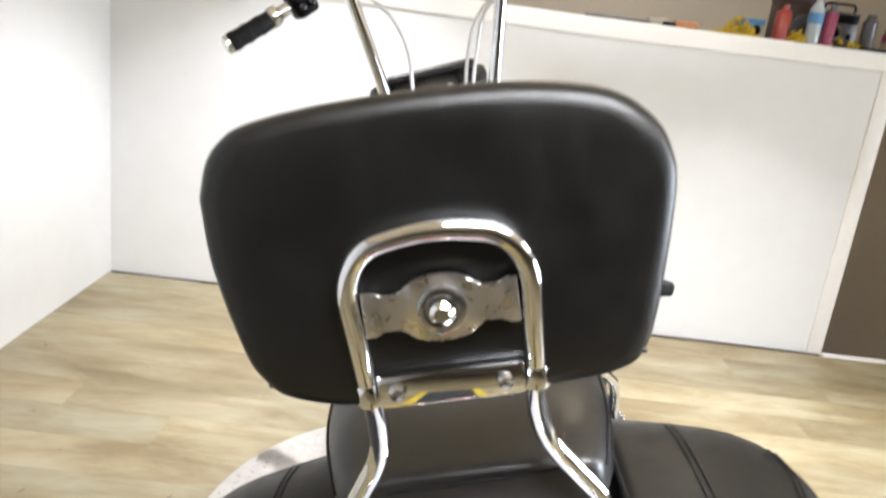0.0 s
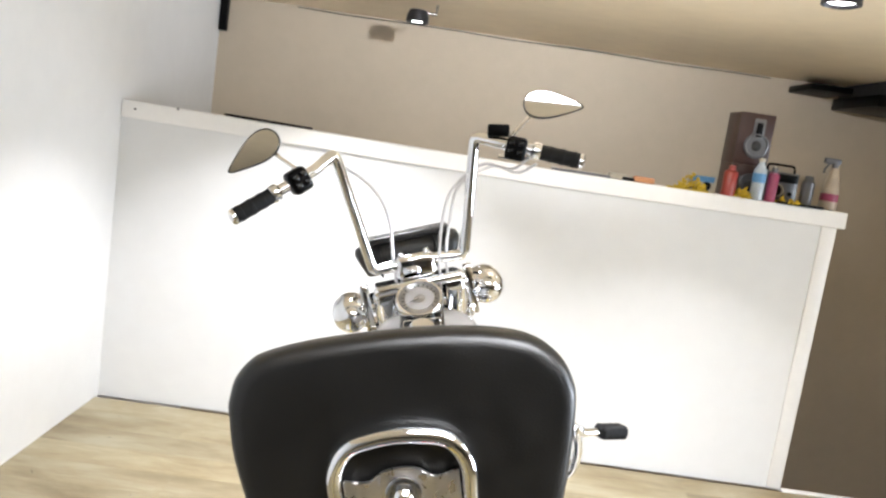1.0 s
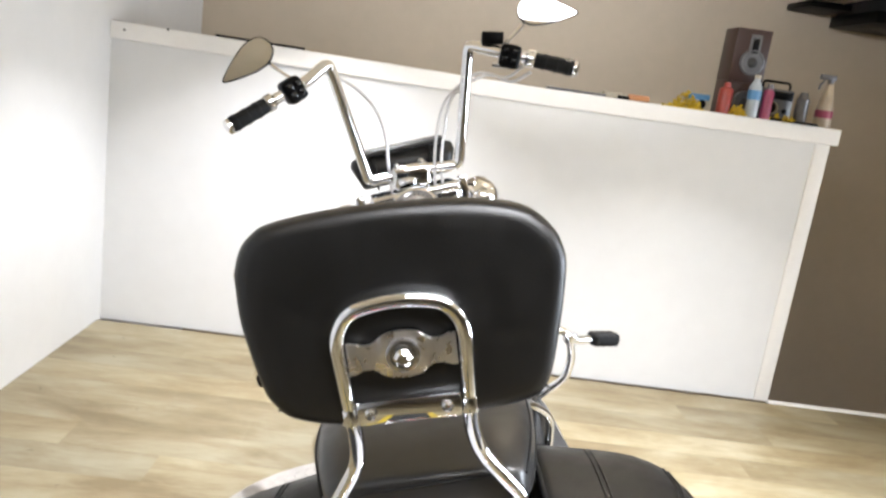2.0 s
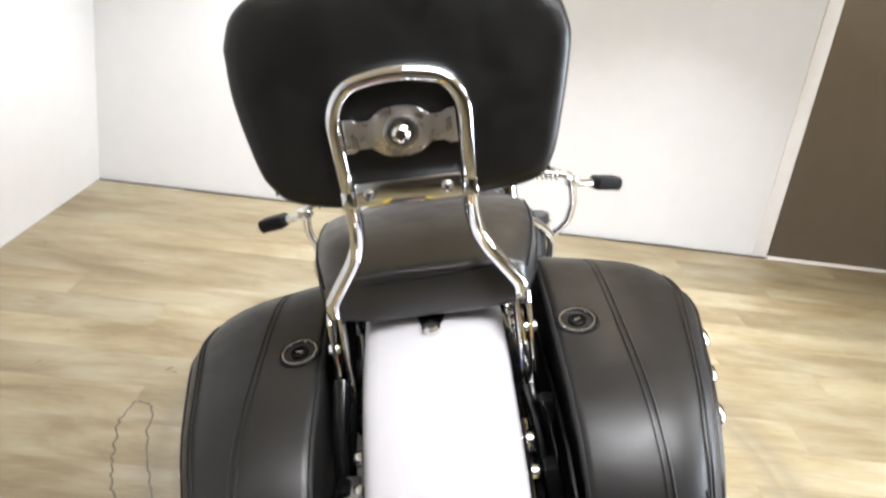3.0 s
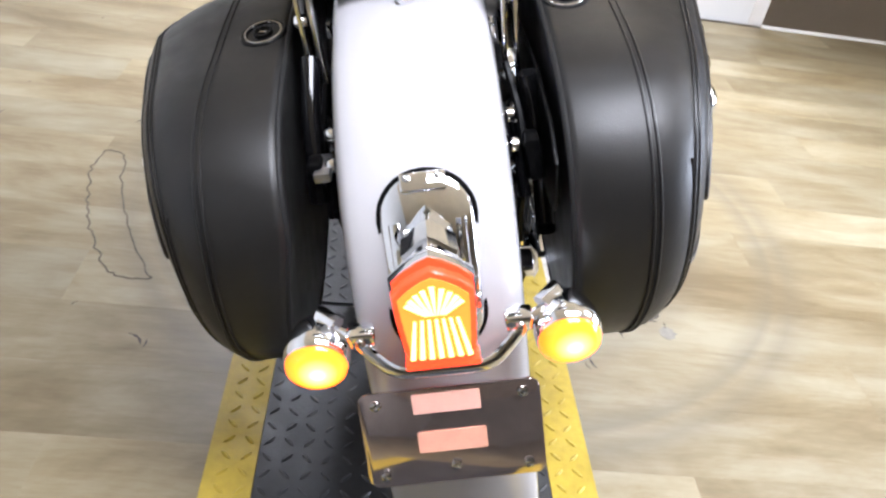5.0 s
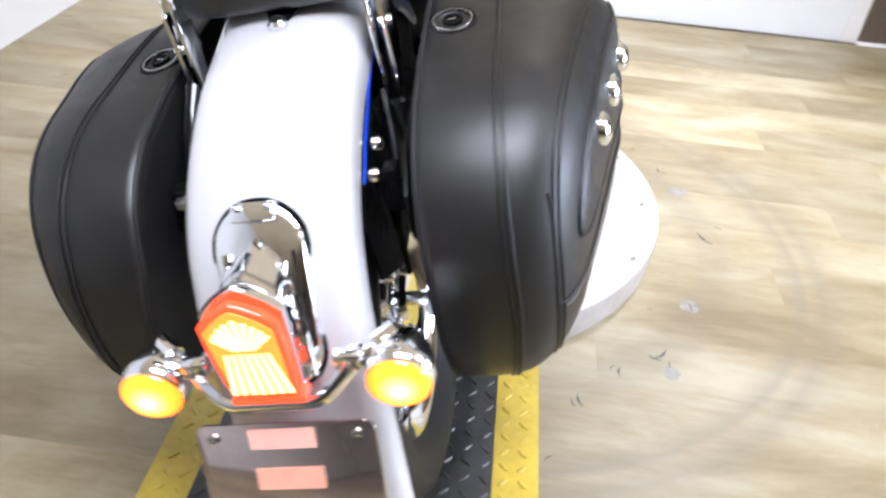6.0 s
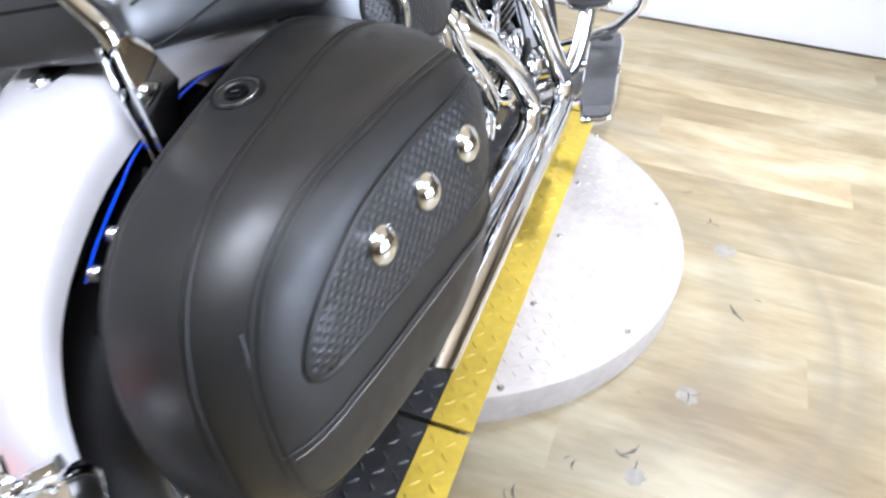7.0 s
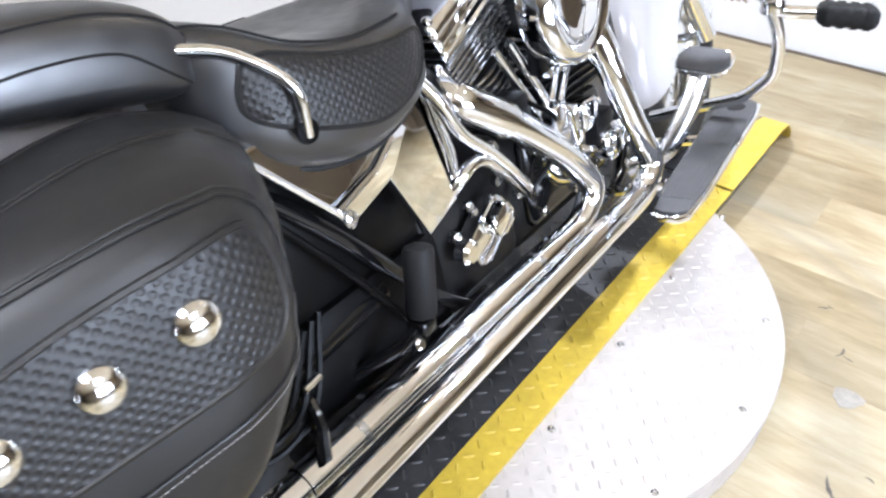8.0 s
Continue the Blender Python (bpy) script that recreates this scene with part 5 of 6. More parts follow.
for y0, lean, nm in ((1.655, -22.5, "rear"), (1.765, 22.5, "front")):
    up = Vector((0, math.sin(radians(lean)), math.cos(radians(lean))))
    base = Vector((0.0, y0, 0.44))
    cyl = part("cylinder", revolve([(0, 0.058), (0.155, 0.058)], base, up, 32), FIN, bike, "black finned cylinder")
    for k in range(10):
        h = 0.012 + k * 0.0140
        r = 0.106 - 0.004 * abs(k - 7) * 0.3
        part("fin", revolve([(h, 0.055), (h, r), (h + 0.0012, r + 0.0012), (h + 0.0045, r + 0.0012), (h + 0.0057, r), (h + 0.0057, 0.055)], base, up, 32, close=True), FIN, cyl)
        part("fin_edge", revolve([(h + 0.001, r + 0.0005), (h + 0.0004, r + 0.0030), (h + 0.0053, r + 0.0030), (h + 0.0047, r + 0.0005)], base, up, 32, close=True), STEEL, cyl, "polished fin edge")
    m = Matrix.Translation(base + up * 0.155) @ pose(0, 0, 0, -lean, 0, 0)
    head = part("cylinder_head", box(-0.09, 0.09, -0.085, 0.085, 0.0, 0.07, 0.012, m=m), FIN, bike, "black cylinder head")
    for k in range(6):
        part("head_fin", box(-0.098, 0.102, -0.094, 0.094, 0.004 + 0.0112 * k, 0.0098 + 0.0112 * k, 0.0018, m=m), STEEL, head, "polished head fin")
    rocker = part("rocker_box", box(-0.095, 0.10, -0.09, 0.09, 0.072, 0.145, 0.016, 3, m=m), CHROME, bike, "chrome rocker box")
    for k, h in enumerate((0.078, 0.098, 0.118)):
        part("rocker_rib", box(-0.098, 0.104, -0.093, 0.093, h, h + 0.006, 0.002, m=m), CHROME, rocker)
    for bx, by in ((0.085, 0.07), (0.085, -0.07), (-0.08, 0.07), (-0.08, -0.07)):
        part("bolt", revolve([(0.14, 0.009), (0.150, 0.009), (0.153, 0.005), (0.153, 0)], m @ Vector((bx, by, 0)), up, 10), CHROME, rocker)
    for dy in ((-0.012, 0.026) if lean < 0 else (0.022, -0.016)):
        rod = part("pushrod_tube", tube([(0.128, y0 + 0.048 * (1 if lean < 0 else -1) + dy, 0.43), base + up * 0.175 + Vector((0.114, dy * 1.2 + 0.02, 0))], 0.0095, 10), CHROME, bike, "chrome pushrod tube")
        part("tube_seal", revolve([(0, 0.014), (0.018, 0.014), (0.024, 0.010)], (0.128, y0 + 0.048 * (1 if lean < 0 else -1) + dy, 0.43), up + Vector((0, 0, 0.2)), 14), CHROME, rod)
part("intake", tube([(0.02, 1.71, 0.62), (0.15, 1.71, 0.625)], 0.03, 14), DARK, bike)
part("air_cleaner", revolve([(0.0, 0.095), (0.006, 0.112), (0.05, 0.116), (0.062, 0.109), (0.068, 0.094), (0.061, 0.080), (0.066, 0.050), (0.074, 0.02), (0.075, 0)], (0.145, 1.737, 0.645), (1, 0.0, 0.05), 40), CHROME, bike, "round chrome air cleaner")
part("cleaner_bracket", box(0.13, 0.16, 1.66, 1.69, 0.53, 0.60, 0.006), BLACK, bike)
part("horn_cover", box(0.10, 0.15, 1.575, 1.63, 0.46, 0.52, 0.01), CRINKLE, bike)

# ---------------------------------------------------------------- exhaust
def hollow(path, r, segs=18):
    """A pipe with an open, dark mouth at its end."""
    bm = sweep(bmesh.new(), path, r, segs, cap=False)
    end = Vector(path[-1])
    d = (end - Vector(path[-2])).normalized()
    inner = [Vector(path[-1]) - d * k for k in (0.0, 0.12)]
    sweep(bm, inner, r * 0.9, segs, cap=False)
    # slash-cut end: the upper lip reaches further back than the lower
    for v in bm.verts:
        if abs((v.co - end).dot(d)) < 0.002 and (v.co - end).length < r * 1.1:
            v.co += d * (v.co.z - end.z + r) * 0.9
    return bm


rear_pipe = rounded([(0.10, 1.445, 0.605), (0.160, 1.405, 0.592), (0.188, 1.51, 0.512), (0.195, 1.645, 0.392), (0.198, 1.728, 0.285), (0.194, 1.67, 0.228), (0.191, 1.58, 0.226), (0.177, 0.905, 0.222)], 0.06, 9)
front_pipe = rounded([(0.09, 1.80, 0.655), (0.165, 1.80, 0.625), (0.205, 1.812, 0.51), (0.225, 1.855, 0.36), (0.237, 1.903, 0.255), (0.240, 1.84, 0.219), (0.242, 1.76, 0.217), (0.242, 0.912, 0.217)], 0.06, 9)
for path, nm in ((rear_pipe, "upper"), (front_pipe, "lower")):
    pipe = part("exhaust_pipe", hollow(path, 0.0265), CHROME, bike, "long chrome exhaust pipe")
    straight = [q for q in path if q.y < 1.60 and q.z < 0.24]
    a, b = straight[0], straight[-1]
    pts = [a + (b - a) * f for f in (0.03, 0.97)]
    part("heat_shield", sweep(bmesh.new(), pts, 0.0300, 20, cap=False), CHROME, pipe, "chrome heat shield")
    d = (Vector(path[-1]) - Vector(path[-2])).normalized()
    # dark plug, its colour gives the shade inside the pipe
    part("mouth", revolve([(-0.05, 0), (-0.05, 0.023)], Vector(path[-1]), d, 18), DARK, pipe, "dark disc for the shade inside the pipe")
    for f in (0.12, 0.45, 0.8):
        c = a + (b - a) * f
        part("clamp", sweep(bmesh.new(), [c, c + (b - a).normalized() * 0.012], 0.0312, 20), STEEL, pipe)
part("header_shield", sweep(bmesh.new(), rear_pipe[6:16], 0.0315, 18, cap=False), CHROME, bike, "chrome header shield")
part("header_shield", sweep(bmesh.new(), front_pipe[6:16], 0.0315, 18, cap=False), CHROME, bike, "chrome header shield")
part("pipe_hanger", tube(rounded([(0.14, 1.0, 0.33), (0.19, 0.98, 0.30), (0.20, 0.96, 0.25)], 0.02), 0.010, 8), GLOSSBLACK, bike)

# ---------------------------------------------------------------- foot controls
for sx in (-1, 1):
    bm = revolve([(0, 0.021), (0.004, 0.024), (0.10, 0.0245), (0.108, 0.022), (0.112, 0.012), (0.112, 0)], (sx * 0.205, 1.195, 0.335), (sx * -0.02, 0.28, 1), 20)
    peg = part("passenger_peg", bm, RUBBER, bike, "folded black rubber passenger peg")
    part("peg_mount", join(tube([(sx * 0.13, 1.10, 0.27), (sx * 0.19, 1.16, 0.30), (sx * 0.205, 1.19, 0.325)], 0.011, 10), box(min(sx * 0.185, sx * 0.225), max(sx * 0.185, sx * 0.225), 1.175, 1.205, 0.310, 0.335, 0.006)), GLOSSBLACK, peg, "black peg mount")

    c0, c1 = Vector((sx * 0.338, 1.735, 0.232)), Vector((sx * 0.289, 2.262, 0.248))
    along = (c1 - c0).normalized()
    acr = Vector((0, 0, 1)).cross(along).normalized() * -1
    upv = along.cross(acr).normalized()
    if upv.z < 0:
        upv = -upv
    L = (c1 - c0).length
    mm = Matrix((( acr.x, along.x, upv.x, (c0.x + c1.x) / 2), (acr.y, along.y, upv.y, (c0.y + c1.y) / 2), (acr.z, along.z, upv.z, (c0.z + c1.z) / 2), (0, 0, 0, 1)))
    shape = [(-0.030, -L / 2 + 0.01), (-0.012, -L / 2), (0.022, -L / 2), (0.040, -L / 2 + 0.015), (0.047, -L / 2 + 0.10), (0.050, L / 2 - 0.06), (0.044, L / 2 - 0.012), (0.030, L / 2), (-0.034, L / 2), (-0.047, L / 2 - 0.012), (-0.048, L / 2 - 0.10), (-0.042, -L / 2 + 0.12)]
    board = part("floorboard", slab(shape, 0.014, mm @ pose(0, 0, -0.014), 0.004), CHROME, bike, "long chrome footboard with a ribbed rubber pad")
    part("rubber_pad", slab([(x * 0.88, y * 0.97) for x, y in shape], 0.006, mm @ pose(0, 0, 0.001), 0.002), GREYRUBBER, board, "grey ribbed rubber pad")
    for k in range(11):
        part("rib", box(-0.036 + 0.0072 * k - 0.0016, -0.036 + 0.0072 * k + 0.0016, -L / 2 + 0.06, L / 2 - 0.03, 0.006, 0.0085, m=mm), GREYRUBBER, board, "", 0)
    part("board_badge", revolve([(0, 0.02), (0.0015, 0.02), (0.002, 0.017), (0.0015, 0)], mm @ Vector((0, L / 2 - 0.05, 0.0075)), upv, 20), RUBBER, board)
    part("board_bracket", tube([(sx * 0.13, 1.86, 0.19), (sx * 0.31, 1.90, 0.222)], 0.012, 8), CHROME, bike)
    part("board_bracket", tube([(sx * 0.13, 2.05, 0.22), (sx * 0.30, 2.08, 0.235)], 0.012, 8), CHROME, bike)

    # engine guard with a sprung cross bar and a folding peg
    guard = part("engine_guard", tube(rounded([(sx * 0.02, 2.12, 0.59), (sx * 0.20, 2.10, 0.575), (sx * 0.418, 2.06, 0.553), (sx * 0.431, 2.085, 0.46), (sx * 0.410, 2.12, 0.37), (sx * 0.33, 2.16, 0.30), (sx * 0.12, 2.14, 0.25)], 0.03), 0.0135, 12), CHROME, bike, "chrome engine guard hoop")
    coil = []
    for k in range(9 * 10 + 1):
        a = 2 * math.pi * k / 10
        f = k / 90
        c = Vector((sx * (0.25 + 0.13 * f), 2.092 - 0.026 * f, 0.570 - 0.013 * f))
        coil.append(c + Vector((0, math.cos(a), math.sin(a))) * 0.0195)
    part("coil", tube(coil, 0.0045, 6), CHROME, guard, "coiled chrome wrap")
    peg = part("highway_peg", join(tube([(sx * 0.405, 2.06, 0.53), (sx * 0.45, 2.075, 0.512), (sx * 0.49, 2.095, 0.503)], 0.013, 10), revolve([(0, 0.022), (0.02, 0.024), (0.024, 0.022)], (sx * 0.425, 2.063, 0.54), (0, 0, -1), 16)), CHROME, bike, "highway peg on the engine guard")
    pm = Matrix.Translation((sx * 0.541, 2.118, 0.490)) @ pose(0, 0, 0, 0, sx * 14, sx * 24)
    part("peg_rubber", box(-0.054, 0.054, -0.026, 0.026, -0.020, 0.020, 0.014, 4, m=pm), RUBBER, peg, "black rubber peg block")
    for k in range(4):
        part("peg_rib", box(-0.035 + 0.023 * k - 0.004, -0.035 + 0.023 * k + 0.004, -0.0275, 0.0275, -0.0215, 0.0215, 0.010, 3, m=pm), RUBBER, peg)

pedal = part("brake_pedal", join(tube(rounded([(0.16, 1.93, 0.22), (0.23, 1.97, 0.24), (0.265, 2.02, 0.32), (0.282, 2.075, 0.405)], 0.05), 0.014, 10, flat=1.7)), STEEL, bike, "steel brake pedal with a rubber pad")
pm = Matrix.Translation((0.288, 2.060, 0.414)) @ pose(0, 0, 0, 28, 4, -8)
part("pedal_plate", slab(soft_rect(0.120, 0.070, 0.025), 0.008, pm, 0.002), CHROME, pedal)
part("pedal_rubber", slab(soft_rect(0.110, 0.061, 0.023), 0.006, pm @ pose(0, 0, 0.008), 0.003), GREYRUBBER, pedal, "grey rubber pedal pad")
part("shift_lever", tube(rounded([(-0.15, 1.80, 0.25), (-0.22, 1.85, 0.27), (-0.24, 2.08, 0.30)], 0.03), 0.008, 8), CHROME, bike)
part("side_stand", tube(rounded([(-0.12, 1.68, 0.19), (-0.20, 1.60, 0.10), (-0.262, 1.56, -0.047)], 0.03), 0.011, 10), GLOSSBLACK, bike, "black side stand holding the leaning bike")
part("stand_foot", slab(soft_rect(0.06, 0.05, 0.015), 0.008, pose(-0.262, 1.56, -0.0655, 0, 14.2, 0), 0.002), GLOSSBLACK, bike)

# ---------------------------------------------------------------- tank, console, front end
TANK = [(1.47, 0.05, 0.79, 0.84), (1.49, 0.085, 0.765, 0.88), (1.55, 0.122, 0.745, 0.925), (1.65, 0.150, 0.74, 0.965), (1.76, 0.160, 0.76, 0.990), (1.86, 0.150, 0.80, 0.998), (1.93, 0.122, 0.84, 0.985), (1.965, 0.08, 0.88, 0.965), (1.975, 0.04, 0.90, 0.945)]
part("fuel_tank", skin(loft(TANK, 40, 0.72)), PAINT, bike, "white painted fuel tank", 60)
console = []
for y, z in ((1.50, 0.905), (1.58, 0.955), (1.66, 0.985), (1.72, 1.000), (1.80, 1.012), (1.88, 1.010), (1.93, 0.995)):
    console.append((y, z))
rings = []
for y, z in console:
    w = 0.056
    rings.append([(-w, y, z - 0.02), (-w, y, z + 0.006), (-w + 0.008, y, z + 0.012), (w - 0.008, y, z + 0.012), (w, y, z + 0.006), (w, y, z - 0.02)])
con = part("tank_console", skin(rings), GLOSSBLACK, bike, "black tank console with a round speedometer")
part("console_trim", tube([(x, y, z + 0.012) for y, z in [(1.62, 0.972), (1.70, 0.998)] for x in ((-0.047, 0.047) if y == 1.62 else (0.047, -0.047))], 0.0022, 6, True), CHROME, con)
part("filler_cap", revolve([(0, 0.03), (0.015, 0.03), (0.02, 0.024), (0.02, 0)], (0.0, 1.655, 0.995), (0, -0.35, 1), 24), CHROME, con)
SP, SN = Vector((-0.002, 1.757, 1.050)), Vector((0, -0.62, 0.78))
speedo = part("speedometer", revolve([(-0.035, 0.050), (-0.01, 0.062), (0.006, 0.0635), (0.012, 0.060), (0.010, 0.054), (0.004, 0.052), (0.004, 0)], SP, SN, 36), CHROME, con, "chrome speedometer with a pale dial")
part("dial", revolve([(0.0042, 0.052), (0.0052, 0.050), (0.0052, 0)], SP, SN, 36), ALU, speedo, "silver dial with a white ring")
part("dial_ring", revolve([(0.0054, 0.038), (0.0062, 0.038), (0.0062, 0.015), (0.0054, 0.015)], SP, SN, 36, close=True), PAINT, speedo)
part("needle", tube([SP + SN.normalized() * 0.007, SP + SN.normalized() * 0.007 + Vector((-0.026, -0.008, -0.007))], 0.0012, 5), BLACK, speedo)
ticks = []
for k in range(17):
    a = radians(-130 + 260 * k / 16)
    u = Vector((1, 0, 0))
    w = SN.normalized().cross(u)
    dirv = u * math.sin(a) - w * -math.cos(a)
    ticks.append(tube([SP + SN.normalized() * 0.0062 + dirv * 0.040, SP + SN.normalized() * 0.0062 + dirv * 0.047], 0.0009, 4))
part("dial_scale", join(*ticks), BLACK, speedo)

# fork, headlamp nacelle, risers, and the bars turned a little to the left
TURN = 9.0
HEAD = Vector((0.0, 1.98, 0.95))
RAKE = 32.0
steer = Matrix.Translation(HEAD) @ pose(0, 0, 0, RAKE, 0, 0) @ pose(0, 0, 0, 0, 0, TURN) @ pose(0, 0, 0, -RAKE, 0, 0) @ Matrix.Translation(-HEAD)
def S(*p):
    return steer @ Vector(p)


for sx in (-1, 1):
    part("fork_leg", join(tube([S(sx * 0.105, 1.95, 1.04), S(sx * 0.105, 2.29, 0.66)], 0.032, 16), tube([S(sx * 0.105, 2.29, 0.66), S(sx * 0.105, 2.55, 0.30)], 0.027, 16)), CHROME, bike, "chrome fork leg")
part("headlamp", revolve([(-0.12, 0.05), (-0.06, 0.085), (0.0, 0.098), (0.04, 0.1), (0.05, 0.094), (0.05, 0.0)], S(0, 2.10, 0.93), steer.to_3x3() @ Vector((0, 1, -0.05)), 32), CHROME, bike, "chrome headlamp shell")
part("fork_top", join(box(-0.13, 0.13, 1.92, 2.02, 1.045, 1.075, 0.012, 3, m=steer), box(-0.055, 0.055, 1.928, 1.99, 1.075, 1.145, 0.015, 3, m=steer)), CHROME, bike, "chrome fork top and riser clamp")
for sx in (-1, 1):
    part("clamp_bolt", revolve([(0, 0.009), (0.008, 0.009), (0.012, 0.005), (0.012, 0)], S(sx * 0.036, 1.944, 1.142), (0, -0.5, 1), 12), STEEL, bike)
part("handlebar", tube(rounded([(-0.441, 1.735, 1.315), (-0.245, 1.84, 1.405), (-0.19, 1.872, 1.445), (-0.128, 1.935, 1.109), (-0.05, 1.95, 1.117), (0.05, 1.962, 1.125), (0.130, 1.965, 1.124), (0.190, 1.93, 1.450), (0.262, 1.90, 1.425), (0.462, 1.87, 1.357)], 0.018, 5), 0.0155, 14), CHROME, bike, "tall polished chrome handlebar")
for a, b, nm in (((-0.441, 1.735, 1.315), (-0.338, 1.79, 1.362), "L"), ((0.462, 1.87, 1.357), (0.345, 1.8875, 1.397), "R")):
    a, b = Vector(a), Vector(b)
    d = (b - a).normalized()
    grip = part("grip", revolve([(-0.004, 0.0), (-0.004, 0.017), (0.004, 0.021), (0.105, 0.0205), (0.112, 0.019)], a, d, 20), RUBBER, bike, "black rubber hand grip with chrome ends")
    part("end_cap", revolve([(-0.012, 0), (-0.012, 0.012), (-0.006, 0.021), (0.002, 0.0215), (0.004, 0.02)], a, d, 20), CHROME, grip)
    part("collar", revolve([(0.108, 0.022), (0.112, 0.024), (0.128, 0.024), (0.132, 0.02)], a, d, 20), CHROME, grip)
    for k in range(3):
        part("grip_band", revolve([(0.012 + 0.032 * k, 0.0212), (0.013 + 0.032 * k, 0.0222), (0.022 + 0.032 * k, 0.0222), (0.023 + 0.032 * k, 0.0212)], a, d, 20, close=True), RUBBER, grip)
for c, rz, ry, sx in (((-0.285, 1.815, 1.387), 28, -24, -1), ((0.297, 1.892, 1.410), -8, 18, 1)):
    m = Matrix.Translation(c) @ pose(0, 0, 0, 0, ry, rz)
    sw = part("switch_housing", box(-0.028, 0.028, -0.030, 0.026, -0.034, 0.030, 0.012, 3, m=m), BLACK, bike, "black switch housing")
    for k, (bx, bz) in enumerate(((-0.012, 0.012), (0.012, 0.012), (-0.012, -0.010), (0.012, -0.012))):
        part("switch_button", box(bx - 0.008, bx + 0.008, -0.038, -0.028, bz - 0.007, bz + 0.007, 0.003, m=m), GLOSSBLACK, sw)
    part("lever_perch", join(box(-0.02, 0.022, 0.0, 0.05, -0.018, 0.018, 0.006, m=m), tube([m @ Vector((0.0, 0.045, 0)), m @ Vector((sx * 0.05, 0.062, -0.004)), m @ Vector((sx * 0.16, 0.058, -0.012))], 0.007, 8, flat=1.3)), BLACK, sw)
part("fluid_reservoir", box(-0.030, 0.030, -0.018, 0.018, -0.018, 0.016, 0.006, m=Matrix.Translation((0.255, 1.905, 1.462)) @ pose(0, 0, 0, 0, 8, -6)), BLACK, bike, "black brake fluid reservoir")
# mirrors: teardrop glass in a chrome shell
def mirror(centre, stem_from, rot, sx):
    m = Matrix.Translation(centre) @ rot
    shape = []
    for k in range(40):
        a = 2 * math.pi * k / 40
        x = 0.076 * math.cos(a)
        w = 0.040 * (0.62 - 0.38 * math.cos(a)) * 1.22
        shape.append((x, w * math.sin(a)))
    shape = [(sx * x, y) for x, y in shape]
    if sx < 0:
        shape = shape[::-1]
    root = part("mirror", slab([(x * 1.05, y * 1.08) for x, y in shape], 0.016, m @ pose(0, 0, -0.016), 0.006, 3), BLACK, bike, "teardrop mirror with a chrome back")
    part("glass", slab(shape, 0.0012, m @ pose(0, 0, 0.0006)), MIRROR, root, "mirror glass", 0)
    part("mirror_rim", tube([m @ Vector((x * 1.03, y * 1.05, 0.0)) for x, y in shape], 0.0018, 6, True), GLOSSBLACK, root)
    part("stem", tube(rounded([stem_from, (Vector(stem_from) + Vector(centre)) / 2 + Vector((0, 0.02, 0.015)), m @ Vector((-sx * 0.045, 0, -0.018))], 0.03), 0.005, 8), CHROME, root)
    return root


mirror((-0.388, 1.80, 1.468), (-0.278, 1.815, 1.41), pose(0, 0, 0, 84, 0, 6) @ pose(0, 0, 0, 0, 0, 33), -1)
mirror((0.402, 1.87, 1.512), (0.285, 1.895, 1.44), pose(0, 0, 0, 82.8, 0, -7) @ pose(0, 0, 0, 0, 0, -10), 1)
part("clutch_cable", tube(spline([(-0.225, 1.87, 1.425), (-0.188, 1.91, 1.412), (-0.131, 1.93, 1.371), (-0.087, 1.93, 1.312), (-0.067, 1.93, 1.239), (-0.069, 1.93, 1.143), (-0.07, 1.97, 1.05)], 8), 0.0048, 8), CLEAR, bike, "clear braided cable")
part("brake_line", tube(spline([(0.330, 1.90, 1.38), (0.284, 1.93, 1.353), (0.215, 1.95, 1.374), (0.157, 1.95, 1.348), (0.105, 1.95, 1.298), (0.075, 1.95, 1.214), (0.059, 1.95, 1.122), (0.055, 1.98, 1.03)], 8), 0.0042, 8), CLEAR, bike, "clear braided brake line")
part("brake_line", tube(spline([(0.350, 1.91, 1.36), (0.300, 1.95, 1.340), (0.230, 1.955, 1.365), (0.134, 1.955, 1.319), (0.096, 1.955, 1.212), (0.080, 1.955, 1.133), (0.078, 1.98, 1.03)], 8), 0.0042, 8), CLEAR, bike, "clear braided brake line")
part("lever_rod", tube([(0.25, 1.925, 1.392), (0.32, 1.91, 1.375), (0.345, 1.905, 1.385)], 0.006, 8), CHROME, bike)
# rolled leather tool bag on the fork
roll = part("tool_roll", tube([S(-0.150, 2.13, 1.121), S(-0.145, 2.13, 1.123), S(-0.13, 2.13, 1.126), S(0.0, 2.13, 1.131), S(0.13, 2.13, 1.126), S(0.147, 2.13, 1.123), S(0.152, 2.13, 1.121)], [0.03, 0.045, 0.052, 0.055, 0.052, 0.045, 0.03], 24), LEATHER, bike, "rolled black leather tool bag", 60)
part("flap", box(-0.135, 0.137, 2.085, 2.185, 1.171, 1.191, 0.008, 2, m=steer), LEATHER, roll)
for k in (-0.09, 0.08):
    part("strap", tube([S(k, 2.13 + 0.0565 * math.cos(a), 1.129 + 0.0565 * math.sin(a)) for a in [2 * math.pi * i / 24 for i in range(24)]], 0.004, 6, True, 2.4), SEAM, roll)
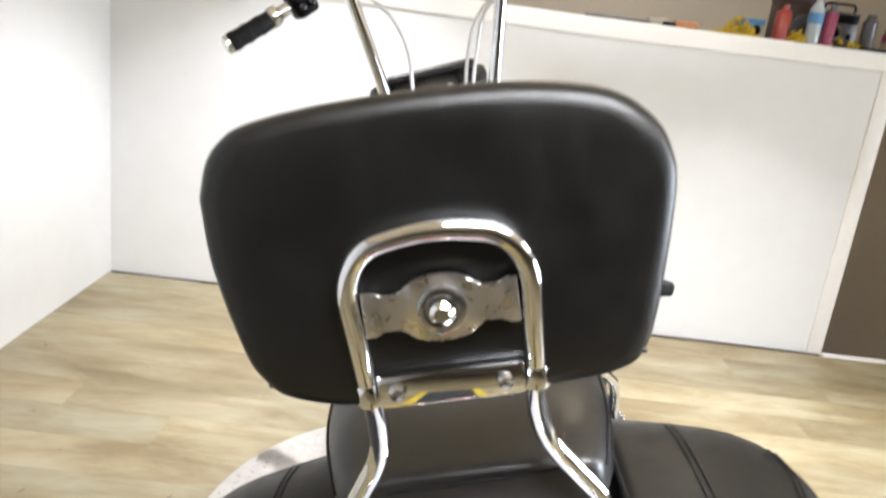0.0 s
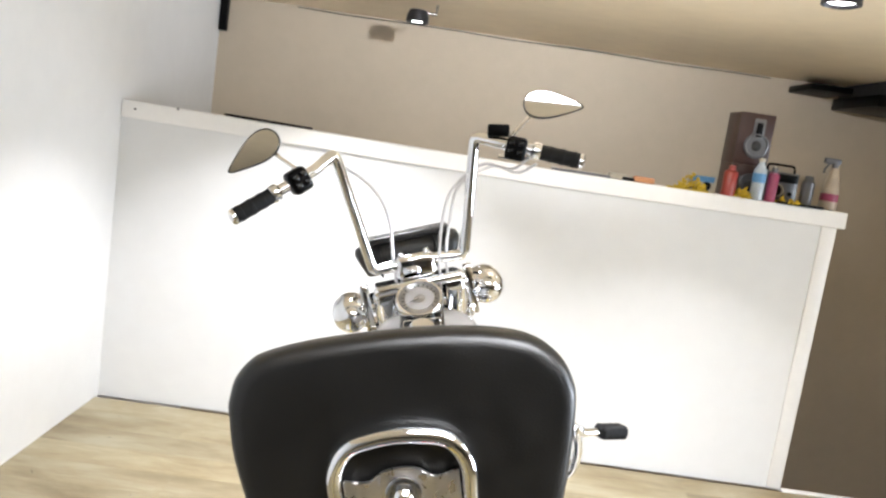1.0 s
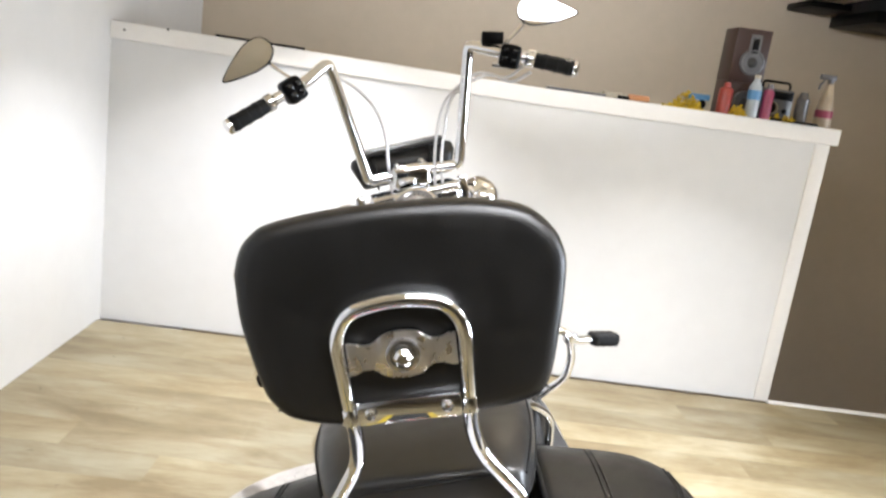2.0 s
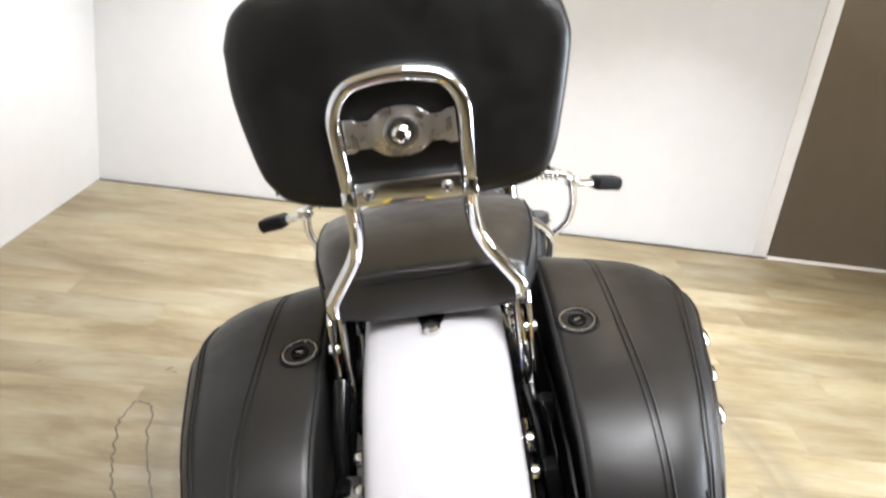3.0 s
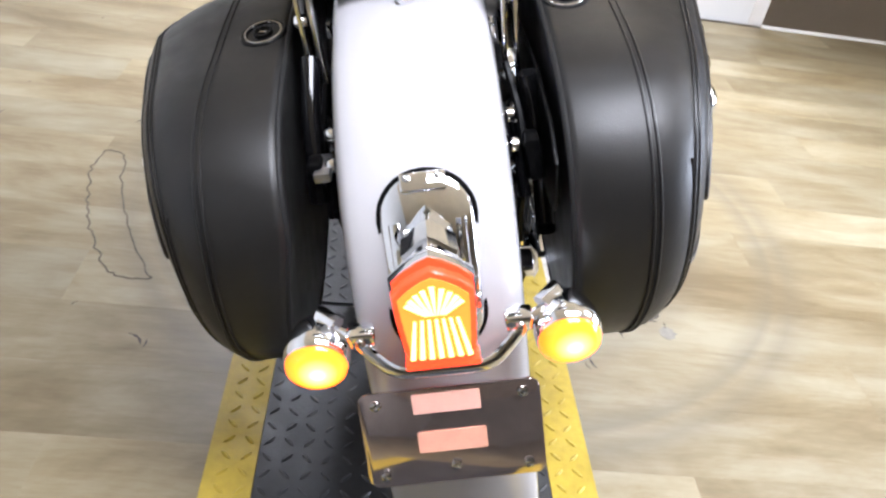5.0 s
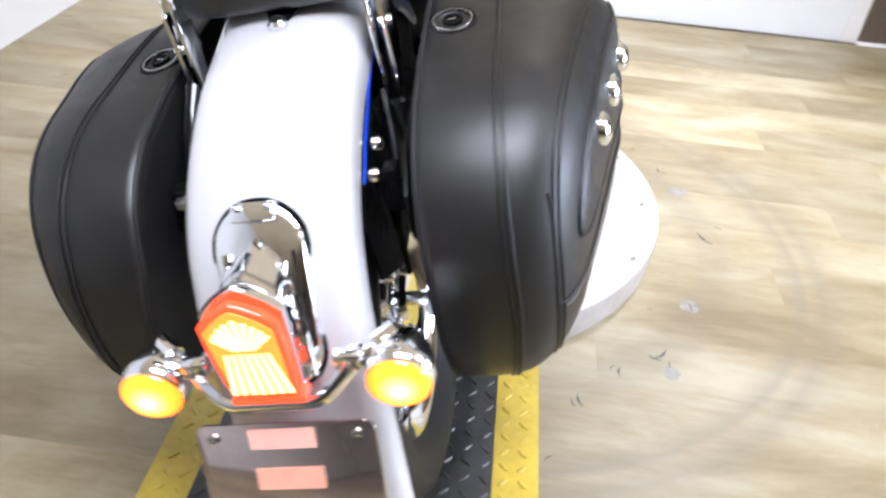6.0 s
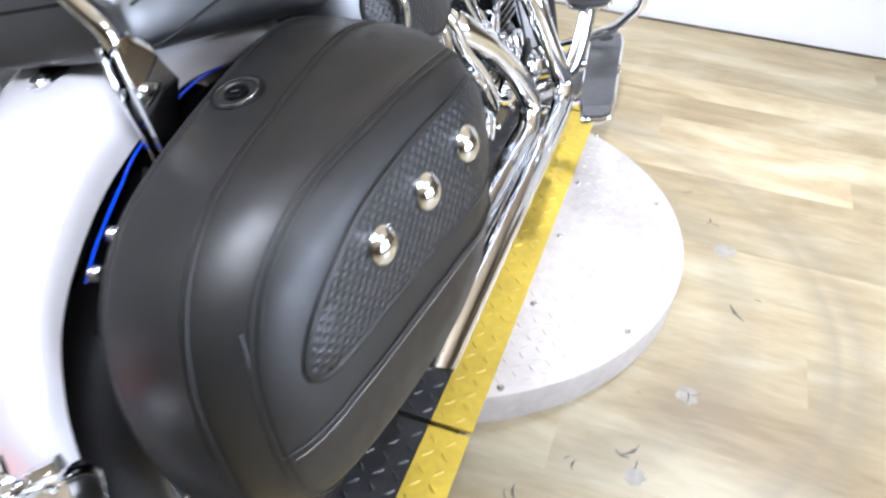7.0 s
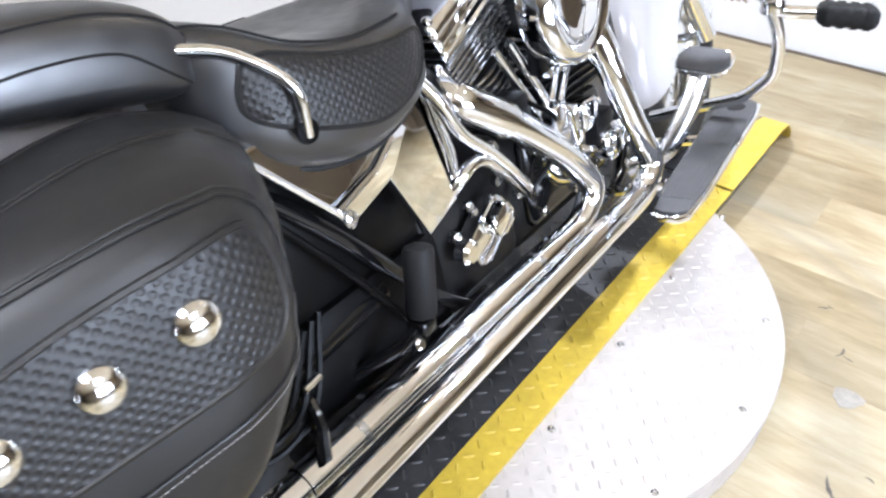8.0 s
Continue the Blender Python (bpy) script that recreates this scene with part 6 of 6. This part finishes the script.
for sx in (-1, 1):
    c = S(sx * 0.205, 2.06, 0.99)
    spot = part("passing_lamp", revolve([(-0.07, 0.0), (-0.068, 0.02), (-0.05, 0.042), (-0.02, 0.054), (0.02, 0.058), (0.03, 0.06), (0.036, 0.056), (0.03, 0.0)], c, steer.to_3x3() @ Vector((0, 1, -0.03)), 28), CHROME, bike, "round chrome passing lamp")
    part("lamp_bracket", join(box(sx * 0.155 - 0.014, sx * 0.155 + 0.014, 2.02, 2.06, 0.92, 1.07, 0.006, m=steer), tube([S(sx * 0.10, 2.03, 1.0), S(sx * 0.17, 2.04, 1.0)], 0.014, 10)), CHROME, spot)
    sig = part("front_signal", revolve([(-0.03, 0.0), (-0.026, 0.018), (-0.01, 0.03), (0.01, 0.033), (0.016, 0.031), (0.016, 0)], S(sx * 0.14, 2.05, 0.94), (0, -0.3, 1), 24), CHROME, bike, "chrome front turn signal")
part("fork_panel", box(-0.16, 0.16, 2.045, 2.065, 0.98, 1.04, 0.008, m=steer), BLACK, bike)

# front wheel and deep white fender
FW = Vector((0.0, 2.49, 0.315))
fw = wheel("front_wheel", FW.y, FW.z, 0.315, 0.13, 0.205)
old_y, old_z = AXLE_Y, AXLE_Z
AXLE_Y, AXLE_Z = FW.y, FW.z
front_fender = part("front_fender", fender_skin([(2.132, 0.250), (2.115, 0.32), (2.125, 0.42), (2.185, 0.54), (2.285, 0.635), (2.42, 0.675), (2.55, 0.665), (2.67, 0.60), (2.76, 0.50), (2.80, 0.40)], 0.102, (0.19, 0.28)), PAINT, bike, "deep white painted front fender")
AXLE_Y, AXLE_Z = old_y, old_z
for ob in (fw, front_fender):
    ob.matrix_basis = steer

# ---------------------------------------------------------------- things on the half wall
CAP_Z = 1.462
CAP_Y = FLOOR_Y + 0.05


def bottle(name, x, y, label, prof, material, category="bottle"):
    return tagged(ob_from(name, revolve(prof, (x, y, CAP_Z), (0, 0, 1), 20), material), label, category)


SPEAKER_WOOD = mat("speaker_wood", (0.026, 0.008, 0.005), 0.45, vary=0.25, scale=10)
SILVER = mat("silver_plastic", (0.12, 0.12, 0.12), 0.35, 0.4, vary=0.08, scale=20)
CONE = mat("speaker_cone", (0.022, 0.021, 0.019), 0.5, 0.2, vary=0.1, scale=30)
REDP = mat("red_plastic", (0.26, 0.035, 0.025), 0.35, vary=0.1, scale=30)
PINK = mat("pink_label", (0.25, 0.035, 0.085), 0.4, vary=0.1, scale=30)
CLEARB = mat("clear_bottle", (0.36, 0.40, 0.43), 0.1, vary=0.08, scale=30)
CYAN = mat("blue_label", (0.07, 0.20, 0.38), 0.4, vary=0.1, scale=40)
GREYCAN = mat("grey_can", (0.11, 0.11, 0.115), 0.35, 0.5, vary=0.1, scale=30)
AMBERB = mat("amber_bottle", (0.40, 0.33, 0.25), 0.3, vary=0.15, scale=20)
CLOTH = mat("yellow_microfibre", (0.48, 0.33, 0.02), 0.9, vary=0.2, scale=60, bump=0.6, bump_scale=400)
ORANGE = mat("orange_plastic", (0.42, 0.19, 0.08), 0.5, vary=0.1, scale=30)
PALE = mat("pale_plastic", (0.38, 0.34, 0.26), 0.5, vary=0.1, scale=30)


def loudspeaker(x0, x1, y0, z0, z1, tweeter):
    root = thing("loudspeaker", "dark red wooden loudspeaker with a round silver driver", "speaker", pose(0, 0, 0), "loudspeakers on the half wall")
    part("cabinet", box(x0, x1, y0, y0 + 0.17, z0, z1, 0.004), SPEAKER_WOOD, root)
    xm = (x0 + x1) / 2 + 0.012
    zc = z0 + (z1 - z0) * 0.38
    part("driver_ring", revolve([(0, 0.062), (0.008, 0.062), (0.010, 0.054), (0.004, 0.050)], (xm, y0, zc), (0, -1, 0), 28), GREYCAN, root)
    part("cone", revolve([(0.002, 0.051), (-0.006, 0.03), (0.006, 0.024), (0.012, 0.012), (0.013, 0)], (xm, y0, zc), (0, -1, 0), 24), CONE, root)
    if tweeter:
        part("tweeter_frame", slab(soft_rect(0.055, 0.10, 0.008), 0.006, pose(xm, y0 + 0.001, z1 - 0.075, 90, 0, 0), 0.002), SILVER, root)
        part("tweeter_slot", box(xm - 0.016, xm + 0.016, y0 - 0.0085, y0 - 0.004, z1 - 0.115, z1 - 0.045, 0.002), BLACK, root)
    return root


loudspeaker(1.486, 1.660, CAP_Y + 0.03, CAP_Z + 0.165, 1.884, True)
loudspeaker(1.488, 1.660, CAP_Y + 0.03, CAP_Z, CAP_Z + 0.165, False)

CAN = [(0, 0.03), (0.004, 0.034), (0.115, 0.034), (0.125, 0.026), (0.128, 0.016), (0.15, 0.016), (0.152, 0.0)]
bottle("red_bottle", 1.465, CAP_Y - 0.035, "red plastic bottle on the cap board", CAN, REDP)
wb = thing("water_bottle", "clear water bottle with a blue label", "bottle", pose(1.60, CAP_Y - 0.05, CAP_Z))
part("body", revolve([(0, 0.026), (0.005, 0.032), (0.10, 0.031), (0.145, 0.032), (0.17, 0.018), (0.18, 0.013), (0.19, 0.013)], (0, 0, 0), (0, 0, 1), 20), CLEARB, wb)
part("label", revolve([(0.085, 0.0325), (0.13, 0.0332)], (0, 0, 0), (0, 0, 1), 20), CYAN, wb, "blue paper label")
part("cap", revolve([(0.187, 0.0), (0.187, 0.015), (0.203, 0.015), (0.204, 0)], (0, 0, 0), (0, 0, 1), 16), PALE, wb)
pk = thing("spray_can", "pink and white spray can", "can", pose(1.672, CAP_Y - 0.045, CAP_Z))
part("body", revolve([(0, 0.026), (0.13, 0.026), (0.142, 0.02), (0.145, 0)], (0, 0, 0), (0, 0, 1), 20), PINK, pk)
part("cap", revolve([(0.143, 0.0), (0.143, 0.015), (0.17, 0.014), (0.172, 0)], (0, 0, 0), (0, 0, 1), 16), SILVER, pk)
bottle("grey_can", 1.845, CAP_Y - 0.05, "dark grey metal spray can", [(0, 0.028), (0.004, 0.031), (0.12, 0.031), (0.13, 0.022), (0.152, 0.018), (0.154, 0)], GREYCAN, "can")

radio = thing("radio", "silver portable radio with a carrying handle", "radio", pose(1.752, CAP_Y + 0.07, CAP_Z))
part("body", box(-0.085, 0.085, -0.04, 0.04, 0.0, 0.155, 0.01), SILVER, radio)
part("face", box(-0.075, 0.075, -0.046, -0.038, 0.105, 0.145, 0.003), BLACK, radio)
part("speaker_ring", revolve([(0, 0.034), (0.006, 0.034), (0.008, 0.028), (0.002, 0.024), (0.002, 0)], (-0.02, -0.038, 0.06), (0, -1, 0), 20), PALE, radio)
part("knob", revolve([(0, 0.012), (0.01, 0.011), (0.01, 0)], (0.045, -0.038, 0.05), (0, -1, 0), 16), BLACK, radio)
part("handle", tube(rounded([(-0.07, 0, 0.15), (-0.07, 0, 0.19), (0.07, 0, 0.19), (0.07, 0, 0.15)], 0.02), 0.006, 8), BLACK, radio)

tagged(ob_from("tray", box(1.70, 1.93, CAP_Y - 0.085, CAP_Y - 0.01, CAP_Z, CAP_Z + 0.012, 0.004), BLACK), "flat black tool tray under the cans", "tray")
sp = thing("spray_bottle", "pale amber spray bottle with a dark trigger head", "bottle", pose(1.99, CAP_Y + 0.01, CAP_Z))
part("body", revolve([(0, 0.036), (0.006, 0.043), (0.085, 0.042), (0.12, 0.037), (0.17, 0.026), (0.205, 0.016), (0.215, 0.014)], (0, 0, 0), (0, 0, 1), 20), AMBERB, sp)
part("label", revolve([(0.045, 0.0434), (0.082, 0.0428)], (0, 0, 0), (0, 0, 1), 20), PINK, sp, "faded red label")
head = part("trigger_head", join(box(-0.058, 0.022, -0.012, 0.012, 0.228, 0.258, 0.006), tube([(0.0, 0, 0.205), (0, 0, 0.235)], 0.015, 12)), GREYCAN, sp)
part("trigger", tube([(-0.03, 0, 0.232), (-0.05, 0, 0.20), (-0.052, 0, 0.18)], 0.006, 8), GREYCAN, head)

random.seed(4)
for i, (cx, cy, cw, ch) in enumerate(((1.285, CAP_Y - 0.01, 0.085, 0.075), (1.77, CAP_Y - 0.045, 0.07, 0.03), (1.535, CAP_Y - 0.05, 0.03, 0.05))):
    bm = bmesh.new()
    for k in range(90 if i == 0 else 40):
        a, r = random.uniform(0, 6.28), random.random() ** 0.5
        px, py = cx + cw * r * math.cos(a), cy + 0.05 * r * math.sin(a)
        pz = CAP_Z + 0.006 + ch * (1 - r * r) * random.random()
        d = Vector((random.uniform(-1, 1), random.uniform(-1, 1), random.uniform(-0.4, 1))).normalized() * random.uniform(0.010, 0.022)
        sweep(bm, [Vector((px, py, pz)), Vector((px, py, pz)) + d], [0.006, 0.0045], 6)
    me_ob = ob_from("microfibre_cloth", bm, CLOTH)
    tagged(me_ob, "crumpled yellow noodle-pile wash mitt", "cloth", "yellow cloths on the half wall")
flat = tagged(ob_from("folded_cloth", box(1.16, 1.36, CAP_Y - 0.075, CAP_Y - 0.03, CAP_Z, CAP_Z + 0.008, 0.003), CLOTH), "flat folded yellow cloth", "cloth")
cam_box = thing("printed_box", "small white and blue printed box", "box", pose(1.355, CAP_Y + 0.05, CAP_Z))
part("carton", box(-0.06, 0.06, -0.03, 0.03, 0, 0.085, 0.002), PALE, cam_box)
part("print_bar", box(-0.055, 0.055, -0.032, -0.0302, 0.05, 0.078), CYAN, cam_box, "blue printed band", 0)
part("print_disc", revolve([(0, 0.022), (0.002, 0.022), (0.002, 0)], (0.02, -0.0302, 0.03), (0, -1, 0), 20), BLACK, cam_box)
gun = thing("hand_tool", "small orange and black hand tool lying down", "tool", pose(1.03, CAP_Y + 0.0, CAP_Z))
part("body", box(-0.03, 0.075, -0.02, 0.02, 0.0, 0.03, 0.008), ORANGE, gun)
part("grip", box(-0.085, -0.025, -0.018, 0.018, 0.0, 0.018, 0.006), BLACK, gun)
yb = thing("sponge", "pale yellow sponge block", "sponge", pose(0.93, CAP_Y + 0.03, CAP_Z))
part("block", box(-0.05, 0.04, -0.03, 0.03, 0, 0.03, 0.006), PALE, yb)
for x, l in ((0.80, 0.16), (0.66, 0.12)):
    tagged(ob_from("magazine", box(x - l / 2, x + l / 2, CAP_Y - 0.03, CAP_Y + 0.09, CAP_Z, CAP_Z + 0.014, 0.002), GREYCAN), "dull grey booklet lying flat", "booklet", "booklets on the half wall")
tagged(ob_from("dark_rod", tube([(-1.05, CAP_Y + 0.02, CAP_Z + 0.006 + cap_rise(-1.05)), (-0.62, CAP_Y + 0.06, CAP_Z + 0.006 + cap_rise(-0.62))], 0.006, 8), BLACK), "thin black rod on the cap board", "rod")
for x, z in ((-1.455, 1.425), (-1.25, CAP_Z - 0.004)):
    tagged(ob_from("nail_head", revolve([(0, 0.006), (0.002, 0.005), (0.002, 0)], (x, FLOOR_Y - 0.02, z + cap_rise(x)), (0, -1, 0), 10), DARK), "small dark nail head in the cap board", "nail", "nail heads")

# dark duct and fittings where the ceiling meets the wall
duct = thing("ceiling_duct", "dark open soffit with black fittings under the ceiling", "duct", pose(0, 0, 0))
part("frame", join(box(2.26, 2.52, BACK_Y - 0.35, BACK_Y - 0.02, CEIL - 0.085, CEIL - 0.045, 0.004), box(2.55, 3.3, BACK_Y - 0.6, BACK_Y - 0.05, CEIL - 0.16, CEIL - 0.09, 0.004)), BLACK, duct)
part("drop_panel", box(2.6, 3.4, BACK_Y - 0.8, BACK_Y - 0.01, CEIL - 0.09, CEIL - 0.002, 0.004), DARK, duct)
tagged(ob_from("black_bar", box(-1.52, -1.47, BACK_Y - 0.05, BACK_Y - 0.002, 2.03, CEIL, 0.004), BLACK), "short black upright bar on the wall by the ceiling", "bar")

# ---------------------------------------------------------------- marks on the floor
def scuff(x, y, size, seed):
    random.seed(seed)
    verts, faces = [], []
    n = 9
    a0 = random.uniform(0, 6.28)
    bend = random.uniform(-0.8, 0.8)
    up, lo = [], []
    for k in range(n):
        f = k / (n - 1) - 0.5
        a = a0 + bend * f
        px, py = x + size * f * math.cos(a) * 2, y + size * f * math.sin(a) * 2
        w = size * 0.10 * (1 - (2 * f) ** 2) * random.uniform(0.3, 1.6) + 0.0006
        up.append((px - math.sin(a) * w, py + math.cos(a) * w, 0.0016))
        lo.append((px + math.sin(a) * w, py - math.cos(a) * w, 0.0016))
    bm = bmesh.new()
    vu, vl = [bm.verts.new(q) for q in up], [bm.verts.new(q) for q in lo]
    for k in range(n - 1):
        bm.faces.new((vl[k], vl[k + 1], vu[k + 1], vu[k]))
    return bm


marks = []
for i, (x, y, sz) in enumerate(((1.0, 1.664, 0.034), (0.825, 1.146, 0.026), (0.806, 1.130, 0.018), (0.838, 1.118, 0.012), (0.718, 1.071, 0.014), (0.705, 1.085, 0.008), (0.625, 0.967, 0.020), (0.612, 0.955, 0.012),
                                (0.914, 2.042, 0.020), (0.929, 2.030, 0.012), (0.835, 2.168, 0.014), (0.846, 2.180, 0.008), (0.814, 1.313, 0.006), (0.919, 1.339, 0.016), (0.935, 1.352, 0.010), (1.054, 1.736, 0.010),
                                (-1.392, 2.698, 0.014), (-1.189, 2.223, 0.012), (-1.003, 1.819, 0.014), (-1.005, 2.028, 0.008), (-1.258, 3.099, 0.010), (-0.616, 1.857, 0.018), (-0.60, 1.84, 0.014), (-1.31, 3.34, 0.010),
                                (-0.97, 2.62, 0.008), (-0.36, 0.93, 0.024), (-0.34, 0.915, 0.014), (-0.52, 1.02, 0.008), (0.56, 0.80, 0.012))):
    marks.append(scuff(x, y, sz, i))
marks = tagged(ob_from("floor_chips", join(*marks), SCUFF, None, "", 0), "small dark chips and scratches in the vinyl floor", "scratches", "", "stuff")
loop = [(-0.652, 1.668), (-0.665, 1.60), (-0.657, 1.54), (-0.632, 1.45), (-0.604, 1.36), (-0.568, 1.28), (-0.532, 1.21), (-0.485, 1.134), (-0.43, 1.119), (-0.388, 1.126), (-0.445, 1.226), (-0.513, 1.354), (-0.566, 1.503), (-0.596, 1.631), (-0.622, 1.662)]
loop = [(x, y, 0.0012) for x, y in loop]
random.seed(41)
loop = [q + Vector((random.uniform(-0.006, 0.006), random.uniform(-0.006, 0.006), 0)) for q in spline(loop + [loop[0]], 5)[:-1]]
tagged(ob_from("floor_patch_outline", tube(spline(loop + [loop[0]], 2), 0.0022, 5, False, 0.5), SEALER), "wavy outline of a worn patch in the floor", "floor mark", "", "stuff")
stains = mat("floor_stain", (0.205, 0.19, 0.165), 0.6, vary=0.2, scale=40)
sp_ = []
for x, y, r in ((0.959, 1.918, 0.032), (0.915, 1.345, 0.026), (0.84, 1.09, 0.022)):
    random.seed(int(x * 100))
    ring = [(x + r * random.uniform(0.7, 1.2) * math.cos(a), y + r * random.uniform(0.7, 1.2) * math.sin(a)) for a in [2 * math.pi * k / 14 for k in range(14)]]
    sp_.append(slab(ring, 0.0005, pose(0, 0, 0.0006)))
tagged(ob_from("floor_stains", join(*sp_), stains, None, "", 0), "pale grey worn spots on the floor", "stain", "", "stuff")

# ---------------------------------------------------------------- floor planks
base = structure("floor", box(LEFT_X, RIGHT_X, REAR_Y, FLOOR_Y - 0.03, -0.12, -0.006), mat("subfloor", (0.22, 0.17, 0.11), 0.8, vary=0.1, scale=3), "pale oak vinyl plank floor", "floor", 0)
LEN, WID = 1.22, 0.18
meshes = {}


def plank_mesh(length, width):
    key = (round(length, 3), round(width, 3))
    if key not in meshes:
        bm = box(-length / 2, length / 2, -width / 2, width / 2, -0.006, 0.0)
        top = [e for e in bm.edges if all(v.co.z > -0.001 for v in e.verts)]
        bmesh.ops.bevel(bm, geom=top, offset=0.0002, segments=1, affect="EDGES")
        me = bpy.data.meshes.new("plank")
        bm.to_mesh(me)
        bm.free()
        me.materials.append(PLANK)
        meshes[key] = me
    return meshes[key]


random.seed(11)
y = FLOOR_Y - 0.03
row = 0
while y > REAR_Y + 0.02:
    wid = min(WID, y - REAR_Y)
    x = LEFT_X
    first = LEN * ((row * 0.37) % 1 * 0.8 + 0.15)
    while x < RIGHT_X - 0.01:
        ln = min(first if x == LEFT_X else LEN, RIGHT_X - x)
        ob = new("plank", plank_mesh(ln, wid))
        ob.parent = base
        ob.matrix_basis = pose(x + ln / 2, y - wid / 2, 0.0)
        x += ln
    y -= wid
    row += 1
